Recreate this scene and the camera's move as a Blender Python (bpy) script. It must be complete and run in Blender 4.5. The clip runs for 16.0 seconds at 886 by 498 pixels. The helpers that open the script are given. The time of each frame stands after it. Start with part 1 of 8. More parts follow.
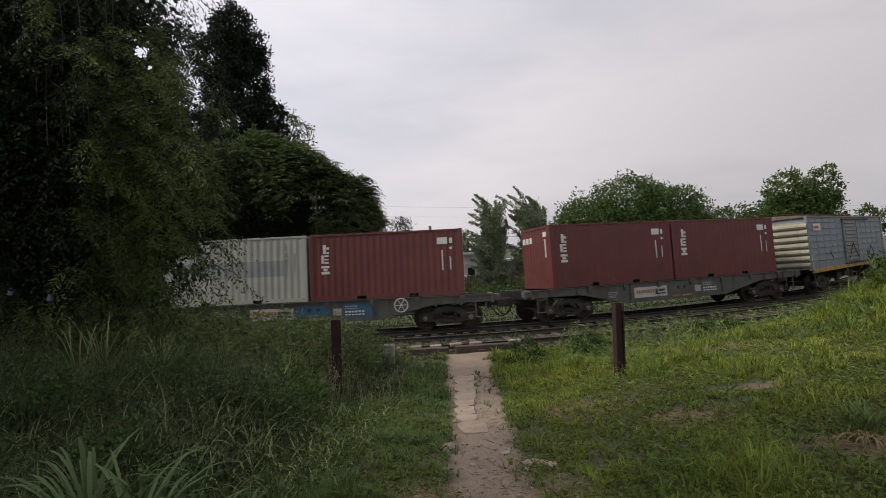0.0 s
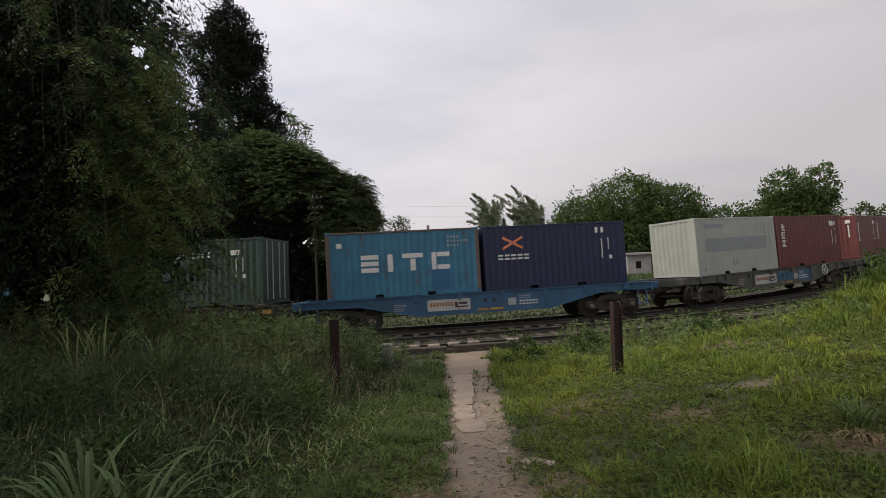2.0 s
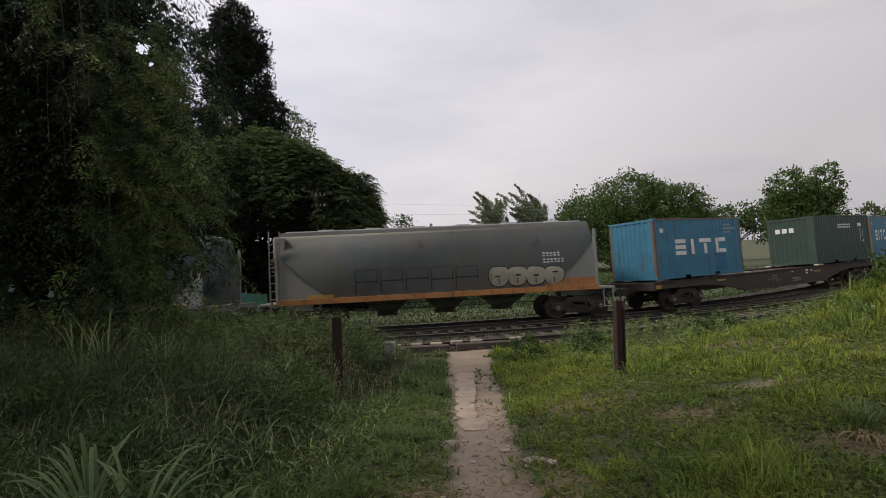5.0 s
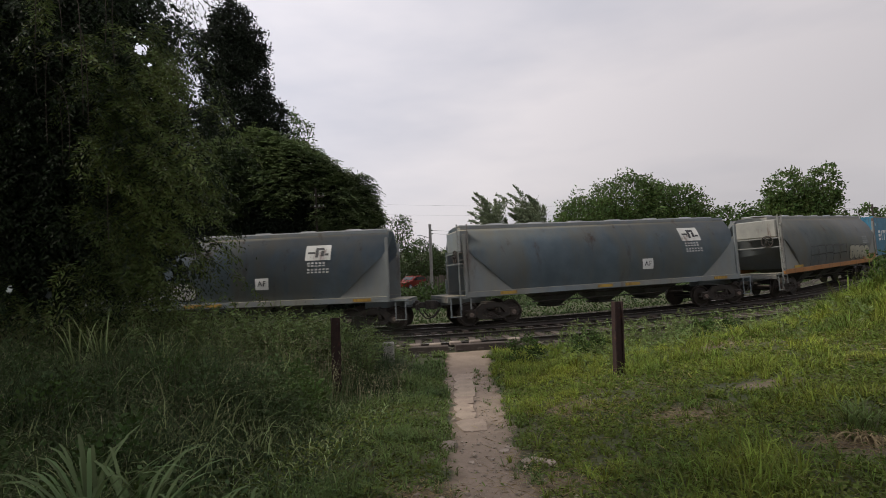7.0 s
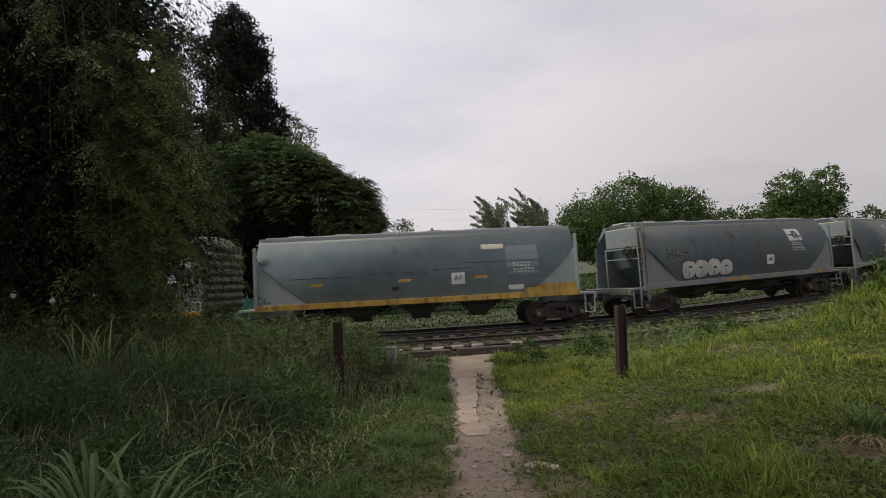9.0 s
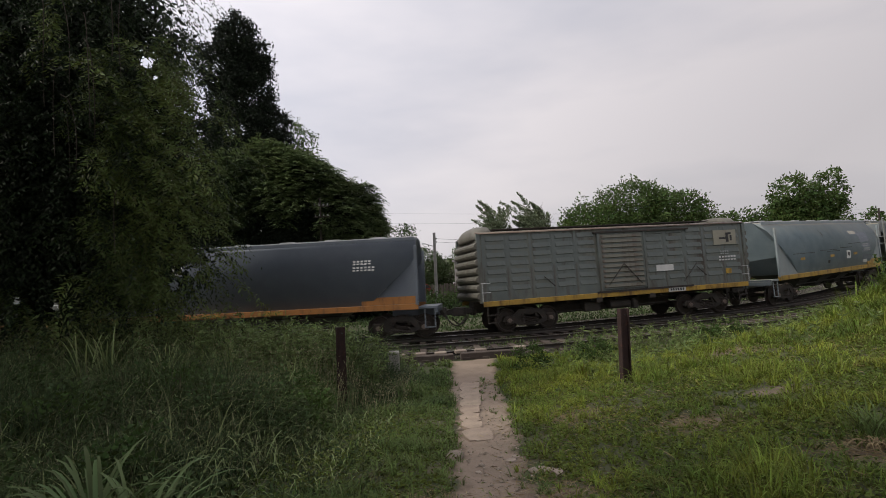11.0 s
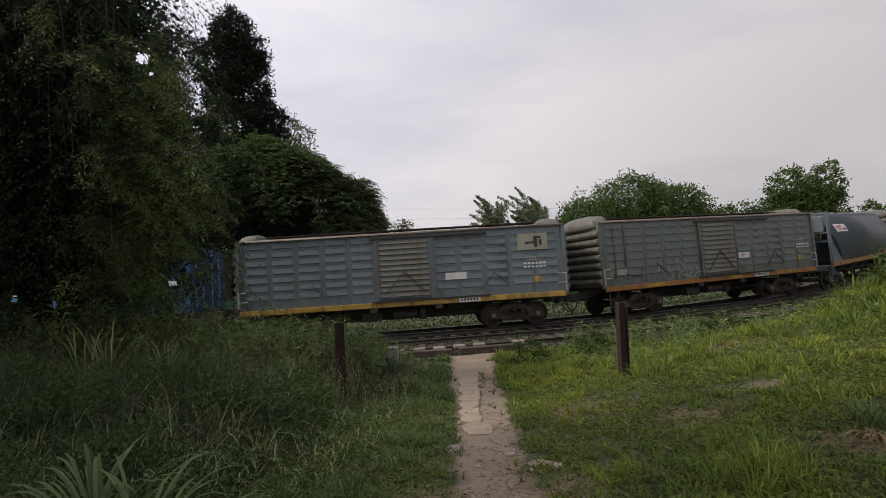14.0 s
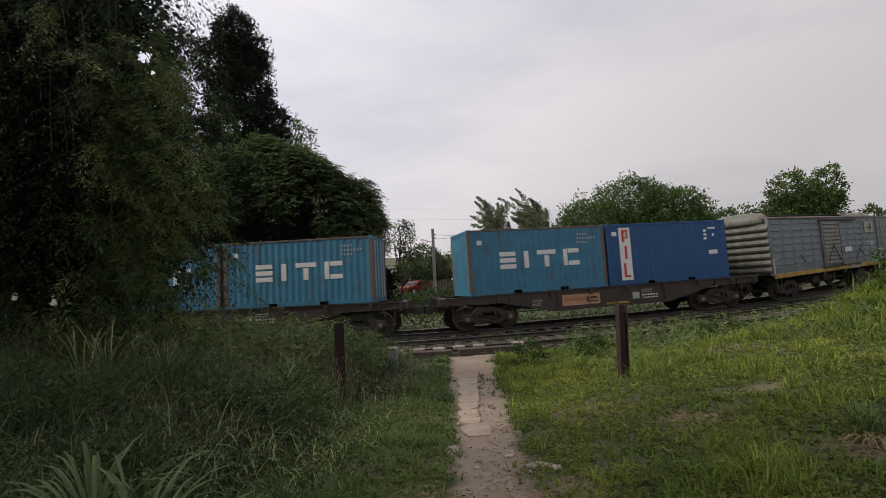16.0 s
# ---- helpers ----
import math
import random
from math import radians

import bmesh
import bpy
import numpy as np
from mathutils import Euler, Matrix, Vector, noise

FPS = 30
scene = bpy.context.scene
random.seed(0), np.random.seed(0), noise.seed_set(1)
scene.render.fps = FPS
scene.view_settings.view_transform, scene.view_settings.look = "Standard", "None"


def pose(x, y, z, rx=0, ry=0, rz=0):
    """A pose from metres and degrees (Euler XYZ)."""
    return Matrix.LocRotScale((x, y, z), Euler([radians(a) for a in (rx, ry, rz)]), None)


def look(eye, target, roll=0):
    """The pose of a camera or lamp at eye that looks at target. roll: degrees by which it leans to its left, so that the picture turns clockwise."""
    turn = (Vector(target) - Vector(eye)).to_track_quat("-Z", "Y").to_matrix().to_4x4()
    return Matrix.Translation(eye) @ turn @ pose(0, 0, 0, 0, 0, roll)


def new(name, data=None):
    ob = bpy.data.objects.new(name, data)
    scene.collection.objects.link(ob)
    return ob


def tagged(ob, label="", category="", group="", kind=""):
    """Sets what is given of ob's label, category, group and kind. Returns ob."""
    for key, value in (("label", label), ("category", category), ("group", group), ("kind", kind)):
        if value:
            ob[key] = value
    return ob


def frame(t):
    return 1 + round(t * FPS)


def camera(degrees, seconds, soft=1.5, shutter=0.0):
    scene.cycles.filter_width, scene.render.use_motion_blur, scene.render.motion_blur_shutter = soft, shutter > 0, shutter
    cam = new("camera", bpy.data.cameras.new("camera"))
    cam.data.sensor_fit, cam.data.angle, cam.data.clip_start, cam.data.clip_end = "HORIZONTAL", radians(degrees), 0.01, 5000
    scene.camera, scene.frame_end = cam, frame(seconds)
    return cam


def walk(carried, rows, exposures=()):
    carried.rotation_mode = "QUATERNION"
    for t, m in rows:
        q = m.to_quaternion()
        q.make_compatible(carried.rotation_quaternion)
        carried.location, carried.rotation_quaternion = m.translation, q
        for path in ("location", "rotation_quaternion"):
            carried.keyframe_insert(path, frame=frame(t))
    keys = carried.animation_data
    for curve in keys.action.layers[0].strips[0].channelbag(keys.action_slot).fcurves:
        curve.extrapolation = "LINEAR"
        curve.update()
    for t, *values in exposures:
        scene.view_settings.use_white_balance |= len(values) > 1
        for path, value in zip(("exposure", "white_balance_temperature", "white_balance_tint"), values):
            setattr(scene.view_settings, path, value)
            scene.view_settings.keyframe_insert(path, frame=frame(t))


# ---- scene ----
# ---- camera ----
EYE = (0.0, 0.0, 3.09)
# seconds, tilt up, turn to the right, lean to the right, in degrees
VIEW = [
    (0, 0.364, -0.132, 2.196), (0.5, 0.277, 0.072, 2.175), (1, 0.219, 0.047, 2.304), (1.5, 0.283, 0.058, 2.231),
    (2, 0.272, 0.090, 2.321), (2.5, 0.302, 0.055, 2.236), (3, 0.152, 0.034, 2.174), (3.5, 0.272, 0.000, 2.029),
    (4, -0.079, -0.233, 2.232), (6.5, 0.429, -0.241, 1.725), (7, 0.172, -0.104, 2.040), (7.5, 0.211, 0.133, 1.896),
    (8, 0.341, 0.081, 2.153), (8.5, 0.409, -0.116, 2.345), (9, 0.618, -0.339, 2.237), (11.5, 1.143, -0.580, 2.674),
    (12, 1.021, -0.559, 2.841), (12.5, 0.786, -0.565, 3.015), (13, 0.730, -0.451, 3.030), (13.5, 0.682, -0.438, 3.050),
    (14, 0.575, -0.390, 2.930), (14.5, 0.553, -0.392, 2.981), (15, 0.895, -0.499, 2.963), (15.5, 0.904, -0.703, 2.616),
    (16, 0.676, -0.418, 2.521),
]


def aim(tilt, turn, lean):
    a, b = radians(tilt), radians(turn)
    way = Vector((math.sin(b) * math.cos(a), math.cos(b) * math.cos(a), math.sin(a)))
    return look(EYE, Vector(EYE) + way, -lean)


cam = camera(82.1, 16.0, soft=0.8, shutter=0.12)
walk(cam, [(t, aim(a, b, c)) for t, a, b, c in VIEW], exposures=[(0.0, 0.0), (16.0, 0.0)])

# ---- light ----
SUN_TO = Vector((-0.70, -0.12, 0.70)).normalized()
world = bpy.data.worlds.new("world")
scene.world = world
world.use_nodes = True
wt = world.node_tree
wt.nodes.clear()
w_out = wt.nodes.new("ShaderNodeOutputWorld")
w_bg = wt.nodes.new("ShaderNodeBackground")
w_sky = wt.nodes.new("ShaderNodeTexSky")
w_sky.sky_type = "NISHITA"
w_sky.sun_disc = False
w_sky.sun_elevation = math.asin(SUN_TO.z)
w_sky.sun_rotation = math.atan2(SUN_TO.x, SUN_TO.y)
w_sky.dust_density = 2.0
w_co = wt.nodes.new("ShaderNodeTexCoord")
w_map = wt.nodes.new("ShaderNodeMapping")
w_map.inputs["Scale"].default_value = (1.0, 1.0, 3.2)
w_map.inputs["Rotation"].default_value = (0.0, 0.22, 0.5)
w_noise = wt.nodes.new("ShaderNodeTexNoise")
w_noise.inputs["Scale"].default_value = 1.15
w_noise.inputs["Detail"].default_value = 5.0
w_noise.inputs["Roughness"].default_value = 0.5
w_ramp = wt.nodes.new("ShaderNodeValToRGB")
w_ramp.color_ramp.elements[0].position = 0.36
w_ramp.color_ramp.elements[0].color = (4.75, 4.72, 5.25, 1)
w_ramp.color_ramp.elements[1].position = 0.62
w_ramp.color_ramp.elements[1].color = (7.0, 6.55, 6.7, 1)
w_mix = wt.nodes.new("ShaderNodeMix")
w_mix.data_type = "RGBA"
w_mix.inputs["Factor"].default_value = 0.93
wt.links.new(w_co.outputs["Generated"], w_map.inputs["Vector"])
wt.links.new(w_map.outputs["Vector"], w_noise.inputs["Vector"])
wt.links.new(w_noise.outputs["Fac"], w_ramp.inputs["Fac"])
wt.links.new(w_sky.outputs["Color"], w_mix.inputs["A"])
wt.links.new(w_ramp.outputs["Color"], w_mix.inputs["B"])
# thin overcast: the sky is brighter towards the veiled sun
w_dot = wt.nodes.new("ShaderNodeVectorMath")
w_dot.operation = "DOT_PRODUCT"
w_dot.inputs[1].default_value = SUN_TO
wt.links.new(w_co.outputs["Generated"], w_dot.inputs[0])
w_glow = wt.nodes.new("ShaderNodeMapRange")
w_glow.inputs["From Min"].default_value, w_glow.inputs["From Max"].default_value = -0.4, 0.8
w_glow.inputs["To Min"].default_value, w_glow.inputs["To Max"].default_value = 0.70, 1.56
wt.links.new(w_dot.outputs["Value"], w_glow.inputs["Value"])
w_mul = wt.nodes.new("ShaderNodeVectorMath")
w_mul.operation = "SCALE"
wt.links.new(w_mix.outputs["Result"], w_mul.inputs[0])
wt.links.new(w_glow.outputs["Result"], w_mul.inputs["Scale"])
wt.links.new(w_mul.outputs["Vector"], w_bg.inputs["Color"])
w_bg.inputs["Strength"].default_value = 0.123
wt.links.new(w_bg.outputs["Background"], w_out.inputs["Surface"])
sun = new("sun", bpy.data.lights.new("sun", "SUN"))
sun.data.energy = 2.5
sun.data.angle = radians(11)
sun.data.color = (1.0, 0.93, 0.80)
sun.matrix_world = look(SUN_TO * 100, (0, 0, 0))


# ---- materials ----
def mix_node(nt, a, b, fac):
    n = nt.nodes.new("ShaderNodeMix")
    n.data_type = "RGBA"
    for key, v in (("A", a), ("B", b), ("Factor", fac)):
        if isinstance(v, (tuple, float, int)):
            n.inputs[key].default_value = (*v, 1) if isinstance(v, tuple) else v
        else:
            nt.links.new(v, n.inputs[key])
    return n.outputs["Result"]


def noise_node(nt, vec, scale, detail=4.0, rough=0.55, stretch=None):
    n = nt.nodes.new("ShaderNodeTexNoise")
    n.inputs["Scale"].default_value = scale
    n.inputs["Detail"].default_value = detail
    n.inputs["Roughness"].default_value = rough
    if stretch:
        m = nt.nodes.new("ShaderNodeMapping")
        m.inputs["Scale"].default_value = stretch
        nt.links.new(vec, m.inputs["Vector"])
        vec = m.outputs["Vector"]
    nt.links.new(vec, n.inputs["Vector"])
    return n.outputs["Fac"]


def ramp_node(nt, fac, lo, hi):
    n = nt.nodes.new("ShaderNodeMapRange")
    n.inputs["From Min"].default_value = lo
    n.inputs["From Max"].default_value = hi
    nt.links.new(fac, n.inputs["Value"])
    return n.outputs["Result"]


def surface(name, base, second, scale=3.0, rough=0.7, metal=0.0, bump=0.15, fine=40.0, stain=None, stain_at=(0.58, 0.70),
            stain_scale=2.2, stain_stretch=None, dust=None, dust_at=(0.45, 0.75), island=0.0, trans=0.0, random_tint=0.0, spec=0.4, settle=None):
    m = bpy.data.materials.new(name)
    m.use_nodes = True
    nt = m.node_tree
    b = nt.nodes["Principled BSDF"]
    co = nt.nodes.new("ShaderNodeTexCoord").outputs["Object"]
    col = mix_node(nt, base, second, ramp_node(nt, noise_node(nt, co, scale), 0.35, 0.65))
    col = mix_node(nt, col, tuple(c * 0.72 for c in base), ramp_node(nt, noise_node(nt, co, fine, 3.0), 0.55, 0.8))
    if dust:
        f = ramp_node(nt, noise_node(nt, co, stain_scale * 0.7, 5.0, 0.6, stain_stretch), *dust_at)
        col = mix_node(nt, col, dust, f)
    if settle:
        # dust that has settled on what faces upwards
        sep = nt.nodes.new("ShaderNodeSeparateXYZ")
        nt.links.new(nt.nodes.new("ShaderNodeNewGeometry").outputs["Normal"], sep.inputs["Vector"])
        mul = nt.nodes.new("ShaderNodeMath")
        mul.operation = "MULTIPLY_ADD"
        nt.links.new(noise_node(nt, co, 1.1, 5.0, 0.6, (1.0, 1.0, 0.4)), mul.inputs[0])
        mul.inputs[1].default_value = 0.5
        nt.links.new(sep.outputs["Z"], mul.inputs[2])
        col = mix_node(nt, col, settle, ramp_node(nt, mul.outputs[0], 0.12, 0.72))
    if stain:
        f = ramp_node(nt, noise_node(nt, co, stain_scale, 7.0, 0.7, stain_stretch), *stain_at)
        col = mix_node(nt, col, stain, f)
    if island or random_tint:
        h = nt.nodes.new("ShaderNodeHueSaturation")
        src = nt.nodes.new("ShaderNodeNewGeometry").outputs["Random Per Island"] if island else nt.nodes.new("ShaderNodeObjectInfo").outputs["Random"]
        k = island or random_tint
        r = nt.nodes.new("ShaderNodeMapRange")
        r.inputs["To Min"].default_value, r.inputs["To Max"].default_value = 1 - k, 1 + k
        nt.links.new(src, r.inputs["Value"])
        nt.links.new(r.outputs["Result"], h.inputs["Value"])
        r2 = nt.nodes.new("ShaderNodeMapRange")
        r2.inputs["To Min"].default_value, r2.inputs["To Max"].default_value = 0.5 - k * 0.06, 0.5 + k * 0.04
        nt.links.new(src, r2.inputs["Value"])
        nt.links.new(r2.outputs["Result"], h.inputs["Hue"])
        nt.links.new(col, h.inputs["Color"])
        col = h.outputs["Color"]
    nt.links.new(col, b.inputs["Base Color"])
    b.inputs["Roughness"].default_value = rough
    b.inputs["Metallic"].default_value = metal
    b.inputs["Specular IOR Level"].default_value = spec
    if bump:
        bn = nt.nodes.new("ShaderNodeBump")
        bn.inputs["Strength"].default_value = bump
        bn.inputs["Distance"].default_value = 0.02
        nt.links.new(noise_node(nt, co, fine, 4.0), bn.inputs["Height"])
        nt.links.new(bn.outputs["Normal"], b.inputs["Normal"])
    if trans:
        t = nt.nodes.new("ShaderNodeBsdfTranslucent")
        nt.links.new(col, t.inputs["Color"])
        mx = nt.nodes.new("ShaderNodeMixShader")
        mx.inputs["Fac"].default_value = trans
        nt.links.new(b.outputs["BSDF"], mx.inputs[1])
        nt.links.new(t.outputs["BSDF"], mx.inputs[2])
        nt.links.new(mx.outputs["Shader"], nt.nodes["Material Output"].inputs["Surface"])
    return m


RUST = (0.075, 0.036, 0.022)
DOWN = (1.0, 1.0, 0.22)
M = {}


def paint(name, base, second, stain=RUST, at=(0.62, 0.74), dust=None, settle=None, rough=0.55, scale=1.4, dust_at=(0.45, 0.75), sscale=2.6):
    M[name] = surface(name, base, second, scale=scale, rough=rough, stain=stain, stain_at=at, stain_scale=sscale, stain_stretch=DOWN, dust=dust, dust_at=dust_at, bump=0.1, fine=30, settle=settle)


paint("oxide_red", (0.120, 0.033, 0.030), (0.092, 0.026, 0.024), at=(0.60, 0.78))
paint("container_white", (0.335, 0.345, 0.305), (0.290, 0.300, 0.265), at=(0.66, 0.78))
paint("patch_grey", (0.225, 0.245, 0.245), (0.205, 0.220, 0.220), at=(0.75, 0.85))
paint("sky_blue", (0.036, 0.152, 0.235), (0.028, 0.120, 0.190), at=(0.57, 0.71), sscale=3.4)
paint("post_brown", (0.120, 0.085, 0.068), (0.085, 0.062, 0.050), at=(0.50, 0.7))
paint("roof_brown", (0.155, 0.122, 0.098), (0.105, 0.080, 0.064), at=(0.48, 0.68))
paint("door_brown", (0.145, 0.140, 0.108), (0.110, 0.105, 0.082), at=(0.52, 0.72))
paint("patch_blue", (0.022, 0.10, 0.20), (0.02, 0.09, 0.18), at=(0.75, 0.85))
paint("navy", (0.014, 0.017, 0.050), (0.012, 0.015, 0.042), at=(0.74, 0.85))
paint("royal_blue", (0.015, 0.062, 0.168), (0.013, 0.052, 0.138), at=(0.64, 0.78))
paint("bottle_green", (0.029, 0.052, 0.040), (0.023, 0.043, 0.034), at=(0.68, 0.82))
paint("faded_white", (0.44, 0.44, 0.41), (0.34, 0.34, 0.32), at=(0.58, 0.72))
paint("hood_pale", (0.25, 0.245, 0.215), (0.18, 0.18, 0.165), at=(0.56, 0.70))
paint("faint_mark", (0.34, 0.35, 0.34), (0.26, 0.27, 0.27), at=(0.58, 0.72))
paint("dull_peach", (0.40, 0.235, 0.14), (0.32, 0.18, 0.11), at=(0.55, 0.7))
paint("rust_brown", (0.048, 0.034, 0.028), (0.034, 0.026, 0.023), stain=(0.03, 0.022, 0.02), at=(0.55, 0.7))
paint("wagon_grey", (0.088, 0.092, 0.082), (0.064, 0.066, 0.060), at=(0.52, 0.70))
paint("wagon_blue", (0.034, 0.095, 0.172), (0.028, 0.078, 0.140), at=(0.60, 0.74))
paint("hopper_grey", (0.140, 0.180, 0.212), (0.104, 0.138, 0.170), at=(0.58, 0.74), settle=(0.225, 0.205, 0.150), sscale=1.3, dust=(0.150, 0.152, 0.138), dust_at=(0.45, 0.7))
paint("hopper_tan", (0.165, 0.182, 0.188), (0.128, 0.146, 0.156), at=(0.61, 0.77), settle=(0.230, 0.210, 0.160), sscale=1.3, dust=(0.165, 0.158, 0.135), dust_at=(0.47, 0.72))
paint("hopper_pale", (0.225, 0.280, 0.305), (0.175, 0.225, 0.255), at=(0.62, 0.76), settle=(0.30, 0.285, 0.235), sscale=1.3)
paint("hopper_slate", (0.110, 0.128, 0.150), (0.096, 0.112, 0.134), at=(0.76, 0.86), rough=0.45)
paint("boxcar_grey", (0.122, 0.140, 0.131), (0.094, 0.110, 0.106), stain=(0.052, 0.041, 0.031), at=(0.51, 0.67), dust=(0.140, 0.134, 0.104), dust_at=(0.46, 0.78), sscale=1.6)
paint("boxcar_pale", (0.160, 0.188, 0.205), (0.135, 0.160, 0.175), at=(0.64, 0.78), sscale=1.6)
paint("boxcar_blue", (0.125, 0.152, 0.166), (0.100, 0.122, 0.136), stain=(0.050, 0.040, 0.032), at=(0.53, 0.69), dust=(0.150, 0.150, 0.128), dust_at=(0.50, 0.8), sscale=1.6)
paint("boxcar_cream", (0.40, 0.375, 0.305), (0.30, 0.285, 0.235), at=(0.58, 0.74))
paint("boxcar_end", (0.130, 0.124, 0.102), (0.094, 0.090, 0.076), stain=(0.045, 0.037, 0.03), at=(0.50, 0.70))
paint("dull_cream", (0.30, 0.285, 0.22), (0.23, 0.22, 0.17), at=(0.56, 0.72))
paint("yellow_band", (0.40, 0.25, 0.038), (0.30, 0.19, 0.04), at=(0.48, 0.68))
paint("orange_band", (0.30, 0.130, 0.035), (0.24, 0.105, 0.03), at=(0.52, 0.70))
paint("white_mark", (0.60, 0.60, 0.57), (0.50, 0.50, 0.48), at=(0.66, 0.8))
paint("red_mark", (0.50, 0.05, 0.04), (0.42, 0.045, 0.035), at=(0.7, 0.85))
paint("orange_mark", (0.60, 0.20, 0.09), (0.52, 0.17, 0.08), at=(0.7, 0.85))
paint("black_mark", (0.020, 0.020, 0.022), (0.028, 0.028, 0.028), at=(0.7, 0.85))
paint("galvanised", (0.46, 0.47, 0.47), (0.36, 0.37, 0.37), at=(0.66, 0.8))
paint("hub_pale", (0.20, 0.155, 0.125), (0.13, 0.10, 0.085), at=(0.60, 0.75))
paint("tarp_teal", (0.05, 0.20, 0.17), (0.04, 0.16, 0.14), at=(0.8, 0.9))
M["dark_steel"] = surface("dark_steel", (0.034, 0.031, 0.028), (0.052, 0.044, 0.037), 4, 0.75, 0.2, stain=RUST, stain_at=(0.55, 0.75), stain_scale=5)
M["wheel_steel"] = surface("wheel_steel", (0.055, 0.042, 0.034), (0.035, 0.029, 0.026), 6, 0.6, 0.3)
M["bright_steel"] = surface("bright_steel", (0.34, 0.32, 0.30), (0.26, 0.24, 0.22), 5, 0.35, 0.9)
M["post_rust"] = surface("post_rust", (0.038, 0.020, 0.017), (0.027, 0.015, 0.014), 8, 0.85, 0.1, bump=0.4, fine=60, stain=(0.075, 0.03, 0.02), stain_at=(0.55, 0.7), stain_scale=7)
M["sleeper_wood"] = surface("sleeper_wood", (0.075, 0.060, 0.050), (0.050, 0.040, 0.034), 3, 0.9, bump=0.5, fine=25, random_tint=0.3)
M["concrete"] = surface("concrete", (0.42, 0.40, 0.37), (0.33, 0.31, 0.285), 4, 0.9, bump=0.4, fine=50, stain=(0.12, 0.11, 0.10), stain_at=(0.55, 0.75), stain_scale=4, random_tint=0.15)
M["stone"] = surface("stone", (0.30, 0.25, 0.205), (0.22, 0.185, 0.15), 7, 0.9, bump=0.6, fine=40, random_tint=0.2)
M["ballast"] = surface("ballast", (0.092, 0.083, 0.077), (0.060, 0.054, 0.050), 6, 0.95, bump=0.6, fine=25, island=0.4)
M["bark"] = surface("bark", (0.060, 0.048, 0.038), (0.038, 0.031, 0.026), 6, 0.95, bump=0.8, fine=22)
# drooping tree's sprays: the crown's shade is put into this dark colour
M["leaf_willow_shaded"] = surface("leaf_willow_shaded", (0.026, 0.040, 0.018), (0.015, 0.024, 0.012), 0.9, 0.55, bump=0, fine=9, island=0.45, trans=0.25, spec=0.1)
# the same leaf brightened: light on the hanging boughs put into the colour
M["leaf_willow_lit"] = surface("leaf_willow_lit", (0.098, 0.130, 0.037), (0.058, 0.082, 0.027), 0.8, 0.55, bump=0, fine=9, island=0.45, trans=0.3, spec=0.12)
M["leaf_shade"] = surface("leaf_shade", (0.062, 0.090, 0.036), (0.040, 0.062, 0.026), 0.45, 0.6, bump=0, fine=9, island=0.45, trans=0.2, spec=0.1)
# cypress foliage; also crown insides and thicket, their shade put into the colour
M["leaf_cypress_shade"] = surface("leaf_cypress_shade", (0.017, 0.024, 0.014), (0.012, 0.017, 0.011), 1.0, 0.7, bump=0, fine=9, island=0.4, trans=0.05, spec=0.12)
M["leaf_dome"] = surface("leaf_dome", (0.062, 0.100, 0.026), (0.042, 0.072, 0.022), 0.6, 0.55, bump=0, fine=9, island=0.45, trans=0.28, spec=0.12)
M["leaf_mid"] = surface("leaf_mid", (0.080, 0.122, 0.033), (0.050, 0.084, 0.027), 0.5, 0.55, bump=0, fine=9, island=0.5, trans=0.3, spec=0.12)
M["leaf_poplar"] = surface("leaf_poplar", (0.225, 0.262, 0.165), (0.140, 0.175, 0.105), 0.7, 0.5, bump=0, fine=9, island=0.5, trans=0.25, spec=0.12)
# bank turf: its sunlit brightness is put into the colour
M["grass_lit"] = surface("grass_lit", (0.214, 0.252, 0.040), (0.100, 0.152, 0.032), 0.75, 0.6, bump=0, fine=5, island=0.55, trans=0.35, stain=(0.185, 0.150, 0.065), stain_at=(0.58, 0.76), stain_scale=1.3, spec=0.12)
M["grass_dry"] = surface("grass_dry", (0.29, 0.23, 0.125), (0.22, 0.175, 0.10), 1.5, 0.8, bump=0, fine=9, island=0.4, trans=0.2, spec=0.12)
M["grass_reed"] = surface("grass_reed", (0.128, 0.180, 0.080), (0.090, 0.136, 0.058), 0.8, 0.5, bump=0, fine=5, island=0.4, trans=0.3, spec=0.12)
M["grass_stem"] = surface("grass_stem", (0.26, 0.25, 0.15), (0.19, 0.19, 0.11), 0.8, 0.7, bump=0, fine=5, island=0.5, trans=0.2, spec=0.12)
M["grass_weed"] = surface("grass_weed", (0.134, 0.180, 0.058), (0.072, 0.114, 0.039), 0.5, 0.6, bump=0, fine=5, island=0.5, trans=0.3, spec=0.12)
# grass_weed darkened: shade and gaps among the left weeds put into the colour
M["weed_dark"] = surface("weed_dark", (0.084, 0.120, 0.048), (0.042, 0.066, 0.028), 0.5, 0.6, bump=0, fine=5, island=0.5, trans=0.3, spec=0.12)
# strands and tall reeds: the light on them put into a brighter colour
M["weed_strand_lit"] = surface("weed_strand_lit", (0.270, 0.320, 0.140), (0.180, 0.230, 0.098), 0.8, 0.55, bump=0, fine=5, island=0.45, trans=0.3, spec=0.2)
M["clover"] = surface("clover", (0.126, 0.160, 0.035), (0.074, 0.108, 0.027), 0.7, 0.65, bump=0, fine=5, island=0.55, trans=0.3, stain=(0.150, 0.120, 0.060), stain_at=(0.56, 0.72), stain_scale=1.5, spec=0.12)
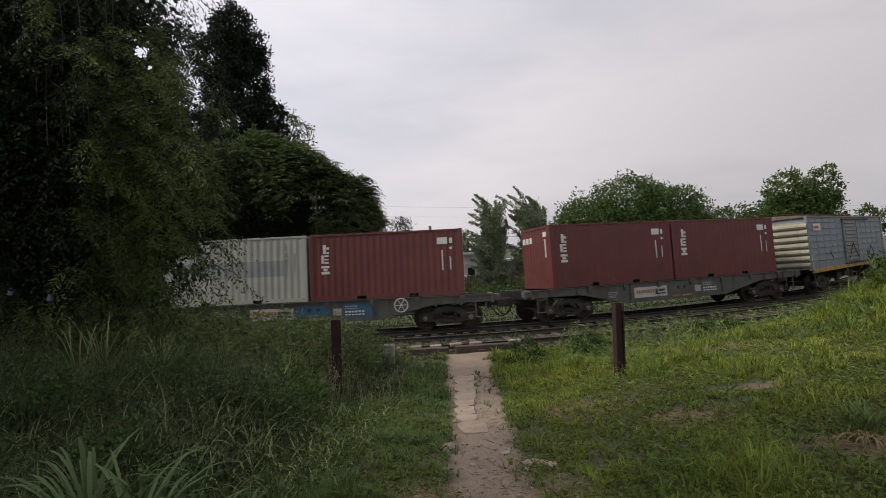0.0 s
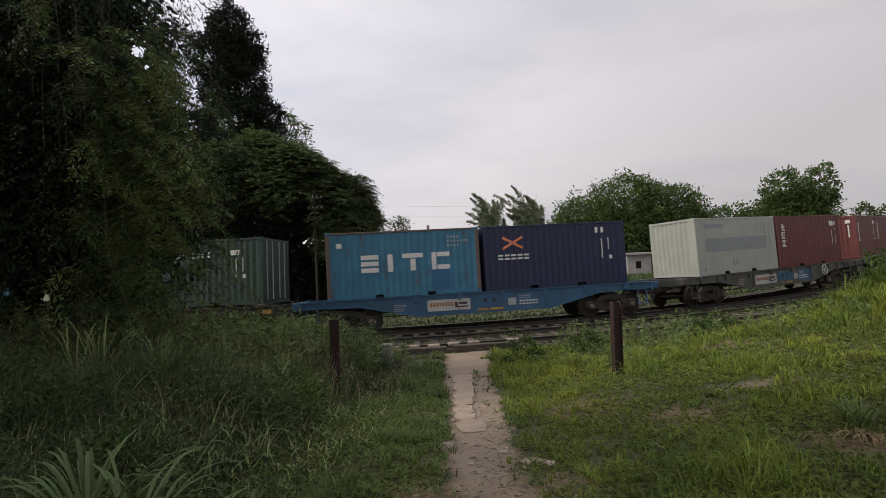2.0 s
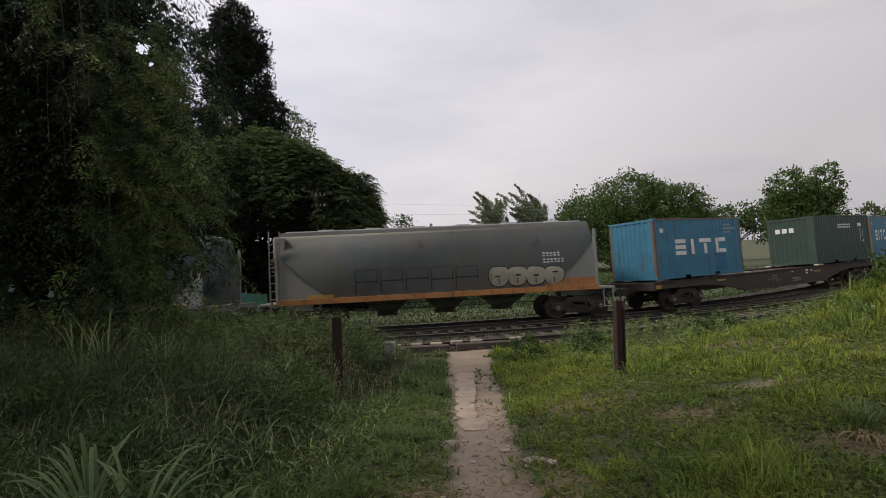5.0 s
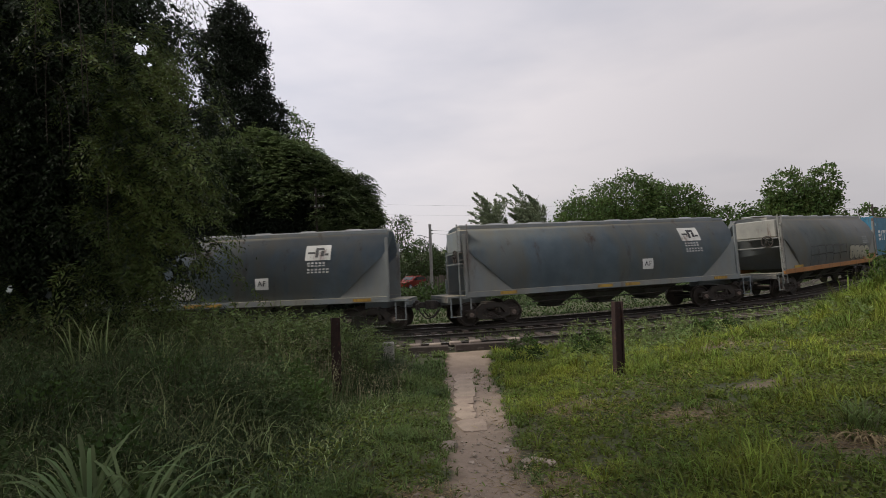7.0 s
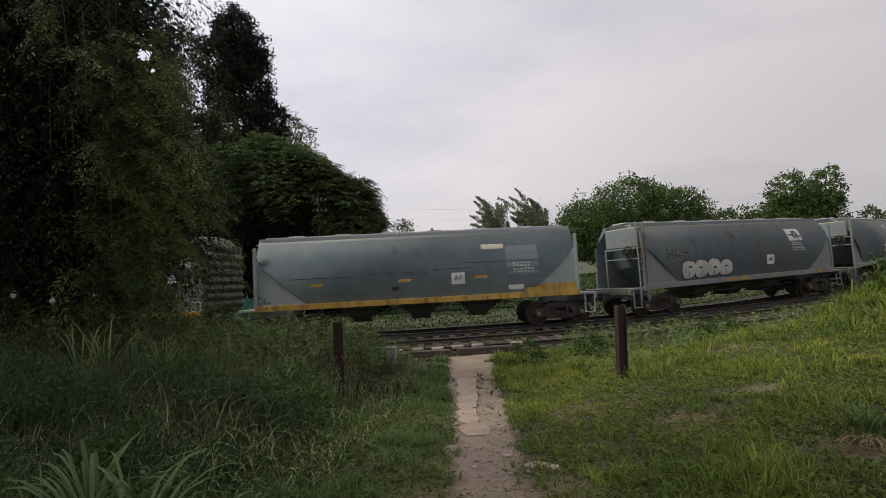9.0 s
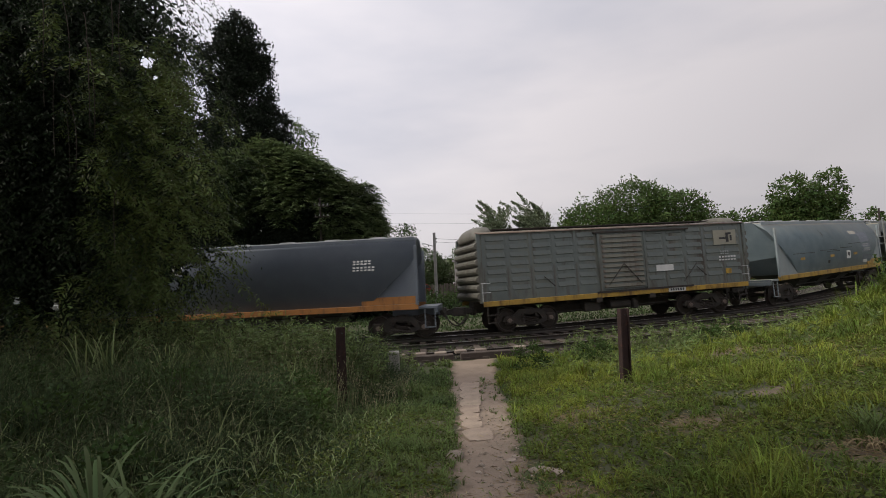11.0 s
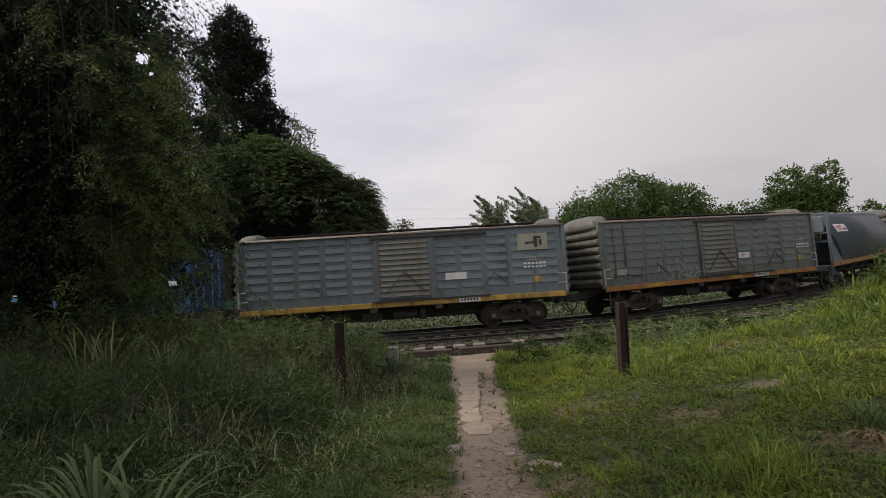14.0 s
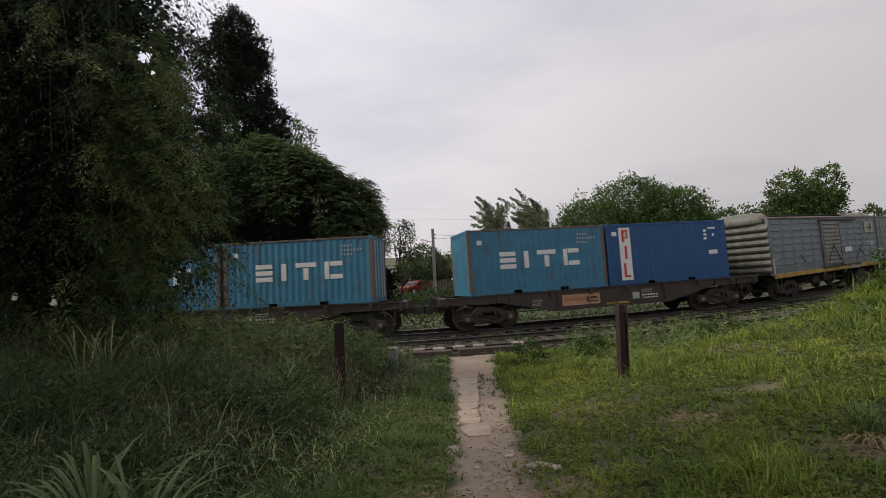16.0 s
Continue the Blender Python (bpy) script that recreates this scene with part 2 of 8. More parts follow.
M["stalk_green"] = surface("stalk_green", (0.168, 0.214, 0.078), (0.108, 0.148, 0.054), 0.8, 0.55, bump=0, fine=5, island=0.5, trans=0.3, spec=0.15)
# dome's outer fronds, brightened so the colour carries the light on them
M["leaf_frond_lit"] = surface("leaf_frond_lit", (0.150, 0.195, 0.080), (0.096, 0.136, 0.060), 0.5, 0.55, bump=0, fine=9, island=0.4, trans=0.22, spec=0.12)
M["seed_head"] = surface("seed_head", (0.33, 0.30, 0.19), (0.22, 0.22, 0.125), 2, 0.85, bump=0, fine=9, island=0.4, trans=0.25, spec=0.12)


def ground_material():
    """Earth and thatch under the grass, trodden bare where the mesh's worn value says so."""
    m = surface("ground", (0.045, 0.056, 0.022), (0.062, 0.062, 0.032), 0.8, 0.95, bump=0.5, fine=18, stain=(0.115, 0.092, 0.060), stain_at=(0.60, 0.78), stain_scale=0.9)
    nt = m.node_tree
    b = nt.nodes["Principled BSDF"]
    old = b.inputs["Base Color"].links[0].from_socket
    co = nt.nodes.new("ShaderNodeTexCoord").outputs["Object"]
    earth = mix_node(nt, (0.242, 0.190, 0.145), (0.188, 0.146, 0.111), ramp_node(nt, noise_node(nt, co, 2.2), 0.35, 0.65))
    earth = mix_node(nt, earth, (0.175, 0.130, 0.096), ramp_node(nt, noise_node(nt, co, 22.0), 0.55, 0.75))
    at = nt.nodes.new("ShaderNodeAttribute")
    at.attribute_name = "worn"
    add = nt.nodes.new("ShaderNodeMath")
    add.operation = "MULTIPLY_ADD"
    nt.links.new(noise_node(nt, co, 5.0, 6.0, 0.65), add.inputs[0])
    add.inputs[1].default_value = 0.9
    nt.links.new(at.outputs["Fac"], add.inputs[2])
    soil = mix_node(nt, (0.128, 0.098, 0.070), (0.170, 0.128, 0.092), ramp_node(nt, noise_node(nt, co, 9.0), 0.4, 0.6))
    soiled = mix_node(nt, old, soil, ramp_node(nt, add.outputs[0], 0.62, 0.86))
    nt.links.new(mix_node(nt, soiled, earth, ramp_node(nt, add.outputs[0], 0.92, 1.22)), b.inputs["Base Color"])
    return m


M["ground"] = ground_material()


# ---- building helpers ----
def obj(name, data, material, parent=None, m=None):
    ob = new(name, data)
    if material and not data.materials:
        data.materials.append(M[material])
    if parent:
        ob.parent = parent
    if m is not None:
        ob.matrix_basis = m
    return ob


def part(name, bm, material, parent, label="", m=None):
    """Links a bmesh, or a ready mesh, as one part of a thing."""
    if isinstance(bm, bmesh.types.BMesh):
        me = bpy.data.meshes.new(name)
        bm.to_mesh(me)
        bm.free()
    else:
        me = bm
    ob = obj(name, me, material, parent, m)
    if label:
        tagged(ob, label)
    return ob


def boxes(*specs, bevel=0.0):
    """One bmesh of boxes (x0, x1, y0, y1, z0, z1)."""
    bm = bmesh.new()
    for x0, x1, y0, y1, z0, z1 in specs:
        r = bmesh.ops.create_cube(bm, size=1.0, matrix=Matrix.Translation(((x0 + x1) / 2, (y0 + y1) / 2, (z0 + z1) / 2)) @ Matrix.Diagonal((abs(x1 - x0), abs(y1 - y0), abs(z1 - z0), 1)))
        if bevel:
            es = list({e for v in r["verts"] for e in v.link_edges})
            bmesh.ops.bevel(bm, geom=es, offset=bevel, segments=1, affect="EDGES")
    return bm


def rod(bm, a, b, r, r2=None, n=8):
    a, b = Vector(a), Vector(b)
    d = b - a
    mt = Matrix.Translation((a + b) / 2) @ d.to_track_quat("Z", "Y").to_matrix().to_4x4()
    bmesh.ops.create_cone(bm, cap_ends=True, segments=n, radius1=r, radius2=r if r2 is None else r2, depth=d.length, matrix=mt)
    return bm


def extrude_profile(pts, y0, y1):
    """A prism: the outline pts (x, z) swept from y0 to y1."""
    bm = bmesh.new()
    a = [bm.verts.new((x, y0, z)) for x, z in pts]
    b = [bm.verts.new((x, y1, z)) for x, z in pts]
    n = len(pts)
    bm.faces.new(a)
    bm.faces.new(list(reversed(b)))
    for i in range(n):
        bm.faces.new((a[(i + 1) % n], a[i], b[i], b[(i + 1) % n]))
    bmesh.ops.recalc_face_normals(bm, faces=bm.faces)
    return bm


def mesh_np(name, verts, faces, smooth=False):
    """A mesh from arrays: verts (n, 3) and faces (m, k)."""
    me = bpy.data.meshes.new(name)
    verts, faces = np.asarray(verts, np.float32), np.asarray(faces, np.int32)
    k = faces.shape[1]
    me.vertices.add(len(verts))
    me.vertices.foreach_set("co", verts.ravel())
    me.loops.add(faces.size)
    me.loops.foreach_set("vertex_index", faces.ravel())
    me.polygons.add(len(faces))
    me.polygons.foreach_set("loop_start", np.arange(0, faces.size, k, dtype=np.int32))
    me.polygons.foreach_set("loop_total", np.full(len(faces), k, np.int32))
    if smooth:
        me.polygons.foreach_set("use_smooth", np.ones(len(faces), bool))
    me.update(calc_edges=True)
    return me


def pieces(name, specs, material, parent, bevel=0.0, label="", cap=300):
    """Boxes (x0, x1, y0, y1, z0, z1) as single parts that share meshes by size."""
    for x0, x1, y0, y1, z0, z1 in specs:
        d = (abs(x1 - x0), abs(y1 - y0), abs(z1 - z0))
        key = "%s_%s_%.3f_%.3f_%.3f" % (name, material, *d)
        me = shared(key, lambda: boxes((-d[0] / 2, d[0] / 2, -d[1] / 2, d[1] / 2, -d[2] / 2, d[2] / 2), bevel=bevel))
        ob = obj(name, me, material, parent, Matrix.Translation(((x0 + x1) / 2, (y0 + y1) / 2, (z0 + z1) / 2)))
        if label:
            tagged(ob, label)


def empty(name, label, category, group="", m=None):
    ob = new(name)
    ob.empty_display_size = 0.3
    if m is not None:
        ob.matrix_basis = m
    return tagged(ob, label, category, group)


CACHE = {}


def shared(key, build):
    if key not in CACHE:
        bm = build()
        me = bpy.data.meshes.new(key)
        bm.to_mesh(me)
        bm.free()
        CACHE[key] = me
    return CACHE[key]


# ---- the line of the track ----
TURN_A, TURN_B, BEND, HEAD, AWAY, CANT, GRADE = -10.0, 28.0, 0.022, 0.1055, 21.056, 0.0574, 0.010


def track_plan(s):
    """Plan position and heading of the main track's centre line at s metres along it."""
    def arc(u):
        h0 = HEAD
        h1 = HEAD + BEND * u
        return ((math.sin(h1) - math.sin(h0)) / BEND, (math.cos(h0) - math.cos(h1)) / BEND, h1)
    u = min(max(s, TURN_A), TURN_B)
    x, y, h = arc(u)
    return x + (s - u) * math.cos(h), AWAY + y + (s - u) * math.sin(h), h


def track_point(s, q=0.0, w=0.0, tilt=CANT):
    """q metres to the far side of the centre line, w metres above the rails."""
    x, y, h = track_plan(s)
    c, k = math.cos(tilt), math.sin(tilt)
    z = GRADE * min(max(s, -40), 40)
    return Vector((x - math.sin(h) * (q * c + w * k), y + math.cos(h) * (q * c + w * k), z - q * k + w * c))


S_LINE = np.linspace(-230, 230, 1841)
P_LINE = np.array([track_plan(s) for s in S_LINE])


def side_of_track(x, y):
    """Distance on the camera's side of the main track, and the place along it, for arrays."""
    shape = np.shape(x)
    x, y = np.ravel(x), np.ravel(y)
    q, s = np.empty(len(x)), np.empty(len(x))
    for i in range(0, len(x), 20000):
        dx = x[i:i + 20000, None] - P_LINE[None, ::4, 0]
        dy = y[i:i + 20000, None] - P_LINE[None, ::4, 1]
        j = np.argmin(dx * dx + dy * dy, 1) * 4
        h = P_LINE[j, 2]
        ddx, ddy = x[i:i + 20000] - P_LINE[j, 0], y[i:i + 20000] - P_LINE[j, 1]
        q[i:i + 20000] = ddx * np.sin(h) - ddy * np.cos(h)
        s[i:i + 20000] = S_LINE[j] + ddx * np.cos(h) + ddy * np.sin(h)
    return q.reshape(shape), s.reshape(shape)


def smooth(a, b, v):
    t = np.clip((v - a) / (b - a), 0, 1)
    return t * t * (3 - 2 * t)


def ripple(x, y):
    return 0.5 * np.sin(x * 1.7 + 1.3 * np.sin(y * 1.1)) * np.sin(y * 1.9 + 0.7) + 0.3 * np.sin(x * 4.3 + y * 2.7) * np.sin(y * 3.9 - x * 1.3)


def path_centre(y):
    """The middle of the trodden path and half its width."""
    return 0.285 + 0.019 * y + 0.04 * np.sin(y * 0.9), 0.14 + 0.029 * y


def ground_z(x, y):
    x, y = np.asarray(x, float), np.asarray(y, float)
    q, s = side_of_track(x, y)
    grade = GRADE * np.clip(s, -40, 40)
    bed = grade - 0.26 + np.clip(q, -2, 2) * math.sin(CANT) * smooth(2.6, 1.4, np.abs(q))
    rise = (1.72 * np.clip((q - 6.4) / 14.6, 0, 1.0)) * smooth(5.2, 9, q)
    bank = (0.135 * np.clip(x - 1.4, 0, 14) + 0.17 * np.clip(x - 8.2, 0, 6)) * smooth(6.8, 11.2, q) * smooth(40, 18, q)
    left = 0.12 * np.clip(-x - 2, 0, 6) * smooth(6, 10, q) * smooth(40, 20, q)
    cx, hw = path_centre(y)
    on = smooth(hw + 0.35, hw - 0.1, np.abs(x - cx)) * smooth(4.2, 5.2, q)
    rough = 0.035 * ripple(x, y) * smooth(5, 7, q) * (1 - 0.7 * on)
    far = -0.9 * smooth(-4, -14, q)
    return bed + rise + bank + left + rough - 0.05 * on + far * smooth(-4, -14, q)


def axis(lo, hi, fine_lo, fine_hi, step, grow=1.16):
    v = list(np.arange(fine_lo, fine_hi, step))
    d, e = step, fine_hi
    while e < hi:
        v.append(e)
        d *= grow
        e += d
    v.append(hi)
    d, e = step, fine_lo - step
    while e > lo:
        v.append(e)
        d *= grow
        e -= d
    v.append(lo)
    return np.array(sorted(set(v)))


def build_ground():
    xs, ys = axis(-2500, 2500, -9, 16, 0.14), axis(-2500, 2500, 1.5, 22, 0.14)
    X, Y = np.meshgrid(xs, ys)
    Z = ground_z(X, Y)
    nx, ny = len(xs), len(ys)
    i = np.arange(nx * ny).reshape(ny, nx)
    faces = np.stack([i[:-1, :-1], i[:-1, 1:], i[1:, 1:], i[1:, :-1]], -1).reshape(-1, 4)
    me = mesh_np("ground", np.stack([X, Y, Z], -1).reshape(-1, 3), faces, True)
    me.materials.append(M["ground"])
    pc, hw = path_centre(Y)
    q, _ = side_of_track(X, Y)
    worn = smooth(0.22, -0.14, np.abs(X - pc) - hw + 0.06 * np.sin(Y * 5.1) + 0.05 * np.sin(Y * 11.3 + X * 7)) * (q > 4.35)
    for px, py, r in ((0.95, 4.7, 0.40), (2.9, 6.2, 0.5), (1.75, 7.7, 0.5), (5.6, 10.6, 0.9), (3.45, 4.45, 0.35), (4.3, 6.9, 0.45), (-0.30, 4.5, 0.40), (-0.25, 3.7, 0.35), (-0.2, 5.6, 0.3)):
        worn = np.maximum(worn, 0.42 * np.exp(-((X - px) ** 2 + (Y - py) ** 2) / r ** 2))
    me.attributes.new("worn", "FLOAT", "POINT").data.foreach_set("value", worn.ravel().astype(np.float32))
    tagged(new("ground", me), "grassy ground with a trodden dirt path down to the tracks", "ground", kind="structure")


build_ground()


def rail_mesh(name, q, s0, s1, tilt, drop):
    prof = [(-0.068, -0.150), (0.068, -0.150), (0.068, -0.135), (0.012, -0.118), (0.012, -0.040), (0.036, -0.028), (0.036, 0.0), (-0.036, 0.0), (-0.036, -0.028), (-0.012, -0.040), (-0.012, -0.118), (-0.068, -0.135)]
    ss = np.concatenate([np.linspace(s0, -12, 12), np.linspace(-11, 30, 60), np.linspace(32, s1, 12)])
    v = [track_point(s, q + a, b + drop, tilt) for s in ss for a, b in prof]
    n = len(prof)
    f = [(i * n + j, i * n + (j + 1) % n, (i + 1) * n + (j + 1) % n, (i + 1) * n + j) for i in range(len(ss) - 1) for j in range(n)]
    return mesh_np(name, v, f)


def build_track(name, q, label, tilt=CANT, drop=0.0):
    root = tagged(new(name), label, "railway track", kind="structure")
    for side in (-0.838 - 0.036, 0.838 + 0.036):
        part("rail", rail_mesh("rail", q + side, -220, 220, tilt, drop), "dark_steel", root)
        ss = np.concatenate([np.linspace(-220, -12, 12), np.linspace(-11, 30, 60), np.linspace(32, 220, 12)])
        v = [track_point(s, q + side + a, 0.003 + drop, tilt) for s in ss for a in (-0.028, 0.028)]
        f = [(2 * i, 2 * i + 1, 2 * i + 3, 2 * i + 2) for i in range(len(ss) - 1)]
        part("rail_head", mesh_np("rail_head", v, f), "bright_steel", root, "worn shiny running surface")
    me = shared("sleeper", lambda: boxes((-0.12, 0.12, -1.35, 1.35, -0.29, -0.155), bevel=0.015))
    if not me.materials:
        me.materials.append(M["sleeper_wood"])
    rng = random.Random(3)
    for i in range(-24, 58):
        s = i * 0.62
        x, y, h = track_plan(s)
        p = track_point(s, q, drop, tilt)
        ob = obj("sleeper", me, None, root, Matrix.Translation(p) @ Matrix.Rotation(h + rng.uniform(-0.02, 0.02), 4, "Z") @ Matrix.Rotation(-tilt, 4, "X"))
    return root


build_track("track_main", 0.0, "railway track with worn steel rails on timber sleepers")
build_track("track_near", -2.95, "disused rusty siding track in gravel and weeds", 0.0, -0.02)


def scatter_stones(name, n, s0, s1, q0, q1, size, seed, label):
    """Loose track stones: one object of many small lumps."""
    rng = np.random.default_rng(seed)
    s, q = rng.uniform(s0, s1, n), rng.uniform(q0, q1, n)
    clear = ~((s > -0.6) & (s < 1.6) & (q < -4.0))
    s, q = s[clear], q[clear]
    n = len(s)
    x, y, h = np.array([track_plan(v) for v in s]).T
    px, py = x - np.sin(h) * q, y + np.cos(h) * q
    pz = ground_z(px, py)
    base = np.array([(1, 0, 0), (-1, 0, 0), (0, 1, 0), (0, -1, 0), (0, 0, 1), (0, 0, -1)], float)
    tri = np.array([(0, 2, 4), (2, 1, 4), (1, 3, 4), (3, 0, 4), (2, 0, 5), (1, 2, 5), (3, 1, 5), (0, 3, 5)])
    r = size * rng.uniform(0.5, 1.2, (n, 1, 1)) * rng.uniform(0.6, 1.2, (n, 6, 1))
    a = rng.uniform(0, 6.28, n)
    rot = np.stack([np.stack([np.cos(a), -np.sin(a), 0 * a], -1), np.stack([np.sin(a), np.cos(a), 0 * a], -1), np.stack([0 * a, 0 * a, 0 * a + 0.7], -1)], 1)
    v = np.einsum("nij,nkj->nki", rot, base[None] * r) + np.stack([px, py, pz + size * 0.2], -1)[:, None]
    f = tri[None] + (np.arange(n) * 6)[:, None, None]
    me = mesh_np(name, v.reshape(-1, 3), f.reshape(-1, 3))
    me.materials.append(M["ballast"])
    tagged(new(name, me), label, "gravel", kind="stuff")


scatter_stones("ballast_gravel", 44000, -18, 36, -4.9, 2.5, 0.05, 5, "grey crushed stone ballast between the rails")


# ---- the train ----
RIDERS = []   # thing, place along the line at the start, half its bogie spacing, offset on the wagon
WHEELS = []   # wheelset, place along its bogie


def wheelset_mesh():
    bm = bmesh.new()
    for sy in (-1, 1):
        y = sy * 0.86
        prof = [(0.49, 0.07), (0.49, 0.045), (0.46, 0.03), (0.455, -0.07), (0.40, -0.07), (0.37, -0.02), (0.18, -0.02), (0.14, -0.09), (0.0, -0.09)]
        rings = []
        n = 24
        for r, d in prof:
            yy = y - sy * d
            if r == 0:
                rings.append([bm.verts.new((0, yy, 0))])
            else:
                rings.append([bm.verts.new((r * math.cos(6.28319 * i / n), yy, r * math.sin(6.28319 * i / n))) for i in range(n)])
        inner = bm.verts.new((0, y - sy * 0.07, 0))
        for i in range(n):
            bm.faces.new((inner, rings[0][i], rings[0][(i + 1) % n]))
        for a, b in zip(rings, rings[1:]):
            for i in range(n):
                if len(b) == 1:
                    bm.faces.new((a[i], a[(i + 1) % n], b[0]))
                else:
                    bm.faces.new((a[i], a[(i + 1) % n], b[(i + 1) % n], b[i]))
    rod(bm, (0, -1.1, 0), (0, 1.1, 0), 0.07, n=10)
    bmesh.ops.recalc_face_normals(bm, faces=bm.faces)
    return bm


def side_frame_mesh():
    pts = [(-1.15, 0.42), (-1.12, 0.60), (-0.70, 0.66), (-0.45, 0.86), (0.45, 0.86), (0.70, 0.66), (1.12, 0.60), (1.15, 0.42), (0.78, 0.40), (0.45, 0.24), (-0.45, 0.24), (-0.78, 0.40)]
    bm = bmesh.new()
    for y0, y1 in ((-0.06, 0.06),):
        for seg in ([pts[0], pts[1], pts[2], pts[8]], [pts[2], pts[3], (-0.34, 0.70), (-0.52, 0.48), pts[8]], [pts[3], pts[4], (0.34, 0.70), (-0.34, 0.70)],
                    [pts[4], pts[5], (0.78, 0.40), (0.52, 0.48), (0.34, 0.70)], [pts[5], pts[6], pts[7], (0.78, 0.40)],
                    [(-0.78, 0.40), (-0.52, 0.48), (-0.34, 0.36), (-0.45, 0.24)], [(0.78, 0.40), (0.45, 0.24), (0.34, 0.36), (0.52, 0.48)], [(-0.45, 0.24), (-0.34, 0.36), (0.34, 0.36), (0.45, 0.24)]):
            one = extrude_profile(seg, y0, y1)
            me = bpy.data.meshes.new("seg")
            one.to_mesh(me)
            one.free()
            bm.from_mesh(me)
            bpy.data.meshes.remove(me)
    for x0 in (-0.34, 0.24):
        for y0, y1 in ((-0.04, 0.04),):
            bm2 = boxes((x0, x0 + 0.10, y0, y1, 0.36, 0.70))
            me = bpy.data.meshes.new("seg")
            bm2.to_mesh(me)
            bm2.free()
            bm.from_mesh(me)
            bpy.data.meshes.remove(me)
    return bm


def spring_mesh():
    """Three coil springs of one nest, each one wound wire, tied by their two seats."""
    bm = bmesh.new()
    bmesh.ops.create_cube(bm, size=1.0, matrix=Matrix.Translation((0, 0, 0.30)) @ Matrix.Diagonal((0.52, 0.16, 0.02, 1)))
    bmesh.ops.create_cube(bm, size=1.0, matrix=Matrix.Translation((0, 0, 0.55)) @ Matrix.Diagonal((0.52, 0.16, 0.02, 1)))
    for x in (-0.17, 0.0, 0.17):
        prev = None
        for k in range(41):
            t = k / 40
            a = t * 5 * 6.28319
            c = Vector((x + 0.065 * math.cos(a), 0.065 * math.sin(a), 0.30 + 0.25 * t))
            r = Vector((math.cos(a), math.sin(a), 0))
            ring = [bm.verts.new(c + r * 0.016 + Vector((0, 0, 0))), bm.verts.new(c + Vector((0, 0, 0.016))), bm.verts.new(c - r * 0.016), bm.verts.new(c - Vector((0, 0, 0.016)))]
            if prev:
                for i in range(4):
                    bm.faces.new((prev[i], prev[(i + 1) % 4], ring[(i + 1) % 4], ring[i]))
            prev = ring
    return bm


def cap_mesh():
    bm = rod(bmesh.new(), (0, -0.05, 0), (0, 0.05, 0), 0.088, n=12)
    for k in range(3):
        a = 6.28319 * k / 3
        rod(bm, (0.05 * math.cos(a), -0.07, 0.05 * math.sin(a)), (0.05 * math.cos(a), 0.07, 0.05 * math.sin(a)), 0.016, n=6)
    return bm


def axle_box_mesh():
    return boxes((-0.16, 0.16, -0.075, 0.075, -0.16, 0.17), (-0.21, 0.21, -0.05, 0.05, 0.10, 0.19), bevel=0.025)


def add_bogie(wagon, x):
    bogie = part("bogie", shared("bolster", lambda: boxes((-0.2, 0.2, -1.1, 1.1, 0.62, 0.92), bevel=0.02)), "dark_steel", wagon, "dark cast-steel two-axle bogie", Matrix.Translation((x, 0, 0)))
    for sy in (-1.1, 1.1):
        part("side_frame", shared("side_frame", side_frame_mesh), "dark_steel", bogie, "", Matrix.Translation((0, sy, 0)))
    for sy in (-1.1, 1.1):
        for sx in (-0.13, 0.0, 0.13):
            part("spring", shared("spring", spring_mesh), "wheel_steel", bogie, "", Matrix.Translation((sx, sy, 0)))
    for ax in (-0.89, 0.89):
        w = part("wheelset", shared("wheelset", wheelset_mesh), "wheel_steel", bogie, "", Matrix.Translation((ax, 0, 0.46)))
        WHEELS.append((w, ax))
        for sy in (-1.13, 1.13):
            part("axle_box", shared("axle_box", axle_box_mesh), "wheel_steel", bogie, "", Matrix.Translation((ax, sy, 0.46)))
        for sy in (-1.20, 1.20):
            part("axle_cap", shared("axle_cap", cap_mesh), "hub_pale", bogie, "", Matrix.Translation((ax, sy, 0.46)))


def coupler_mesh():
    bm = boxes((-0.6, 0.35, -0.09, 0.09, 0.80, 1.02), (0.28, 0.60, -0.19, 0.19, 0.74, 1.08), (0.48, 0.72, -0.20, -0.05, 0.78, 1.05), (-0.12, 0.02, -0.22, 0.22, 0.72, 1.10), bevel=0.02)
    # the lever that lifts the pin, and the brake hose slung to the next wagon
    rod(bm, (0.02, -1.15, 0.98), (0.10, -0.2, 1.02), 0.018)
    rod(bm, (0.02, -1.15, 0.98), (0.06, -1.2, 0.68), 0.018)
    prev = Vector((-0.05, -0.42, 0.92))
    for k in range(1, 9):
        t = k / 8
        q = Vector((-0.05 + 0.85 * t, -0.42 + 0.2 * t, 0.92 - 1.75 * t * (1.12 - t)))
        rod(bm, prev, q, 0.027, n=6)
        prev = q
    return bm


def add_couplers(wagon, half):
    for sx in (1, -1):
        part("coupler", shared("coupler", coupler_mesh), "dark_steel", wagon, "", Matrix.Translation((sx * half, 0, 0)) @ Matrix.Rotation(0 if sx > 0 else math.pi, 4, "Z"))


def plate(name, parent, x0, x1, z0, z1, y, material, label="", thick=0.012):
    """A flat mark on the near face y of its thing."""
    return part(name, boxes((x0, x1, y - thick, y, z0, z1)), material, parent, label)


def bars(name, parent, specs, y, material, label="", thick=0.005):
    pieces(name, [(a, b, y - thick, y, c, d) for a, b, c, d in specs], material, parent, 0.0, label)


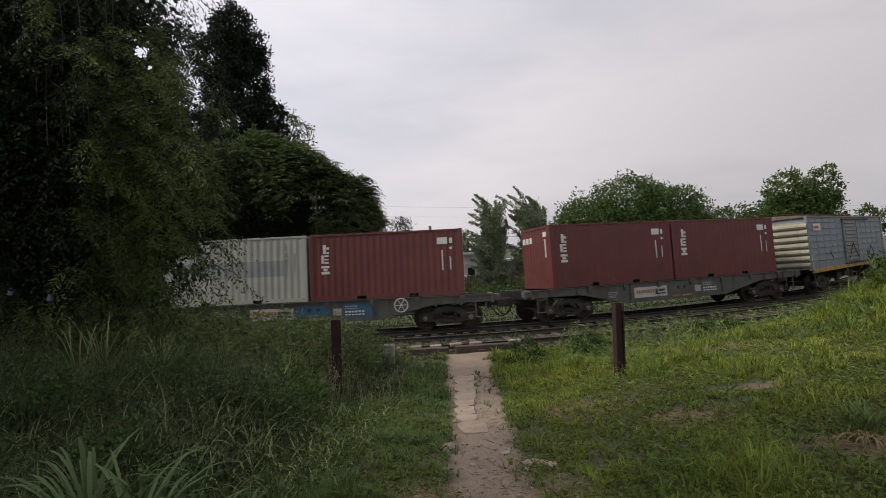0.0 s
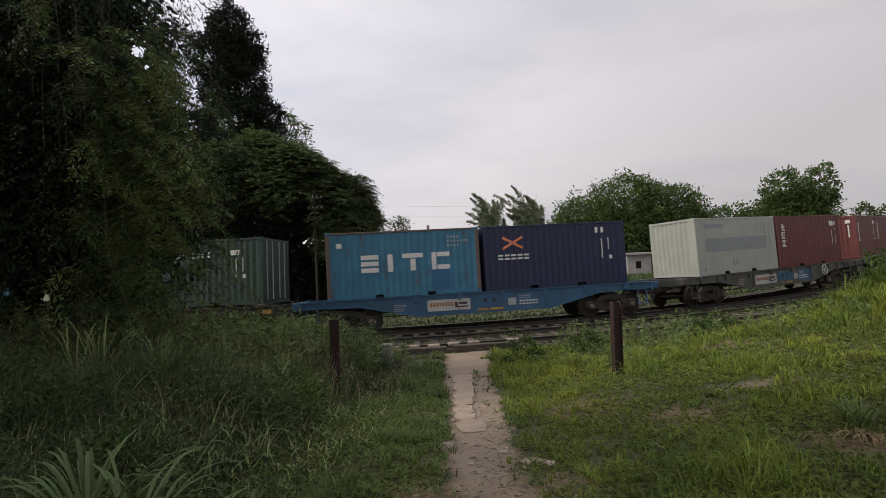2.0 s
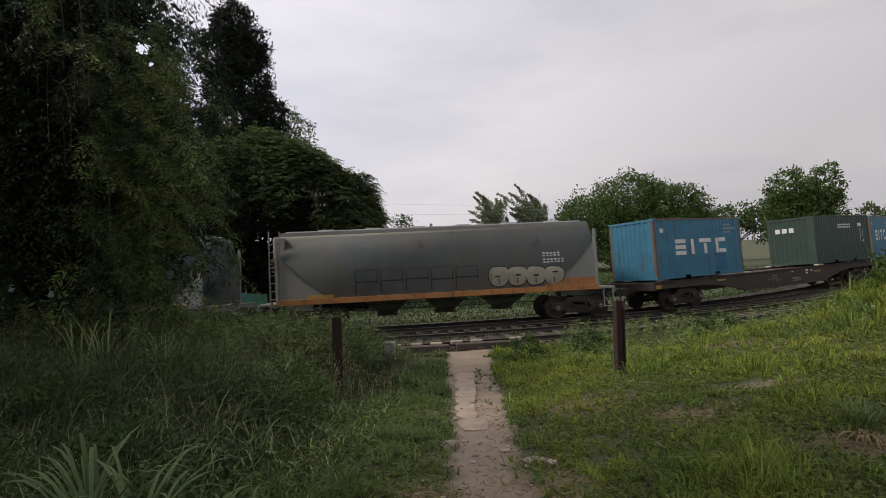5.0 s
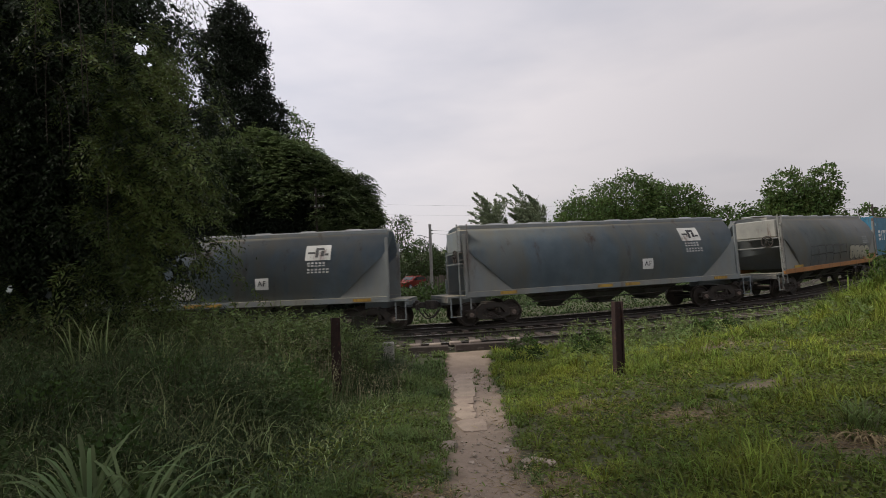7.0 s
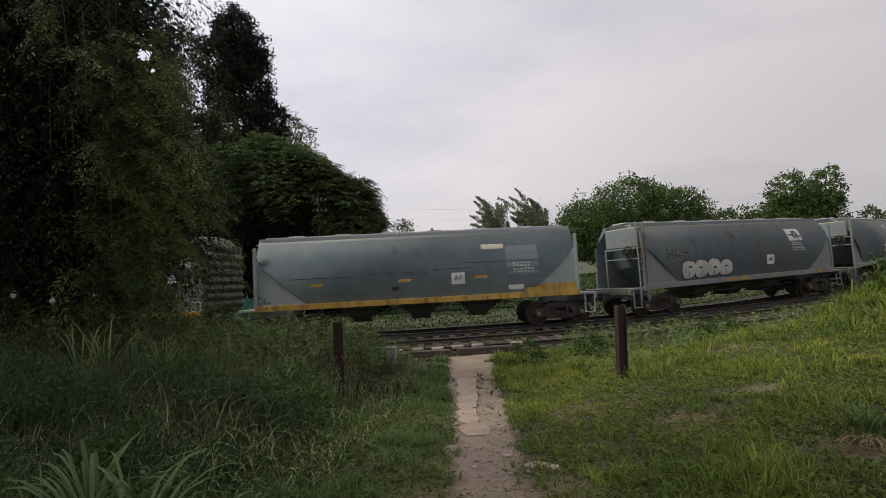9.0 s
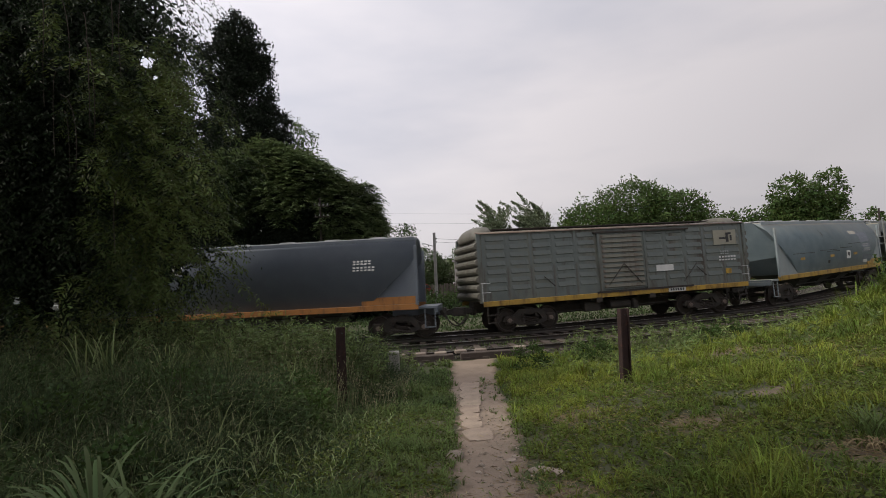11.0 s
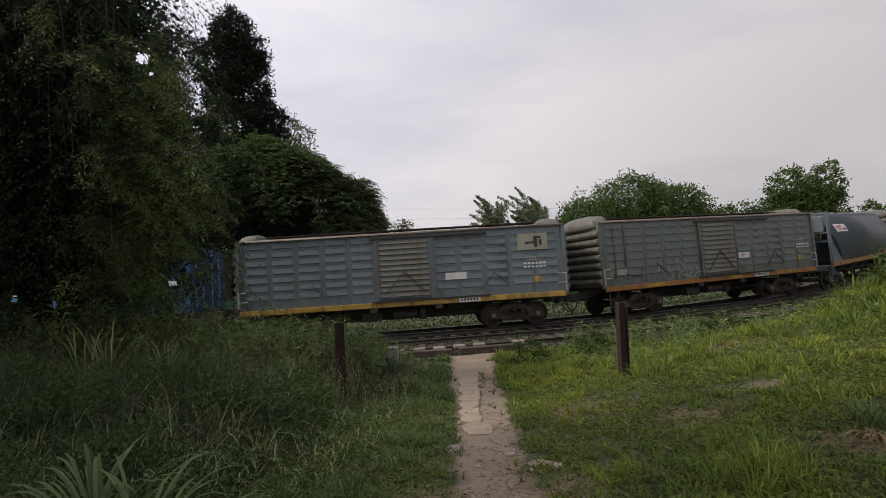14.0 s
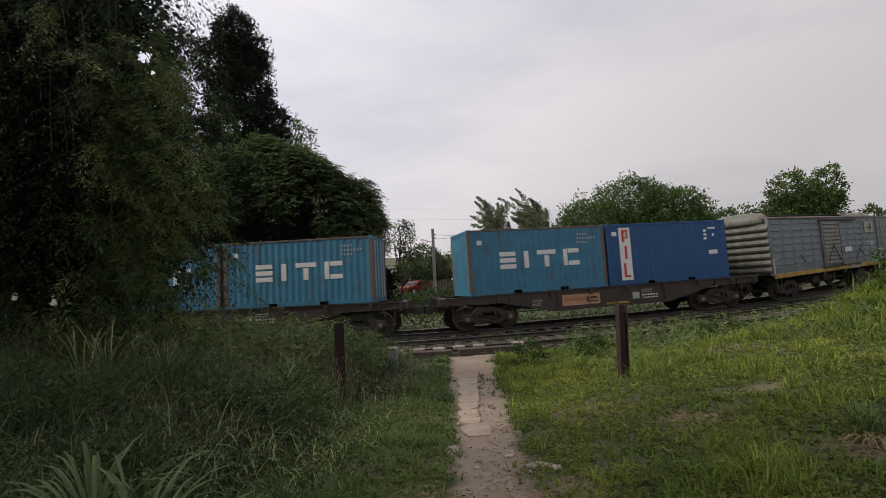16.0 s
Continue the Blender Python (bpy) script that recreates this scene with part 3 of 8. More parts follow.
def writing(body, size, m, parent, material):
    cu = bpy.data.curves.new("text", "FONT")
    cu.body, cu.size, cu.extrude, cu.align_x, cu.align_y = body, size, 0.004, "CENTER", "CENTER"
    ob = bpy.data.objects.new("text", cu)
    me = bpy.data.meshes.new_from_object(ob)
    bpy.data.objects.remove(ob)
    bpy.data.curves.remove(cu)
    me.materials.clear()
    return part("lettering", me, material, parent, "", m)


FACE = Matrix.Rotation(math.pi / 2, 4, "X")   # writing that faces the near side


def number_bars(parent, x, z, y, n=6, h=0.2, material="faint_mark", rows=1):
    sp = []
    for r in range(rows):
        for i in range(n - r):
            a = x + i * h * 0.78
            zz = z - r * h * 1.5
            sp += [(a, a + h * 0.5, zz, zz + h * 0.28), (a, a + h * 0.5, zz + h * 0.62, zz + h)]
    return bars("number_mark", parent, sp, y, material)


# -- containers --
CL, CH, CW = 6.058, 2.615, 2.438


def corrugated(length, height, pitch, depth, flat=0.07, slope=0.068):
    """A corrugated sheet along x, standing, its outer ribs at y = 0 and valleys at y = depth; 3 mm thick."""
    xs, ys = [-length / 2], [0.0]
    x = -length / 2 + 0.06
    while x + pitch < length / 2 - 0.02:
        for dx, d in ((0, 0.0), (slope, depth), (pitch * 0.5 - 0.0, depth), (pitch * 0.5 + slope, 0.0)):
            xs.append(x + dx)
            ys.append(d)
        x += pitch
    xs.append(length / 2)
    ys.append(0.0)
    bm = bmesh.new()
    lo = [bm.verts.new((a, b, 0)) for a, b in zip(xs, ys)]
    hi = [bm.verts.new((a, b, height)) for a, b in zip(xs, ys)]
    for i in range(len(xs) - 1):
        bm.faces.new((lo[i], lo[i + 1], hi[i + 1], hi[i]))
    return bm


def container(paint_key, label, u, half, off_x, z=1.335, post_key=""):
    root = empty("shipping_container", label, "shipping container", "containers on the train")
    y = -CW / 2
    panel = shared("side_panel_" + paint_key, lambda: corrugated(CL - 0.2, CH - 0.24, 0.262, 0.016, slope=0.085))
    part("side_panel", panel, paint_key, root, "", Matrix.Translation((0, y + 0.012, 0.16)))
    part("side_panel", panel, paint_key, root, "", Matrix.Translation((0, -y - 0.012, 0.16)) @ Matrix.Rotation(math.pi, 4, "Z"))
    endp = shared("end_panel_" + paint_key, lambda: corrugated(CW - 0.2, CH - 0.24, 0.25, 0.045))
    part("end_panel", endp, paint_key, root, "", Matrix.Translation((-CL / 2 + 0.012, 0, 0.16)) @ Matrix.Rotation(-math.pi / 2, 4, "Z"))
    for sy in (-1, 1):
        d = part("door", shared("door_" + paint_key, lambda: boxes((-0.02, 0.02, -0.54, 0.54, 0.0, CH - 0.28), (-0.005, 0.03, -0.5, 0.5, 0.55, 0.62), (-0.005, 0.03, -0.5, 0.5, 1.5, 1.57), bevel=0.006)), paint_key, root, "", Matrix.Translation((CL / 2 - 0.05, sy * 0.555, 0.17)))
        for k in (-0.28, 0.22):
            part("lock_rod", shared("lock_rod", lambda: rod(bmesh.new(), (0.05, 0, 0.0), (0.05, 0, CH - 0.28), 0.018)), "galvanised", d, "", Matrix.Translation((0, k, 0)))
    for sx in (-1, 1):
        for sy in (-1, 1):
            part("corner_post", shared("corner_post_" + paint_key, lambda: boxes((-0.075, 0.075, -0.06, 0.06, 0.118, CH - 0.118), bevel=0.012)), post_key or paint_key, root, "", Matrix.Translation((sx * (CL / 2 - 0.075), sy * (CW / 2 - 0.06), 0)))
            for zz in (0.0, CH - 0.118):
                part("corner_casting", shared("casting_" + paint_key, lambda: boxes((-0.089, 0.089, -0.081, 0.081, 0, 0.118), bevel=0.01)), paint_key, root, "", Matrix.Translation((sx * (CL / 2 - 0.089), sy * (CW / 2 - 0.081), zz)))
    for sy in (-1, 1):
        part("top_rail", shared("top_rail_" + paint_key, lambda: boxes((-CL / 2 + 0.178, CL / 2 - 0.178, -0.03, 0.03, CH - 0.085, CH - 0.012), bevel=0.008)), post_key or paint_key, root, "", Matrix.Translation((0, sy * (CW / 2 - 0.03), 0)))
        # the lower rail with two fork pockets
        part("bottom_rail", shared("bottom_rail_" + paint_key, lambda: boxes((-CL / 2 + 0.178, -1.2, -0.03, 0.03, 0.012, 0.17), (-1.2, -0.85, -0.03, 0.03, 0.135, 0.17), (-0.85, 0.85, -0.03, 0.03, 0.012, 0.17), (0.85, 1.2, -0.03, 0.03, 0.135, 0.17), (1.2, CL / 2 - 0.178, -0.03, 0.03, 0.012, 0.17))), paint_key, root, "", Matrix.Translation((0, sy * (CW / 2 - 0.03), 0)))
    pieces("end_rail", [(sx * (CL / 2 - 0.03) - 0.03, sx * (CL / 2 - 0.03) + 0.03, -CW / 2 + 0.162, CW / 2 - 0.162, z0, z1) for sx in (-1, 1) for z0, z1 in ((0.012, 0.16), (CH - 0.11, CH - 0.012))], paint_key, root)
    part("roof", shared("roof_" + paint_key, lambda: boxes((-CL / 2 + 0.06, CL / 2 - 0.06, -CW / 2 + 0.06, CW / 2 - 0.06, CH - 0.06, CH - 0.02), *[(-2.8 + k * 0.29, -2.66 + k * 0.29, -1.1, 1.1, CH - 0.03, CH - 0.002) for k in range(20)])), paint_key, root)
    pieces("cross_member", [(-2.9 + k * 0.44, -2.84 + k * 0.44, -1.14, 1.14, 0.03, 0.138) for k in range(14)], "dark_steel", root)
    part("floor", shared("container_floor", lambda: boxes((-2.98, 2.98, -1.14, 1.14, 0.14, 0.165))), "dark_steel", root)
    RIDERS.append((root, u, half, Matrix.Translation((off_x, 0, z))))
    return root, y + 0.009


def code_marks(root, y, x, z, material="faint_mark"):
    """Small rows of plain marks near the end of the long side."""
    sp = []
    for r, n in enumerate((4, 7, 4)):
        for i in range(n):
            sp.append((x + i * 0.13, x + i * 0.13 + 0.055, z - r * 0.17, z - r * 0.17 + 0.09))
    bars("code_mark", root, sp, y, material)


def big_marks_white(root, y):
    """Four bold white shapes along the side."""
    h, z = 0.68, 1.00
    t = 0.175
    sets = [
        [(-1.70, -1.02, z, z + t), (-1.70, -1.02, z + h / 2 - t / 2, z + h / 2 + t / 2), (-1.70, -1.02, z + h - t, z + h)],
        [(-0.66, -0.46, z, z + h)],
        [(-0.08, 0.74, z + h - t, z + h), (0.23, 0.43, z, z + h - t - 0.04)],
        [(1.30, 1.80, z, z + t), (1.30, 1.80, z + h - t, z + h), (1.08, 1.26, z, z + h)],
    ]
    for sp in sets:
        bars("painted_shape", root, sp, y, "white_mark")


def container_blue(u, half, off, patch=True, label="weathered sky-blue steel shipping container with bold white side shapes"):
    root, y = container("sky_blue", label, u, half, off, post_key="post_brown")
    big_marks_white(root, y)
    code_marks(root, y, 1.75, 2.22)
    bars("code_plate", root, [(-2.62, -2.42, 2.0, 2.18)], y, "white_mark")
    if patch:
        bars("repair_patch", root, [(1.05, 1.75, 0.20, 0.98)], y + 0.002, "patch_blue", "darker blue repainted patch")
    return root


def container_red(u, half, off):
    root, y = container("oxide_red", "oxide-red corrugated steel shipping container with stacked white side shapes", u, half, off)
    z0 = 2.12
    for i in range(3):
        z = z0 - i * 0.40 - 0.26
        specs = ([(-2.50, -2.38, z - 0.02, z + 0.34), (-2.36, -2.26, z + 0.15, z + 0.24), (-2.36, -2.26, z - 0.02, z + 0.06)],
                 [(-2.57, -2.47, z, z + 0.33), (-2.45, -2.28, z, z + 0.07), (-2.45, -2.28, z + 0.13, z + 0.19), (-2.45, -2.28, z + 0.26, z + 0.33)],
                 [(-2.58, -2.26, z + 0.22, z + 0.31), (-2.50, -2.34, z + 0.10, z + 0.20), (-2.58, -2.26, z - 0.02, z + 0.08)])[i]
        bars("painted_shape", root, specs, y, "white_mark")
    bars("code_plate", root, [(2.02, 2.42, 2.02, 2.28), (2.50, 2.62, 2.05, 2.25), (2.50, 2.60, 1.80, 1.90)], y, "white_mark")
    bars("code_mark", root, [(2.18, 2.23, 1.00, 1.78), (2.50, 2.54, 1.0, 1.52)], y, "white_mark")
    pieces("end_mark", [*[(-CL / 2 - 0.012, -CL / 2 + 0.012, 1.08 - k * 0.3 - 0.2, 1.08 - k * 0.3, 1.95, 2.2) for k in range(3)], (-CL / 2 - 0.012, -CL / 2 + 0.012, -0.95, -0.7, 2.15, 2.35), (-CL / 2 - 0.012, -CL / 2 + 0.012, -0.86, -0.8, 1.3, 2.05)], "white_mark", root)
    return root


def container_white(u, half, off):
    root, y = container("container_white", "dirty white corrugated shipping container with a grey painted-out band", u, half, off)
    part("painted_band", shared("band", lambda: corrugated(4.6, 0.62, 0.262, 0.016, slope=0.085)), "patch_grey", root, "grey painted-out band", Matrix.Translation((-0.105, y - 0.002, 1.05)))
    part("painted_band", shared("band_small", lambda: corrugated(1.4, 0.2, 0.262, 0.016, slope=0.085)), "patch_grey", root, "", Matrix.Translation((-1.705, y - 0.002, 2.12)))
    bars("code_mark", root, [(2.16, 2.24, 2.05, 2.3), (2.14, 2.26, 1.78, 1.95), (2.52, 2.55, 1.2, 1.95), (1.9, 1.93, 1.95, 2.3)], y, "patch_grey")
    bars("code_plate", root, [(2.14, 2.26, 1.6, 1.72)], y, "yellow_band")
    bars("scrawl", root, [(-0.5, -0.47, 0.42, 0.62), (-0.5, -0.2, 0.40, 0.43), (-0.2, -0.17, 0.42, 0.62), (-2.62, -2.5, 0.25, 0.28), (-2.53, -2.5, 0.28, 0.36)], y, "black_mark")
    return root


def container_navy(u, half, off):
    root, y = container("navy", "dark navy corrugated shipping container with an orange crossed emblem", u, half, off)
    bm = bmesh.new()
    for a in (0.5, -0.5):
        bmesh.ops.create_cube(bm, size=1.0, matrix=Matrix.Translation((-1.82, y - 0.006, 1.90)) @ Matrix.Rotation(a, 4, "Y") @ Matrix.Diagonal((0.95, 0.012, 0.09, 1)))
    part("emblem", bm, "orange_mark", root, "orange crossed emblem")
    bars("painted_shape", root, [(-2.45 + k * 0.27, -2.45 + k * 0.27 + 0.2, 1.22, 1.29) for k in range(5)] + [(-2.45 + k * 0.27, -2.45 + k * 0.27 + 0.2, 1.36, 1.43) for k in range(5)], y, "white_mark")
    bars("code_mark", root, [(1.75, 1.86, 2.15, 2.38), (2.0, 2.11, 2.15, 2.38), (1.98, 2.02, 1.1, 1.9), (2.28, 2.31, 1.45, 1.95), (2.3, 2.42, 1.05, 1.2)], y, "white_mark")
    return root


def container_green(u, half, off):
    root, y = container("bottle_green", "dark green corrugated shipping container with a row of pale marks", u, half, off)
    bars("painted_shape", root, [(-0.55 + k * 0.21, -0.40 + k * 0.21, 1.90, 1.98) for k in range(7)] + [(-0.55 + k * 0.21, -0.40 + k * 0.21, 2.04, 2.12) for k in range(7)], y, "white_mark")
    bars("code_plate", root, [(1.72, 2.1, 1.95, 2.15)], y, "white_mark")
    bars("code_mark", root, [(1.92, 1.96, 1.05, 1.85), (2.2, 2.23, 1.3, 1.85), (2.2, 2.32, 1.05, 1.2)], y, "white_mark")
    pieces("end_mark", [*[(-CL / 2 - 0.012, -CL / 2 + 0.012, -0.2 + k * 0.36, 0.05 + k * 0.36, 1.8, 2.05) for k in range(3)]], "white_mark", root)
    return root


def container_royal(u, half, off):
    root, y = container("royal_blue", "royal blue corrugated shipping container with a white panel of red shapes", u, half, off)
    plate("white_panel", root, -2.42, -1.88, 0.20, 2.44, y, "white_mark", thick=0.005, label="white painted panel")
    bars("painted_shape", root, [(-2.30, -2.18, 1.82, 2.34), (-2.16, -2.0, 2.24, 2.34), (-2.10, -2.0, 2.06, 2.22), (-2.16, -2.0, 1.98, 2.05)], y - 0.012, "red_mark")
    bars("painted_shape", root, [(-2.20, -2.08, 1.10, 1.66)], y - 0.012, "red_mark")
    bars("painted_shape", root, [(-2.30, -2.18, 0.32, 0.92), (-2.17, -2.0, 0.32, 0.42)], y - 0.012, "red_mark")
    bars("code_mark", root, [(1.85, 2.0, 2.1 - k * 0.17, 2.2 - k * 0.17) for k in range(3)] + [(2.1, 2.5, 2.22, 2.3), (2.3, 2.4, 1.9, 2.02)], y, "white_mark")
    bars("code_plate", root, [(2.05, 2.5, 1.1, 1.28)], y, "white_mark")
    bars("code_plate", root, [(-2.75, -2.52, 2.1, 2.28)], y, "white_mark")
    return root


# -- wagons --
def handwheel_mesh():
    bm = bmesh.new()
    n = 20
    for i in range(n):
        a, b = 6.28319 * i / n, 6.28319 * (i + 1) / n
        rod(bm, (0.26 * math.cos(a), 0, 0.26 * math.sin(a)), (0.26 * math.cos(b), 0, 0.26 * math.sin(b)), 0.022, n=6)
    for i in range(6):
        a = 6.28319 * i / 6
        rod(bm, (0, 0, 0), (0.26 * math.cos(a), 0, 0.26 * math.sin(a)), 0.016, n=5)
    rod(bm, (0, -0.03, 0), (0, 0.12, 0), 0.05)
    return bm


def flat_wagon(u, half_len, half_bogie, paint_key, label, sign=True, yellow=True, wheel=True, sign_key="faded_white"):
    root = empty("container_flat_wagon", label, "railway wagon", "wagons of the train")
    L, b = half_len, half_bogie
    y = 1.32
    pts = [(-L, 1.04), (-L, 1.30), (L, 1.30), (L, 1.04), (4.9, 1.0), (2.7, 0.50), (-2.7, 0.50), (-4.9, 1.0)]
    key = "%s_%.1f" % (paint_key, L)
    for sy in (-1, 1):
        part("side_sill", shared("side_sill_" + key, lambda: extrude_profile(pts, -0.03, 0.03)), paint_key, root, "", Matrix.Translation((0, sy * y, 0)))
        part("sill_flange", shared("sill_flange_" + key, lambda: boxes((-L, L, -0.09, 0.06, 1.30, 1.33))), paint_key, root, "", Matrix.Translation((0, sy * y, 0)))
    part("deck", shared("deck_" + key, lambda: boxes((-L, L, -0.35, 0.35, 1.12, 1.28), *[(-L + 0.3 + k * 1.2, -L + 0.48 + k * 1.2, -1.28, 1.28, 1.12, 1.26) for k in range(int(2 * L / 1.2))], (-4.2, 4.2, -0.25, 0.25, 0.66, 1.12))), paint_key, root)
    for sx in (-1, 1):
        part("end_sill", shared("end_sill_" + key, lambda: boxes((-0.06, 0.06, -1.4, 1.4, 0.98, 1.34), (-0.30, 0.30, -1.36, -1.05, 1.05, 1.32), bevel=0.012)), paint_key, root, "", Matrix.Translation((sx * L, 0, 0)))
        step = boxes((-0.02, 0.02, 0, 0.03, 0.45, 1.0), (0.38, 0.42, 0, 0.03, 0.45, 1.0), (-0.02, 0.42, -0.05, 0.08, 0.43, 0.46))
        part("step", step, paint_key, root, "", Matrix.Translation((sx * (L - 0.45) - 0.2, -y - 0.04, 0)))
        add_bogie(root, sx * b)
    gear = boxes((-1.6, -0.95, -0.95, -0.55, 0.52, 0.86), (1.1, 1.35, -1.05, -0.8, 0.50, 0.9), bevel=0.03)
    rod(gear, (-0.5, -0.85, 0.66), (0.5, -0.85, 0.66), 0.17, n=14)
    for z in (0.56, 0.74):
        rod(gear, (-b + 1.0, -0.8, z), (b - 1.0, -0.75, z + 0.06), 0.022, n=5)
    part("brake_gear", gear, "dark_steel", root, "brake cylinder, rods and hanging boxes")
    pieces("sill_rib", [(x - 0.02, x + 0.02, -y - 0.075, -y - 0.03, 0.62 if abs(x) < 2.6 else 1.04, 1.29) for x in (-6.3, -5.1, -2.5, 2.5, 5.1, 6.3)], paint_key, root)
    pieces("stake_pocket", [(x - 0.07, x + 0.07, -y - 0.11, -y - 0.03, 1.08, 1.30) for x in np.arange(-L + 0.9, L - 0.5, 1.75)], paint_key, root)
    if sign:
        plate("sign_plate", root, -2.3, -0.6, 0.68, 1.12, -y - 0.034, sign_key, "enamel sign plate with red and dark bars")
        bars("sign_mark", root, [(-2.2 + k * 0.12, -2.12 + k * 0.12, 0.86, 1.0) for k in range(8)], -y - 0.048, "orange_band")
        bars("sign_mark", root, [(-1.22, -0.68, 0.78, 0.83), (-1.22, -1.10, 0.83, 1.0), (-1.06, -0.72, 0.90, 0.99)], -y - 0.048, "rust_brown")
    if yellow:
        plate("yellow_mark", root, -0.3, 0.75, 0.60, 0.68, -y - 0.034, "yellow_band")
    bars("maker_plate", root, [(0.95, 1.28, 0.74, 1.02)], -y - 0.032, "faint_mark")
    number_bars(root, 1.42, 0.98, -y - 0.032, 5, 0.13)
    number_bars(root, 1.42, 0.74, -y - 0.032, 6, 0.17, "white_mark")
    number_bars(root, -3.6, 0.92, -y - 0.032, 6, 0.10, rows=2)
    pieces("lift_pocket", [(-0.05, 0.09, -y - 0.036, -y - 0.02, 0.92, 1.06), (0.30, 0.44, -y - 0.036, -y - 0.02, 0.92, 1.06)], "black_mark", root)
    if wheel:
        part("handwheel", shared("handwheel", handwheel_mesh), "galvanised", root, "spoked pale brake handwheel", Matrix.Translation((3.62, -y - 0.16, 1.04)))
    add_couplers(root, L)
    RIDERS.append((root, u, b, Matrix.Identity(4)))
    return root


def long_flat(u):
    """The longer brown wagon, with one box at each end."""
    root = empty("container_flat_wagon", "long rust-brown skeletal flat wagon with pale painted marks", "railway wagon", "wagons of the train")
    L, b, y = 9.75, 7.55, 1.32
    pts = [(-L, 0.98), (-L, 1.24), (L, 1.24), (L, 0.98), (b - 1.3, 0.94), (b - 2.2, 0.84), (b - 4.0, 0.46), (-b + 4.0, 0.46), (-b + 2.2, 0.84), (-b + 1.3, 0.94)]
    for sy in (-1, 1):
        part("side_sill", shared("long_sill", lambda: extrude_profile(pts, -0.03, 0.03)), "rust_brown", root, "", Matrix.Translation((0, sy * y, 0)))
        part("sill_flange", shared("long_flange", lambda: boxes((-L, L, -0.1, 0.08, 1.24, 1.265), (-b + 4.0, b - 4.0, -0.1, 0.08, 0.44, 0.47))), "rust_brown", root, "", Matrix.Translation((0, sy * y, 0)))
    part("deck", boxes((-L, L, -0.3, 0.3, 0.85, 1.22), *[(-L + 0.3 + k * 1.2, -L + 0.48 + k * 1.2, -1.28, 1.28, 1.04, 1.22) for k in range(16)]), "rust_brown", root)
    for sx in (-1, 1):
        part("end_sill", boxes((-0.06, 0.06, -1.4, 1.4, 0.92, 1.27), bevel=0.012), "rust_brown", root, "", Matrix.Translation((sx * L, 0, 0)))
        add_bogie(root, sx * b)
        plate("yellow_mark", root, sx * (L - 0.25) - 0.18, sx * (L - 0.25) + 0.18, 0.98, 1.14, -y - 0.034, "yellow_band")
    for x in (-9.1, -3.25, 3.25, 9.2):
        pieces("twist_lock_shoe", [(x - 0.26, x + 0.26, sy * 1.26 - 0.12, sy * 1.26 + 0.12, 1.268, 1.335) for sy in (-1, 1)], "boxcar_cream" if abs(x) < 5 else "rust_brown", root, 0.01)
    pieces("cross_bearer", [(x - 0.09, x + 0.09, -1.28, 1.28, 1.268, 1.333) for x in (-6.2, 6.25)], "rust_brown", root)
    bars("emblem", root, [(-1.75, -1.38, 0.80, 0.86), (-1.3, -1.2, 0.70, 1.04), (-1.2, -0.92, 0.96, 1.04), (-1.02, -0.92, 0.86, 0.96), (-1.2, -1.02, 0.82, 0.88), (-0.98, -0.88, 0.70, 0.82), (-0.85, -0.62, 0.74, 0.80)], -y - 0.034, "door_brown", "faded pale brown emblem")
    number_bars(root, 0.45, 0.62, -y - 0.032, 6, 0.17)
    bars("small_mark", root, [(0.4, 0.56, 1.06, 1.12), (1.72, 1.95, 1.06, 1.14), (1.72, 1.92, 0.92, 1.0), (2.15, 2.38, 1.04, 1.10)], -y - 0.034, "white_mark")
    plate("yellow_mark", root, 2.5, 3.2, 0.96, 1.04, -y - 0.034, "yellow_band")
    plate("yellow_mark", root, -5.6, -5.0, 1.04, 1.12, -y - 0.034, "yellow_band")
    add_couplers(root, L)
    RIDERS.append((root, u, b, Matrix.Identity(4)))
    return root


def sect(pts, xs_of):
    """Loft along x: pts is the half outline (y, z), xs_of gives the two x ends for each point."""
    bm = bmesh.new()
    full = pts + [(-y, z) for y, z in reversed(pts)]
    a = [bm.verts.new((xs_of(y, z)[0], y, z)) for y, z in full]
    b = [bm.verts.new((xs_of(y, z)[1], y, z)) for y, z in full]
    for i in range(len(full) - 1):
        f = bm.faces.new((a[i], a[i + 1], b[i + 1], b[i]))
        f.smooth = True
    bm.faces.new(list(reversed(a)))
    bm.faces.new(b)
    bmesh.ops.recalc_face_normals(bm, faces=bm.faces)
    return bm


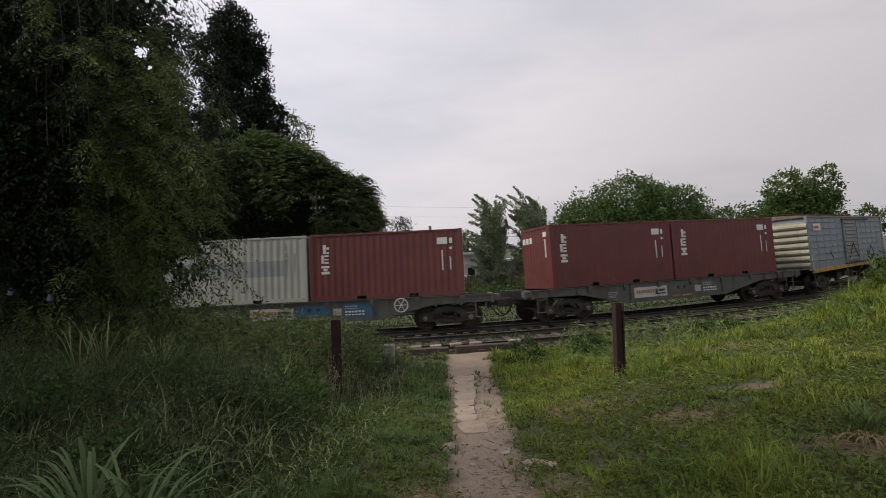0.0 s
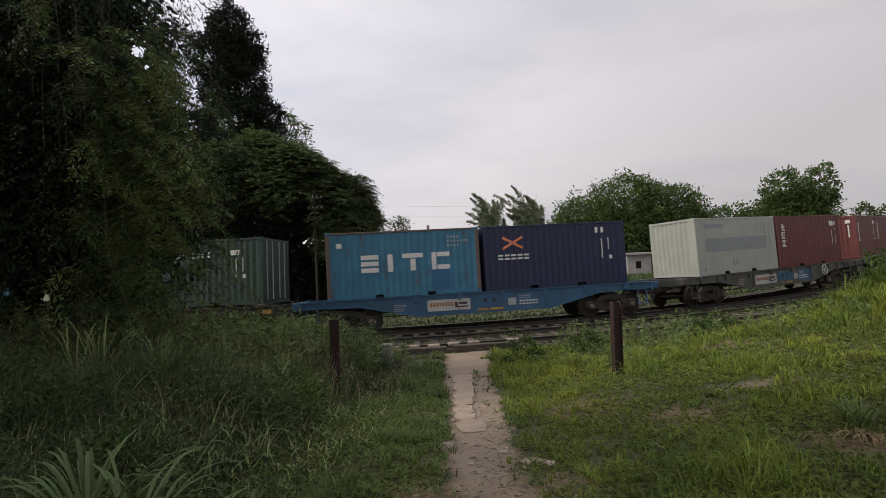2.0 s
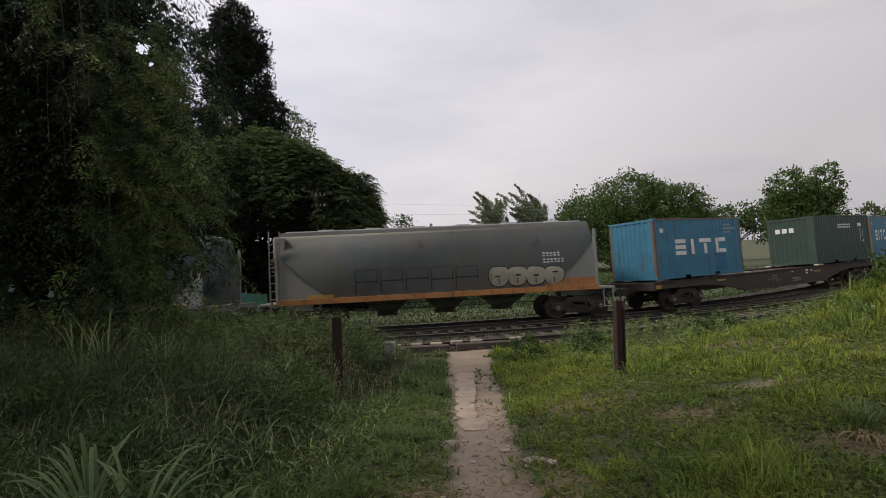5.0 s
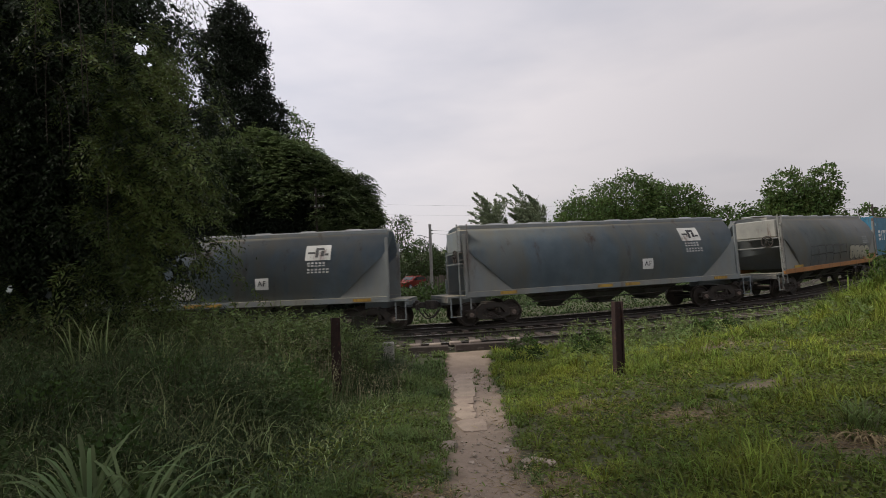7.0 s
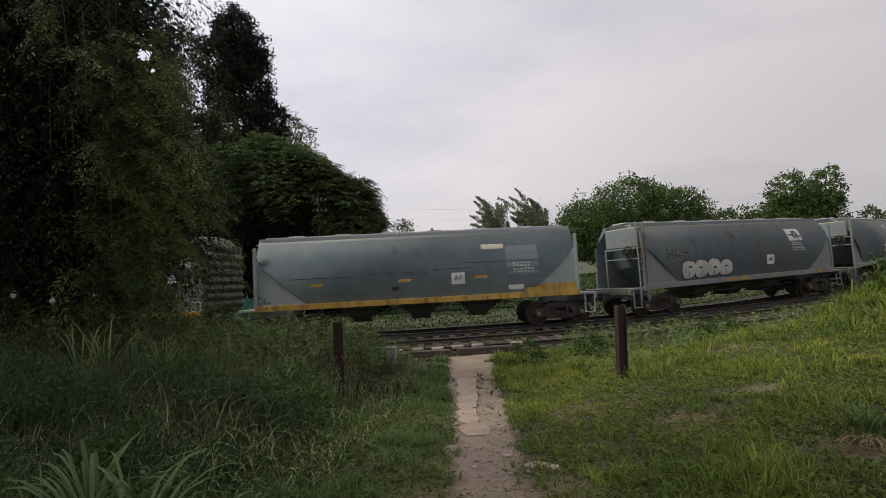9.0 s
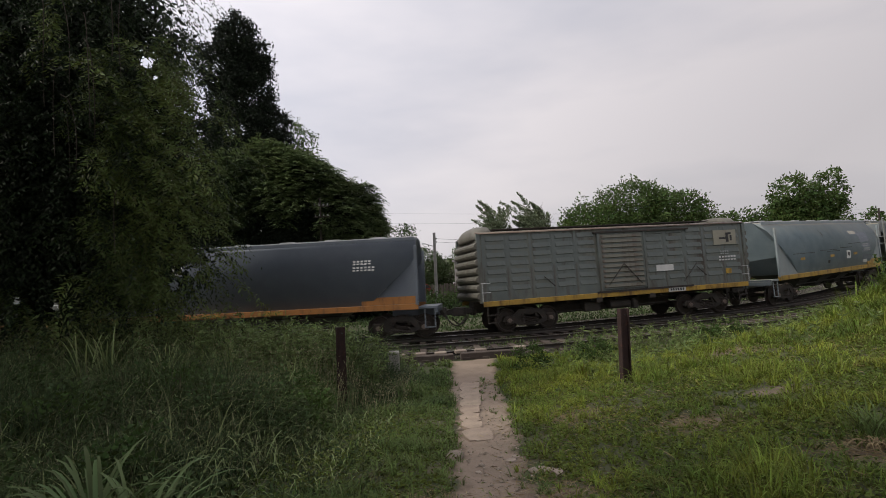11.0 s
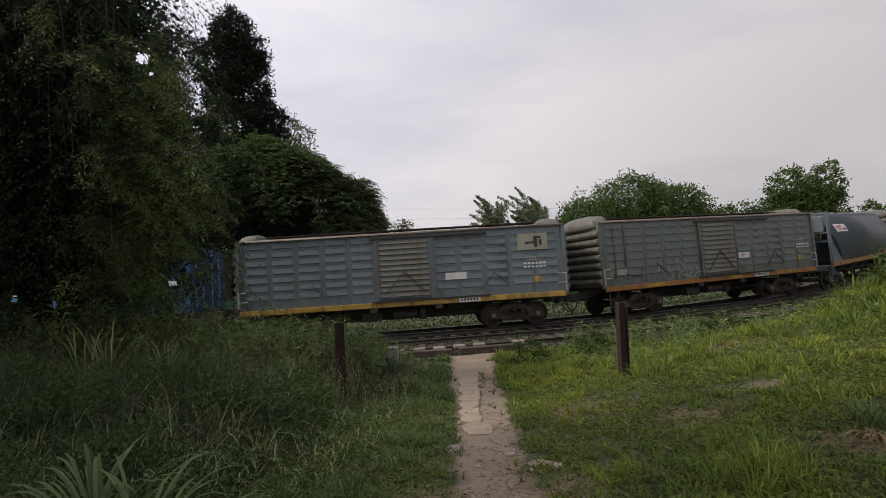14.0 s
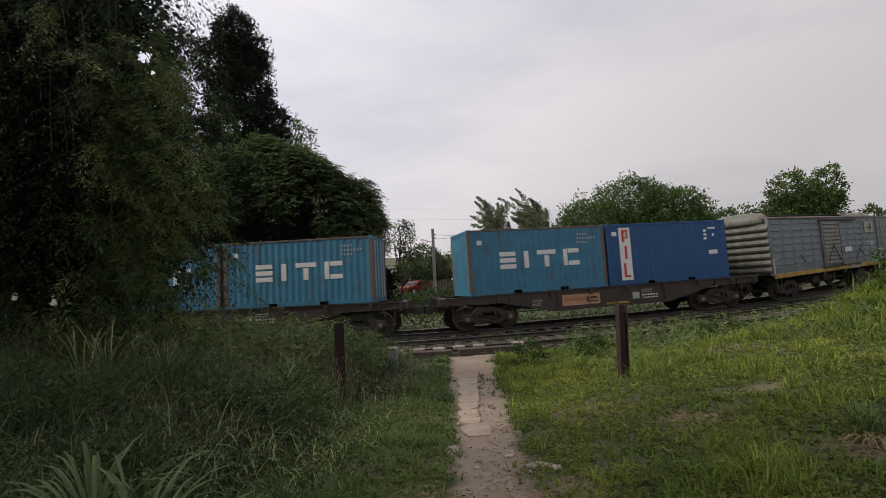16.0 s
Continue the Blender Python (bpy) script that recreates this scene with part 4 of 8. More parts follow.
def hopper_wagon(u, half_len, paint_key, label, band="", slope_w=1.9, hood="hopper_grey", gear=True):
    """A covered hopper: bulging body, sloped ends behind triangular end plates, chutes, ladders."""
    root = empty("hopper_wagon", label, "railway wagon", "wagons of the train")
    L, b = half_len, half_len - 1.95
    E = L + (0.4 if gear else 0.0)      # the ladder end reaches further
    top = 4.02
    out = [(1.40, 1.34), (1.48, 1.65), (1.535, 2.0), (1.54, 2.3), (1.50, 2.65), (1.42, 2.95), (1.29, 3.25), (1.12, 3.52), (0.95, 3.74), (0.84, 3.88)]
    roof = out + [(0.5, 3.97), (0.0, top)]

    def ends(y, z):
        # the end sheets slope inwards below the shoulder
        d = 0.06 + max(0.0, 3.05 - z) / (3.05 - 1.34) * slope_w
        return (-E + d, L - d)
    full = [(y, z) for y, z in roof]
    bm = sect(full[:-1] + [(0.0, top)], ends)
    part("body", bm, paint_key, root)
    for sx in (-1, 1):
        reach = L if sx > 0 else E
        for sy in (-1, 1):
            x1 = sx * (reach - 0.04)
            tri = [(x1, 1.34), (x1, 3.12), (sx * (reach - slope_w - 0.06), 1.34)]
            part("end_plate", extrude_profile(tri, sy * 1.405, sy * 1.425), paint_key, root)
            part("end_post", boxes((x1 - 0.06, x1 + 0.06, sy * 1.44 - 0.05, sy * 1.44 + 0.03, 1.30, 3.6 if sy < 0 or sx > 0 else 1.9), bevel=0.01), paint_key, root)
        part("end_platform", boxes((sx * (reach - 0.05), sx * (reach + 0.72), -1.4, 1.4, 1.15, 1.24), (sx * (reach - 1.2), sx * (reach + 0.70), -0.3, 0.3, 0.86, 1.148), (sx * (reach + 0.60), sx * (reach + 0.74), -1.36, 1.36, 0.98, 1.148), bevel=0.01), paint_key, root)
        step = boxes((-0.02, 0.02, 0, 0.03, 0.45, 1.14), (0.36, 0.40, 0, 0.03, 0.45, 1.14), (-0.02, 0.40, -0.05, 0.08, 0.43, 0.46))
        part("step", step, paint_key, root, "", Matrix.Translation((sx * (reach + 0.42) - 0.19, -1.43, 0)))
        lx = -E - 0.02
        if sx < 0 and gear:
            bm = boxes(*[(lx - 0.19, lx + 0.19, -1.47, -1.44, 1.1 + k * 0.30, 1.135 + k * 0.30) for k in range(9)], (lx - 0.22, lx - 0.18, -1.48, -1.43, 0.7, 4.0), (lx + 0.18, lx + 0.22, -1.48, -1.43, 0.7, 4.0))
            part("ladder", bm, paint_key, root, "steel end ladder")
            part("end_hood", boxes((-E - 0.10, -E + 0.30, -1.28, 0.55, 2.95, 3.80), bevel=0.04), hood, root, "boxed end hood with rust marks")
            part("brake_wheel", shared("brake_wheel", handwheel_mesh), "dark_steel", root, "", Matrix.Translation((-E - 0.2, -0.9, 2.75)) @ Matrix.Rotation(math.pi / 2, 4, "Z"))
            part("end_shelf", boxes((-E - 0.15, -E + 0.5, -1.40, 0.60, 2.45, 2.50), (-E - 0.15, -E + 0.3, -1.40, 0.60, 2.88, 2.94), (-E - 0.15, -E - 0.10, 0.52, 0.58, 1.2, 2.9)), paint_key, root)
        add_bogie(root, L - 0.75 if sx > 0 else -(E - 1.15))
    for sy in (-1, 1):
        part("side_sill", boxes((-E, L, sy * 1.43 - 0.06, sy * 1.43 + 0.06, 1.14, 1.36), bevel=0.01), band or paint_key, root, "yellow-banded side sill" if band else "")
        if band:
            part("side_band", boxes((L - 2.2, L - 0.1, sy * 1.44 - 0.012, sy * 1.44 + 0.012, 1.37, 1.66)), band, root)
    part("roof_walk", boxes((-E + 0.2, L - 0.2, -0.35, 0.35, top + 0.02, top + 0.06), *[(x - 0.3, x + 0.3, -0.3, 0.3, top + 0.06, top + 0.10) for x in np.arange(-L + 1.4, L - 1, 1.9)]), "galvanised", root)
    for sy in (-1, 1):
        part("roof_edge", boxes((-E + 0.1, L - 0.1, sy * 0.84 - 0.03, sy * 0.84 + 0.03, 3.86, 3.985)), paint_key, root)
    for x in (-2.4, 0.0, 2.4):
        bm = bmesh.new()
        lo = [bm.verts.new((x + a * 0.28, c * 0.4, 0.56)) for a, c in ((-1, -1), (1, -1), (1, 1), (-1, 1))]
        hi = [bm.verts.new((x + a * 1.05, c * 1.3, 1.30)) for a, c in ((-1, -1), (1, -1), (1, 1), (-1, 1))]
        for i in range(4):
            bm.faces.new((lo[i], lo[(i + 1) % 4], hi[(i + 1) % 4], hi[i]))
        bm.faces.new(list(reversed(lo)))
        bm.faces.new(hi)
        bmesh.ops.recalc_face_normals(bm, faces=bm.faces)
        ch = part("discharge_chute", bm, "wagon_grey", root)
        part("gate", boxes((x - 0.4, x + 0.4, -0.5, 0.5, 0.50, 0.56)), "dark_steel", ch)
    part("brake_pipe", rod(rod(bmesh.new(), (-b + 0.6, -1.0, 0.78), (b - 0.6, -1.0, 0.78), 0.025), (-b + 0.6, -1.0, 1.0), (b - 0.6, -1.0, 1.0), 0.02), "dark_steel", root)
    add_couplers(root, E + 0.55)
    RIDERS.append((root, u, L - 0.75, Matrix.Identity(4)))
    return root


def hull_y(z):
    """Half width of the hopper's bulging side at the height z."""
    out = [(1.34, 1.40), (1.65, 1.48), (2.0, 1.535), (2.3, 1.54), (2.65, 1.50), (2.95, 1.42), (3.25, 1.29), (3.52, 1.12), (3.74, 0.95)]
    return float(np.interp(z, [a for a, _ in out], [c for _, c in out]))


def on_hull(name, root, x0, x1, z0, z1, material, label="", lift=0.006):
    """A painted patch that follows the bulge."""
    zs = np.linspace(z0, z1, 7)
    v, f = [], []
    for z in zs:
        for x in (x0, x1):
            v.append((x, -hull_y(z) - lift, z))
    for i in range(6):
        f.append((2 * i, 2 * i + 1, 2 * i + 3, 2 * i + 2))
    return part(name, mesh_np(name, v, f), material, root, label)


def hull_writing(body, size, root, x, z, material):
    tilt = math.atan2(hull_y(z + 0.1) - hull_y(z - 0.1), 0.2)
    m = Matrix.Translation((x, -hull_y(z) - 0.016, z)) @ Matrix.Rotation(math.pi / 2 + tilt, 4, "X")
    return writing(body, size, m, root, material)


def hopper_plate_af(root, x, z):
    on_hull("mark_plate", root, x - 0.26, x + 0.26, z - 0.22, z + 0.22, "white_mark", "white square plate with black letters")
    hull_writing("AF", 0.30, root, x, z, "black_mark")


def hopper_numbers(root, x, z, logo=True):
    if logo:
        on_hull("logo_plate", root, x - 0.5, x + 0.5, z - 0.1, z + 0.5, "faded_white", "faded white logo plate")
        for a, c, d, e in ((-0.4, -0.12, 0.16, 0.24), (-0.1, 0.02, 0.02, 0.4), (0.02, 0.24, 0.3, 0.4), (0.12, 0.24, 0.06, 0.28), (0.26, 0.42, 0.08, 0.16)):
            on_hull("logo_mark", root, x + a, x + c, z + d, z + e, "black_mark", lift=0.014)
    for r, n in ((0, 5), (1, 6)):
        for i in range(n):
            xx = x - 0.4 + i * 0.15
            zz = z - 0.34 - r * 0.25
            on_hull("number_mark", root, xx, xx + 0.10, zz, zz + 0.06, "faint_mark")
            on_hull("number_mark", root, xx, xx + 0.10, zz + 0.10, zz + 0.17, "faint_mark")


def on_hull_disc(name, root, x, z, rx, rz, material, lift, power=2.6, wob=0.0, n=22):
    """A rounded sprayed shape that follows the bulge."""
    v = [(x, -hull_y(z) - lift, z)]
    for ring in (0.55, 1.0):
        for i in range(n):
            t = 6.28319 * i / n
            c, q = math.cos(t), math.sin(t)
            r = (abs(c) ** power + abs(q) ** power) ** (-1 / power) * (1 + wob * math.sin(3 * t + x * 9)) * ring
            zz = z + rz * r * q
            v.append((x + rx * r * c, -hull_y(zz) - lift, zz))
    bm = bmesh.new()
    vs = [bm.verts.new(p) for p in v]
    for i in range(n):
        j = (i + 1) % n
        bm.faces.new((vs[0], vs[1 + i], vs[1 + j]))
        bm.faces.new((vs[1 + i], vs[1 + n + i], vs[1 + n + j], vs[1 + j]))
    return part(name, bm, material, root)


def scrawl(root, x0, z0, w, h, n, fill, outline, seed):
    """Spray-painted balloon shapes with dark outlines."""
    rng = random.Random(seed)
    for i in range(n):
        x = x0 + w * (i + 0.5) / n
        z = z0 + h / 2 + rng.uniform(-0.05, 0.05)
        rx, rz = w / n * 0.58, h / 2 * rng.uniform(0.92, 1.08)
        if fill:
            on_hull_disc("spray_outline", root, x, z, rx, rz, outline, 0.006 + 0.004 * (i % 2), 2.8, 0.05)
            on_hull_disc("spray_shape", root, x, z, rx - 0.045, rz - 0.045, fill, 0.018 + 0.004 * (i % 2), 2.8, 0.05)
            on_hull_disc("spray_outline", root, x + rng.uniform(-0.08, 0.08), z + rng.uniform(-0.02, 0.12), 0.12, 0.035, outline, 0.028)
            on_hull("spray_line", root, x - 0.02, x + 0.02, z - rz * 0.75, z - rz * 0.2, outline, lift=0.028)
        else:
            for (p, q, r, t) in ((x - rx, x - rx + 0.045, z - rz, z + rz), (x - rx, x + rx * 0.6, z + rz - 0.05, z + rz), (x + rx * 0.5, x + rx * 0.5 + 0.045, z - rz * 0.2, z + rz), (x - rx, x + rx * 0.5, z - 0.02, z + 0.03)):
                on_hull("spray_line", root, p, q, r, t, outline, lift=0.012)


def louvre_mesh(w, h, d):
    """A pressed rib: flush at its top, standing out lower down, with an undercut lip."""
    bm = bmesh.new()
    prof = [(0.0, h), (-d, 0.032), (-d, 0.027), (0.0, 0.0)]
    rings = []
    for x, k in ((-w / 2, 0.25), (-w / 2 + 0.05, 1.0), (w / 2 - 0.05, 1.0), (w / 2, 0.25)):
        rings.append([bm.verts.new((x, y * k, z)) for y, z in prof])
    n = len(prof)
    for a, b in zip(rings, rings[1:]):
        for i in range(n):
            bm.faces.new((a[i], b[i], b[(i + 1) % n], a[(i + 1) % n]))
    bm.faces.new(rings[0])
    bm.faces.new(list(reversed(rings[-1])))
    bmesh.ops.recalc_face_normals(bm, faces=bm.faces)
    return bm


def roof_cap_mesh(z1):
    """The rounded hood over a wagon's end: domed outwards, straight on the inside."""
    bm = bmesh.new()
    rings = []
    for k in range(9):
        v = -1 + 2 * k / 8
        y = 1.28 * v
        q = (1 - abs(v) ** 3.2) ** 0.45 if abs(v) < 1 else 0.0
        top = z1 + 0.02 + 0.34 * q
        out = 0.16 + 0.22 * q
        ring = [(-0.42, z1 - 0.05), (-0.42, top - 0.05 * q), (-0.36, top)]
        for j in range(6):
            t = math.pi / 2 * j / 5
            ring.append((-0.05 + (out + 0.05) * math.sin(t), z1 - 0.16 + (top - z1 + 0.16) * math.cos(t)))
        ring.append((out - 0.06, z1 - 0.26))
        rings.append([bm.verts.new((x, y, z)) for x, z in ring])
    n = len(rings[0])
    for p, q in zip(rings, rings[1:]):
        for i in range(n):
            f = bm.faces.new((p[i], q[i], q[(i + 1) % n], p[(i + 1) % n]))
            f.smooth = True
    bm.faces.new(rings[0])
    bm.faces.new(list(reversed(rings[-1])))
    bmesh.ops.recalc_face_normals(bm, faces=bm.faces)
    return bm


def end_rib_mesh():
    """A bulging pressed rib across a wagon's end."""
    bm = bmesh.new()
    prof = [(0.0, 0.30), (0.07, 0.28), (0.15, 0.21), (0.165, 0.13), (0.12, 0.055), (0.0, 0.0)]
    a = [bm.verts.new((x, -1.45, z)) for x, z in prof]
    b = [bm.verts.new((x, 1.45, z)) for x, z in prof]
    for i in range(len(prof)):
        j = (i + 1) % len(prof)
        bm.faces.new((a[i], a[j], b[j], b[i]))
    bm.faces.new(a)
    bm.faces.new(list(reversed(b)))
    bmesh.ops.recalc_face_normals(bm, faces=bm.faces)
    return bm


def spray_lines(root, y, x0, z0, w, h, n, material, seed, width=0.02):
    """Loose sprayed strokes: each a thin wandering ribbon lying on the side."""
    r = random.Random(seed)
    for i in range(n):
        bm = bmesh.new()
        x, z, a = x0 + w * (i + r.uniform(0.1, 0.7)) / n, z0 + h * r.uniform(0.25, 0.95), r.uniform(-2.2, -0.9)
        turn = r.uniform(-0.55, 0.55)
        prev = None
        for k in range(r.randint(6, 11)):
            c, s = math.cos(a), math.sin(a)
            pair = [bm.verts.new((x - s * width / 2, y, z + c * width / 2)), bm.verts.new((x + s * width / 2, y, z - c * width / 2))]
            if prev:
                bm.faces.new((prev[0], pair[0], pair[1], prev[1]))
            prev = pair
            x, z, a = x + c * h * 0.13, min(z0 + h, max(z0, z + s * h * 0.13)), a + turn + r.uniform(-0.3, 0.3)
            if r.random() < 0.15:
                turn = -turn
        bmesh.ops.solidify(bm, geom=bm.faces[:], thickness=0.004)
        part("sprayed_stroke", bm, material, root)


def louvres(name, specs, material, parent, flip):
    """Ribs (middle x, face y, z, width, height, depth) on the near or, flipped, the far face."""
    for x, y, z, w, h, d in specs:
        me = shared("%s_%s_%.3f_%.3f" % (name, material, w, h), lambda: louvre_mesh(w, h, d))
        m = Matrix.Translation((x, y, z))
        obj(name, me, material, parent, m @ Matrix.Rotation(math.pi, 4, "Z") if flip else m)


def boxcar(u, half_len, label, band="yellow_band", paint_key="boxcar_grey", end_key="boxcar_end", caps=True):
    root = empty("boxcar", label, "railway wagon", "wagons of the train")
    L, b, Y, z0, z1 = half_len, half_len - 2.05, 1.46, 1.28, 3.92
    part("body", boxes((-L + 0.1, L - 0.1, -Y + 0.03, Y - 0.03, z0, z1)), paint_key, root)
    # pressed side panels with short raised ribs, either side of the sliding door
    nrow, dz = 7, 0.325
    for sy in (-1, 1):
        n = 5
        w = (L - 1.15 - 0.16) / n
        louvres("pressed_rib", [(sx * (1.12 + (k + 0.5) * w), sy * (Y - 0.032), z0 + 0.36 + r * dz, w - 0.20, 0.22, 0.026) for sx in (-1, 1) for k in range(n) for r in range(nrow)], paint_key, root, sy > 0)
        seams = [(sx * (1.12 + k * ((L - 1.31) / 5)) - 0.05, sx * (1.12 + k * ((L - 1.31) / 5)) + 0.05, sy * (Y - 0.028) - 0.004, sy * (Y - 0.028) + 0.004, z0, z1) for sx in (-1, 1) for k in range(1, 6)]
        pieces("side_post", seams, paint_key, root)
        door = part("sliding_door", boxes((-1.05, 1.05, sy * (Y + 0.01) - 0.03, sy * (Y + 0.01) + 0.03, z0 + 0.12, z1 - 0.22)), paint_key, root, "ribbed sliding door")
        louvres("door_rib", [(0.0, sy * (Y + 0.038), z0 + 0.17 + r * 0.205, 1.92, 0.15, 0.04) for r in range(11)], "door_brown", door, sy > 0)
        pieces("door_frame", [(-1.12, -1.04, sy * (Y + 0.03) - 0.04, sy * (Y + 0.03) + 0.04, z0 + 0.06, z1 - 0.14), (1.04, 1.12, sy * (Y + 0.03) - 0.04, sy * (Y + 0.03) + 0.04, z0 + 0.06, z1 - 0.14)], paint_key, door)
        pieces("door_rail", [(-1.3, 3.3, sy * (Y + 0.05) - 0.04, sy * (Y + 0.05) + 0.04, z1 - 0.20, z1 - 0.13), (-1.3, 3.3, sy * (Y + 0.05) - 0.04, sy * (Y + 0.05) + 0.04, z0 - 0.02, z0 + 0.06)], "dark_steel", root)
        part("side_sill", boxes((-L + 0.05, L - 0.05, sy * Y - 0.05, sy * Y + 0.03, z0 - 0.20, z0 + 0.0), bevel=0.01), band, root, "yellow-painted side sill")
        for sx in (-1, 1):
            brace = bmesh.new()
            if sx > 0:
                rod(brace, (2.9, sy * (Y + 0.03), 1.5), (3.6, sy * (Y + 0.03), 2.25), 0.018, n=5)
            rod(brace, (sx * 3.6, sy * (Y + 0.03), 2.1), (sx * 3.6 + 0.45, sy * (Y + 0.03), 1.7), 0.018, n=5)
            part("brace_rod", brace, "dark_steel", root)
        brace = bmesh.new()
        for sx in (-1, 1):
            rod(brace, (sx * 0.78, sy * (Y + 0.10), 1.56), (0.0, sy * (Y + 0.10), 2.42), 0.02, n=5)
        part("door_brace", brace, "dark_steel", door)
    for sx in (-1, 1):
        sp = [(min(sx * (L - 0.1), sx * (L + 0.02)), max(sx * (L - 0.1), sx * (L + 0.02)), -Y, Y, z0, z1 - 0.25)]
        part("end_wall", boxes(*sp), end_key, root, "pale corrugated end wall")
        rib = shared("end_rib_" + end_key, end_rib_mesh)
        for k in range(7):
            obj("end_rib", rib, end_key, root, Matrix.Translation((sx * (L + 0.015), 0, z0 + 0.06 + k * 0.325)) @ Matrix.Rotation(0 if sx > 0 else math.pi, 4, "Z"))
        pieces("corner_post", [(sx * L - 0.07, sx * L + 0.07, -Y - 0.02, -Y + 0.1, z0 - 0.05, z1), (sx * L - 0.07, sx * L + 0.07, Y - 0.1, Y + 0.02, z0 - 0.05, z1)], paint_key, root)
        if caps:
            cap = shared("roof_cap_" + end_key, lambda: roof_cap_mesh(z1))
            part("roof_cap", cap, end_key, root, "rounded cream roof end", Matrix.Translation((sx * (L - 0.22), 0, 0)) @ Matrix.Rotation(0 if sx > 0 else math.pi, 4, "Z"))
        add_bogie(root, sx * b)
        st = boxes((-0.02, 0.02, 0, 0.03, 0.45, 1.1), (0.38, 0.42, 0, 0.03, 0.45, 1.1), (-0.02, 0.42, -0.05, 0.08, 0.43, 0.46), (-0.02, 0.42, -0.05, 0.08, 0.73, 0.76))
        part("step", st, "dark_steel", root, "", Matrix.Translation((sx * (L - 0.4) - 0.2, -Y - 0.02, 0)))
    bm = sect([(Y + 0.04, z1 - 0.03), (Y + 0.04, z1 + 0.02), (1.1, z1 + 0.09), (0.5, z1 + 0.15), (0.0, z1 + 0.17)], lambda y, z: (-L, L))
    part("roof", bm, "roof_brown", root, "shallow curved rusty brown roof")
    pieces("walkway_stand", [(x - 0.025, x + 0.025, -0.32, 0.32, z1 + 0.10, z1 + 0.25) for x in np.arange(-L + 1, L - 0.5, 1.25)], "dark_steel", root)
    part("roof_walkway", boxes((-L + 0.75, L - 0.75, -0.30, -0.02, z1 + 0.25, z1 + 0.285), (-L + 0.75, L - 0.75, 0.02, 0.30, z1 + 0.25, z1 + 0.285)), "dark_steel", root, "narrow dark roof walkway")
    part("underframe", boxes((-L, L, -0.3, 0.3, 0.95, 1.25), *[(x - 0.05, x + 0.05, -1.35, 1.35, 0.98, 1.14) for x in np.arange(-b + 1.6, b - 1.5, 1.1)], (-b + 1.2, b - 1.2, -0.2, 0.2, 0.52, 0.96)), "dark_steel", root)
    gear = boxes((-1.75, -1.0, -1.15, -0.75, 0.55, 0.92), (0.5, 0.75, -1.2, -0.95, 0.52, 0.95), bevel=0.03)
    rod(gear, (-0.55, -1.0, 0.74), (0.42, -1.0, 0.74), 0.17, n=14)
    for z in (0.62, 0.86):
        rod(gear, (-b + 1.3, -0.95, z), (b - 1.3, -0.9, z + 0.05), 0.02, n=5)
    part("brake_gear", gear, "dark_steel", root, "brake cylinder, rods and hanging boxes")
    pieces("door_guide", [(x - 0.13, x + 0.13, -Y - 0.05, -Y + 0.02, 0.92, 1.10) for x in (-1.25, 1.25)], "dark_steel", root)
    for sx in (-1, 1):
        for z in (1.62, 1.98):
            part("grab_iron", rod(bmesh.new(), (sx * (L - 0.35), -Y - 0.06, z), (sx * (L + 0.02), -Y - 0.06, z), 0.014, n=5), "galvanised", root)
        part("grab_iron", rod(bmesh.new(), (sx * (L - 0.02), -Y - 0.06, 1.3), (sx * (L - 0.02), -Y - 0.06, 1.98), 0.014, n=5), "galvanised", root)
    add_couplers(root, L)
    RIDERS.append((root, u, b, Matrix.Identity(4)))
    return root, Y


def boxcar_marks(root, Y, x, logo, af_x=None, rows=2):
    y = -Y - 0.014
    if logo:
        plate("logo_plate", root, x - 0.75, x + 0.45, 2.98, 3.62, y, "dull_cream", "faded pale logo plate with dark emblem")
        bars("emblem", root, [(x - 0.45, x - 0.1, 3.22, 3.3), (x - 0.1, x + 0.04, 3.08, 3.5), (x + 0.02, x + 0.2, 3.42, 3.5), (x + 0.12, x + 0.22, 3.14, 3.38)], y - 0.014, "black_mark")
    number_bars(root, x - 0.45, 2.56, y, 4, 0.15)
    number_bars(root, x - 0.55, 2.28, y, 6, 0.2, "white_mark")
    if af_x is not None:
        plate("mark_plate", root, af_x - 0.42, af_x + 0.42, 2.0, 2.26, y, "white_mark", "white plate with dark letters")
    plate("number_plate", root, 2.05, 2.9, 1.10, 1.27, -Y - 0.053, "white_mark", "white plate with dark figures")
    bars("number_mark", root, [(2.13 + k * 0.12, 2.20 + k * 0.12, 1.14, 1.24) for k in range(6)], -Y - 0.067, "black_mark")
    plate("yellow_mark", root, 4.2, 5.0, 1.12, 1.26, -Y - 0.053, "yellow_band")
    plate("yellow_mark", root, 5.1, 5.38, 1.70, 1.92, y, "yellow_band")
    plate("yellow_mark", root, -4.2, -3.0, 1.12, 1.26, -Y - 0.053, "yellow_band")
    plate("yellow_mark", root, 0.5, 1.2, 1.12, 1.26, -Y - 0.053, "yellow_band")


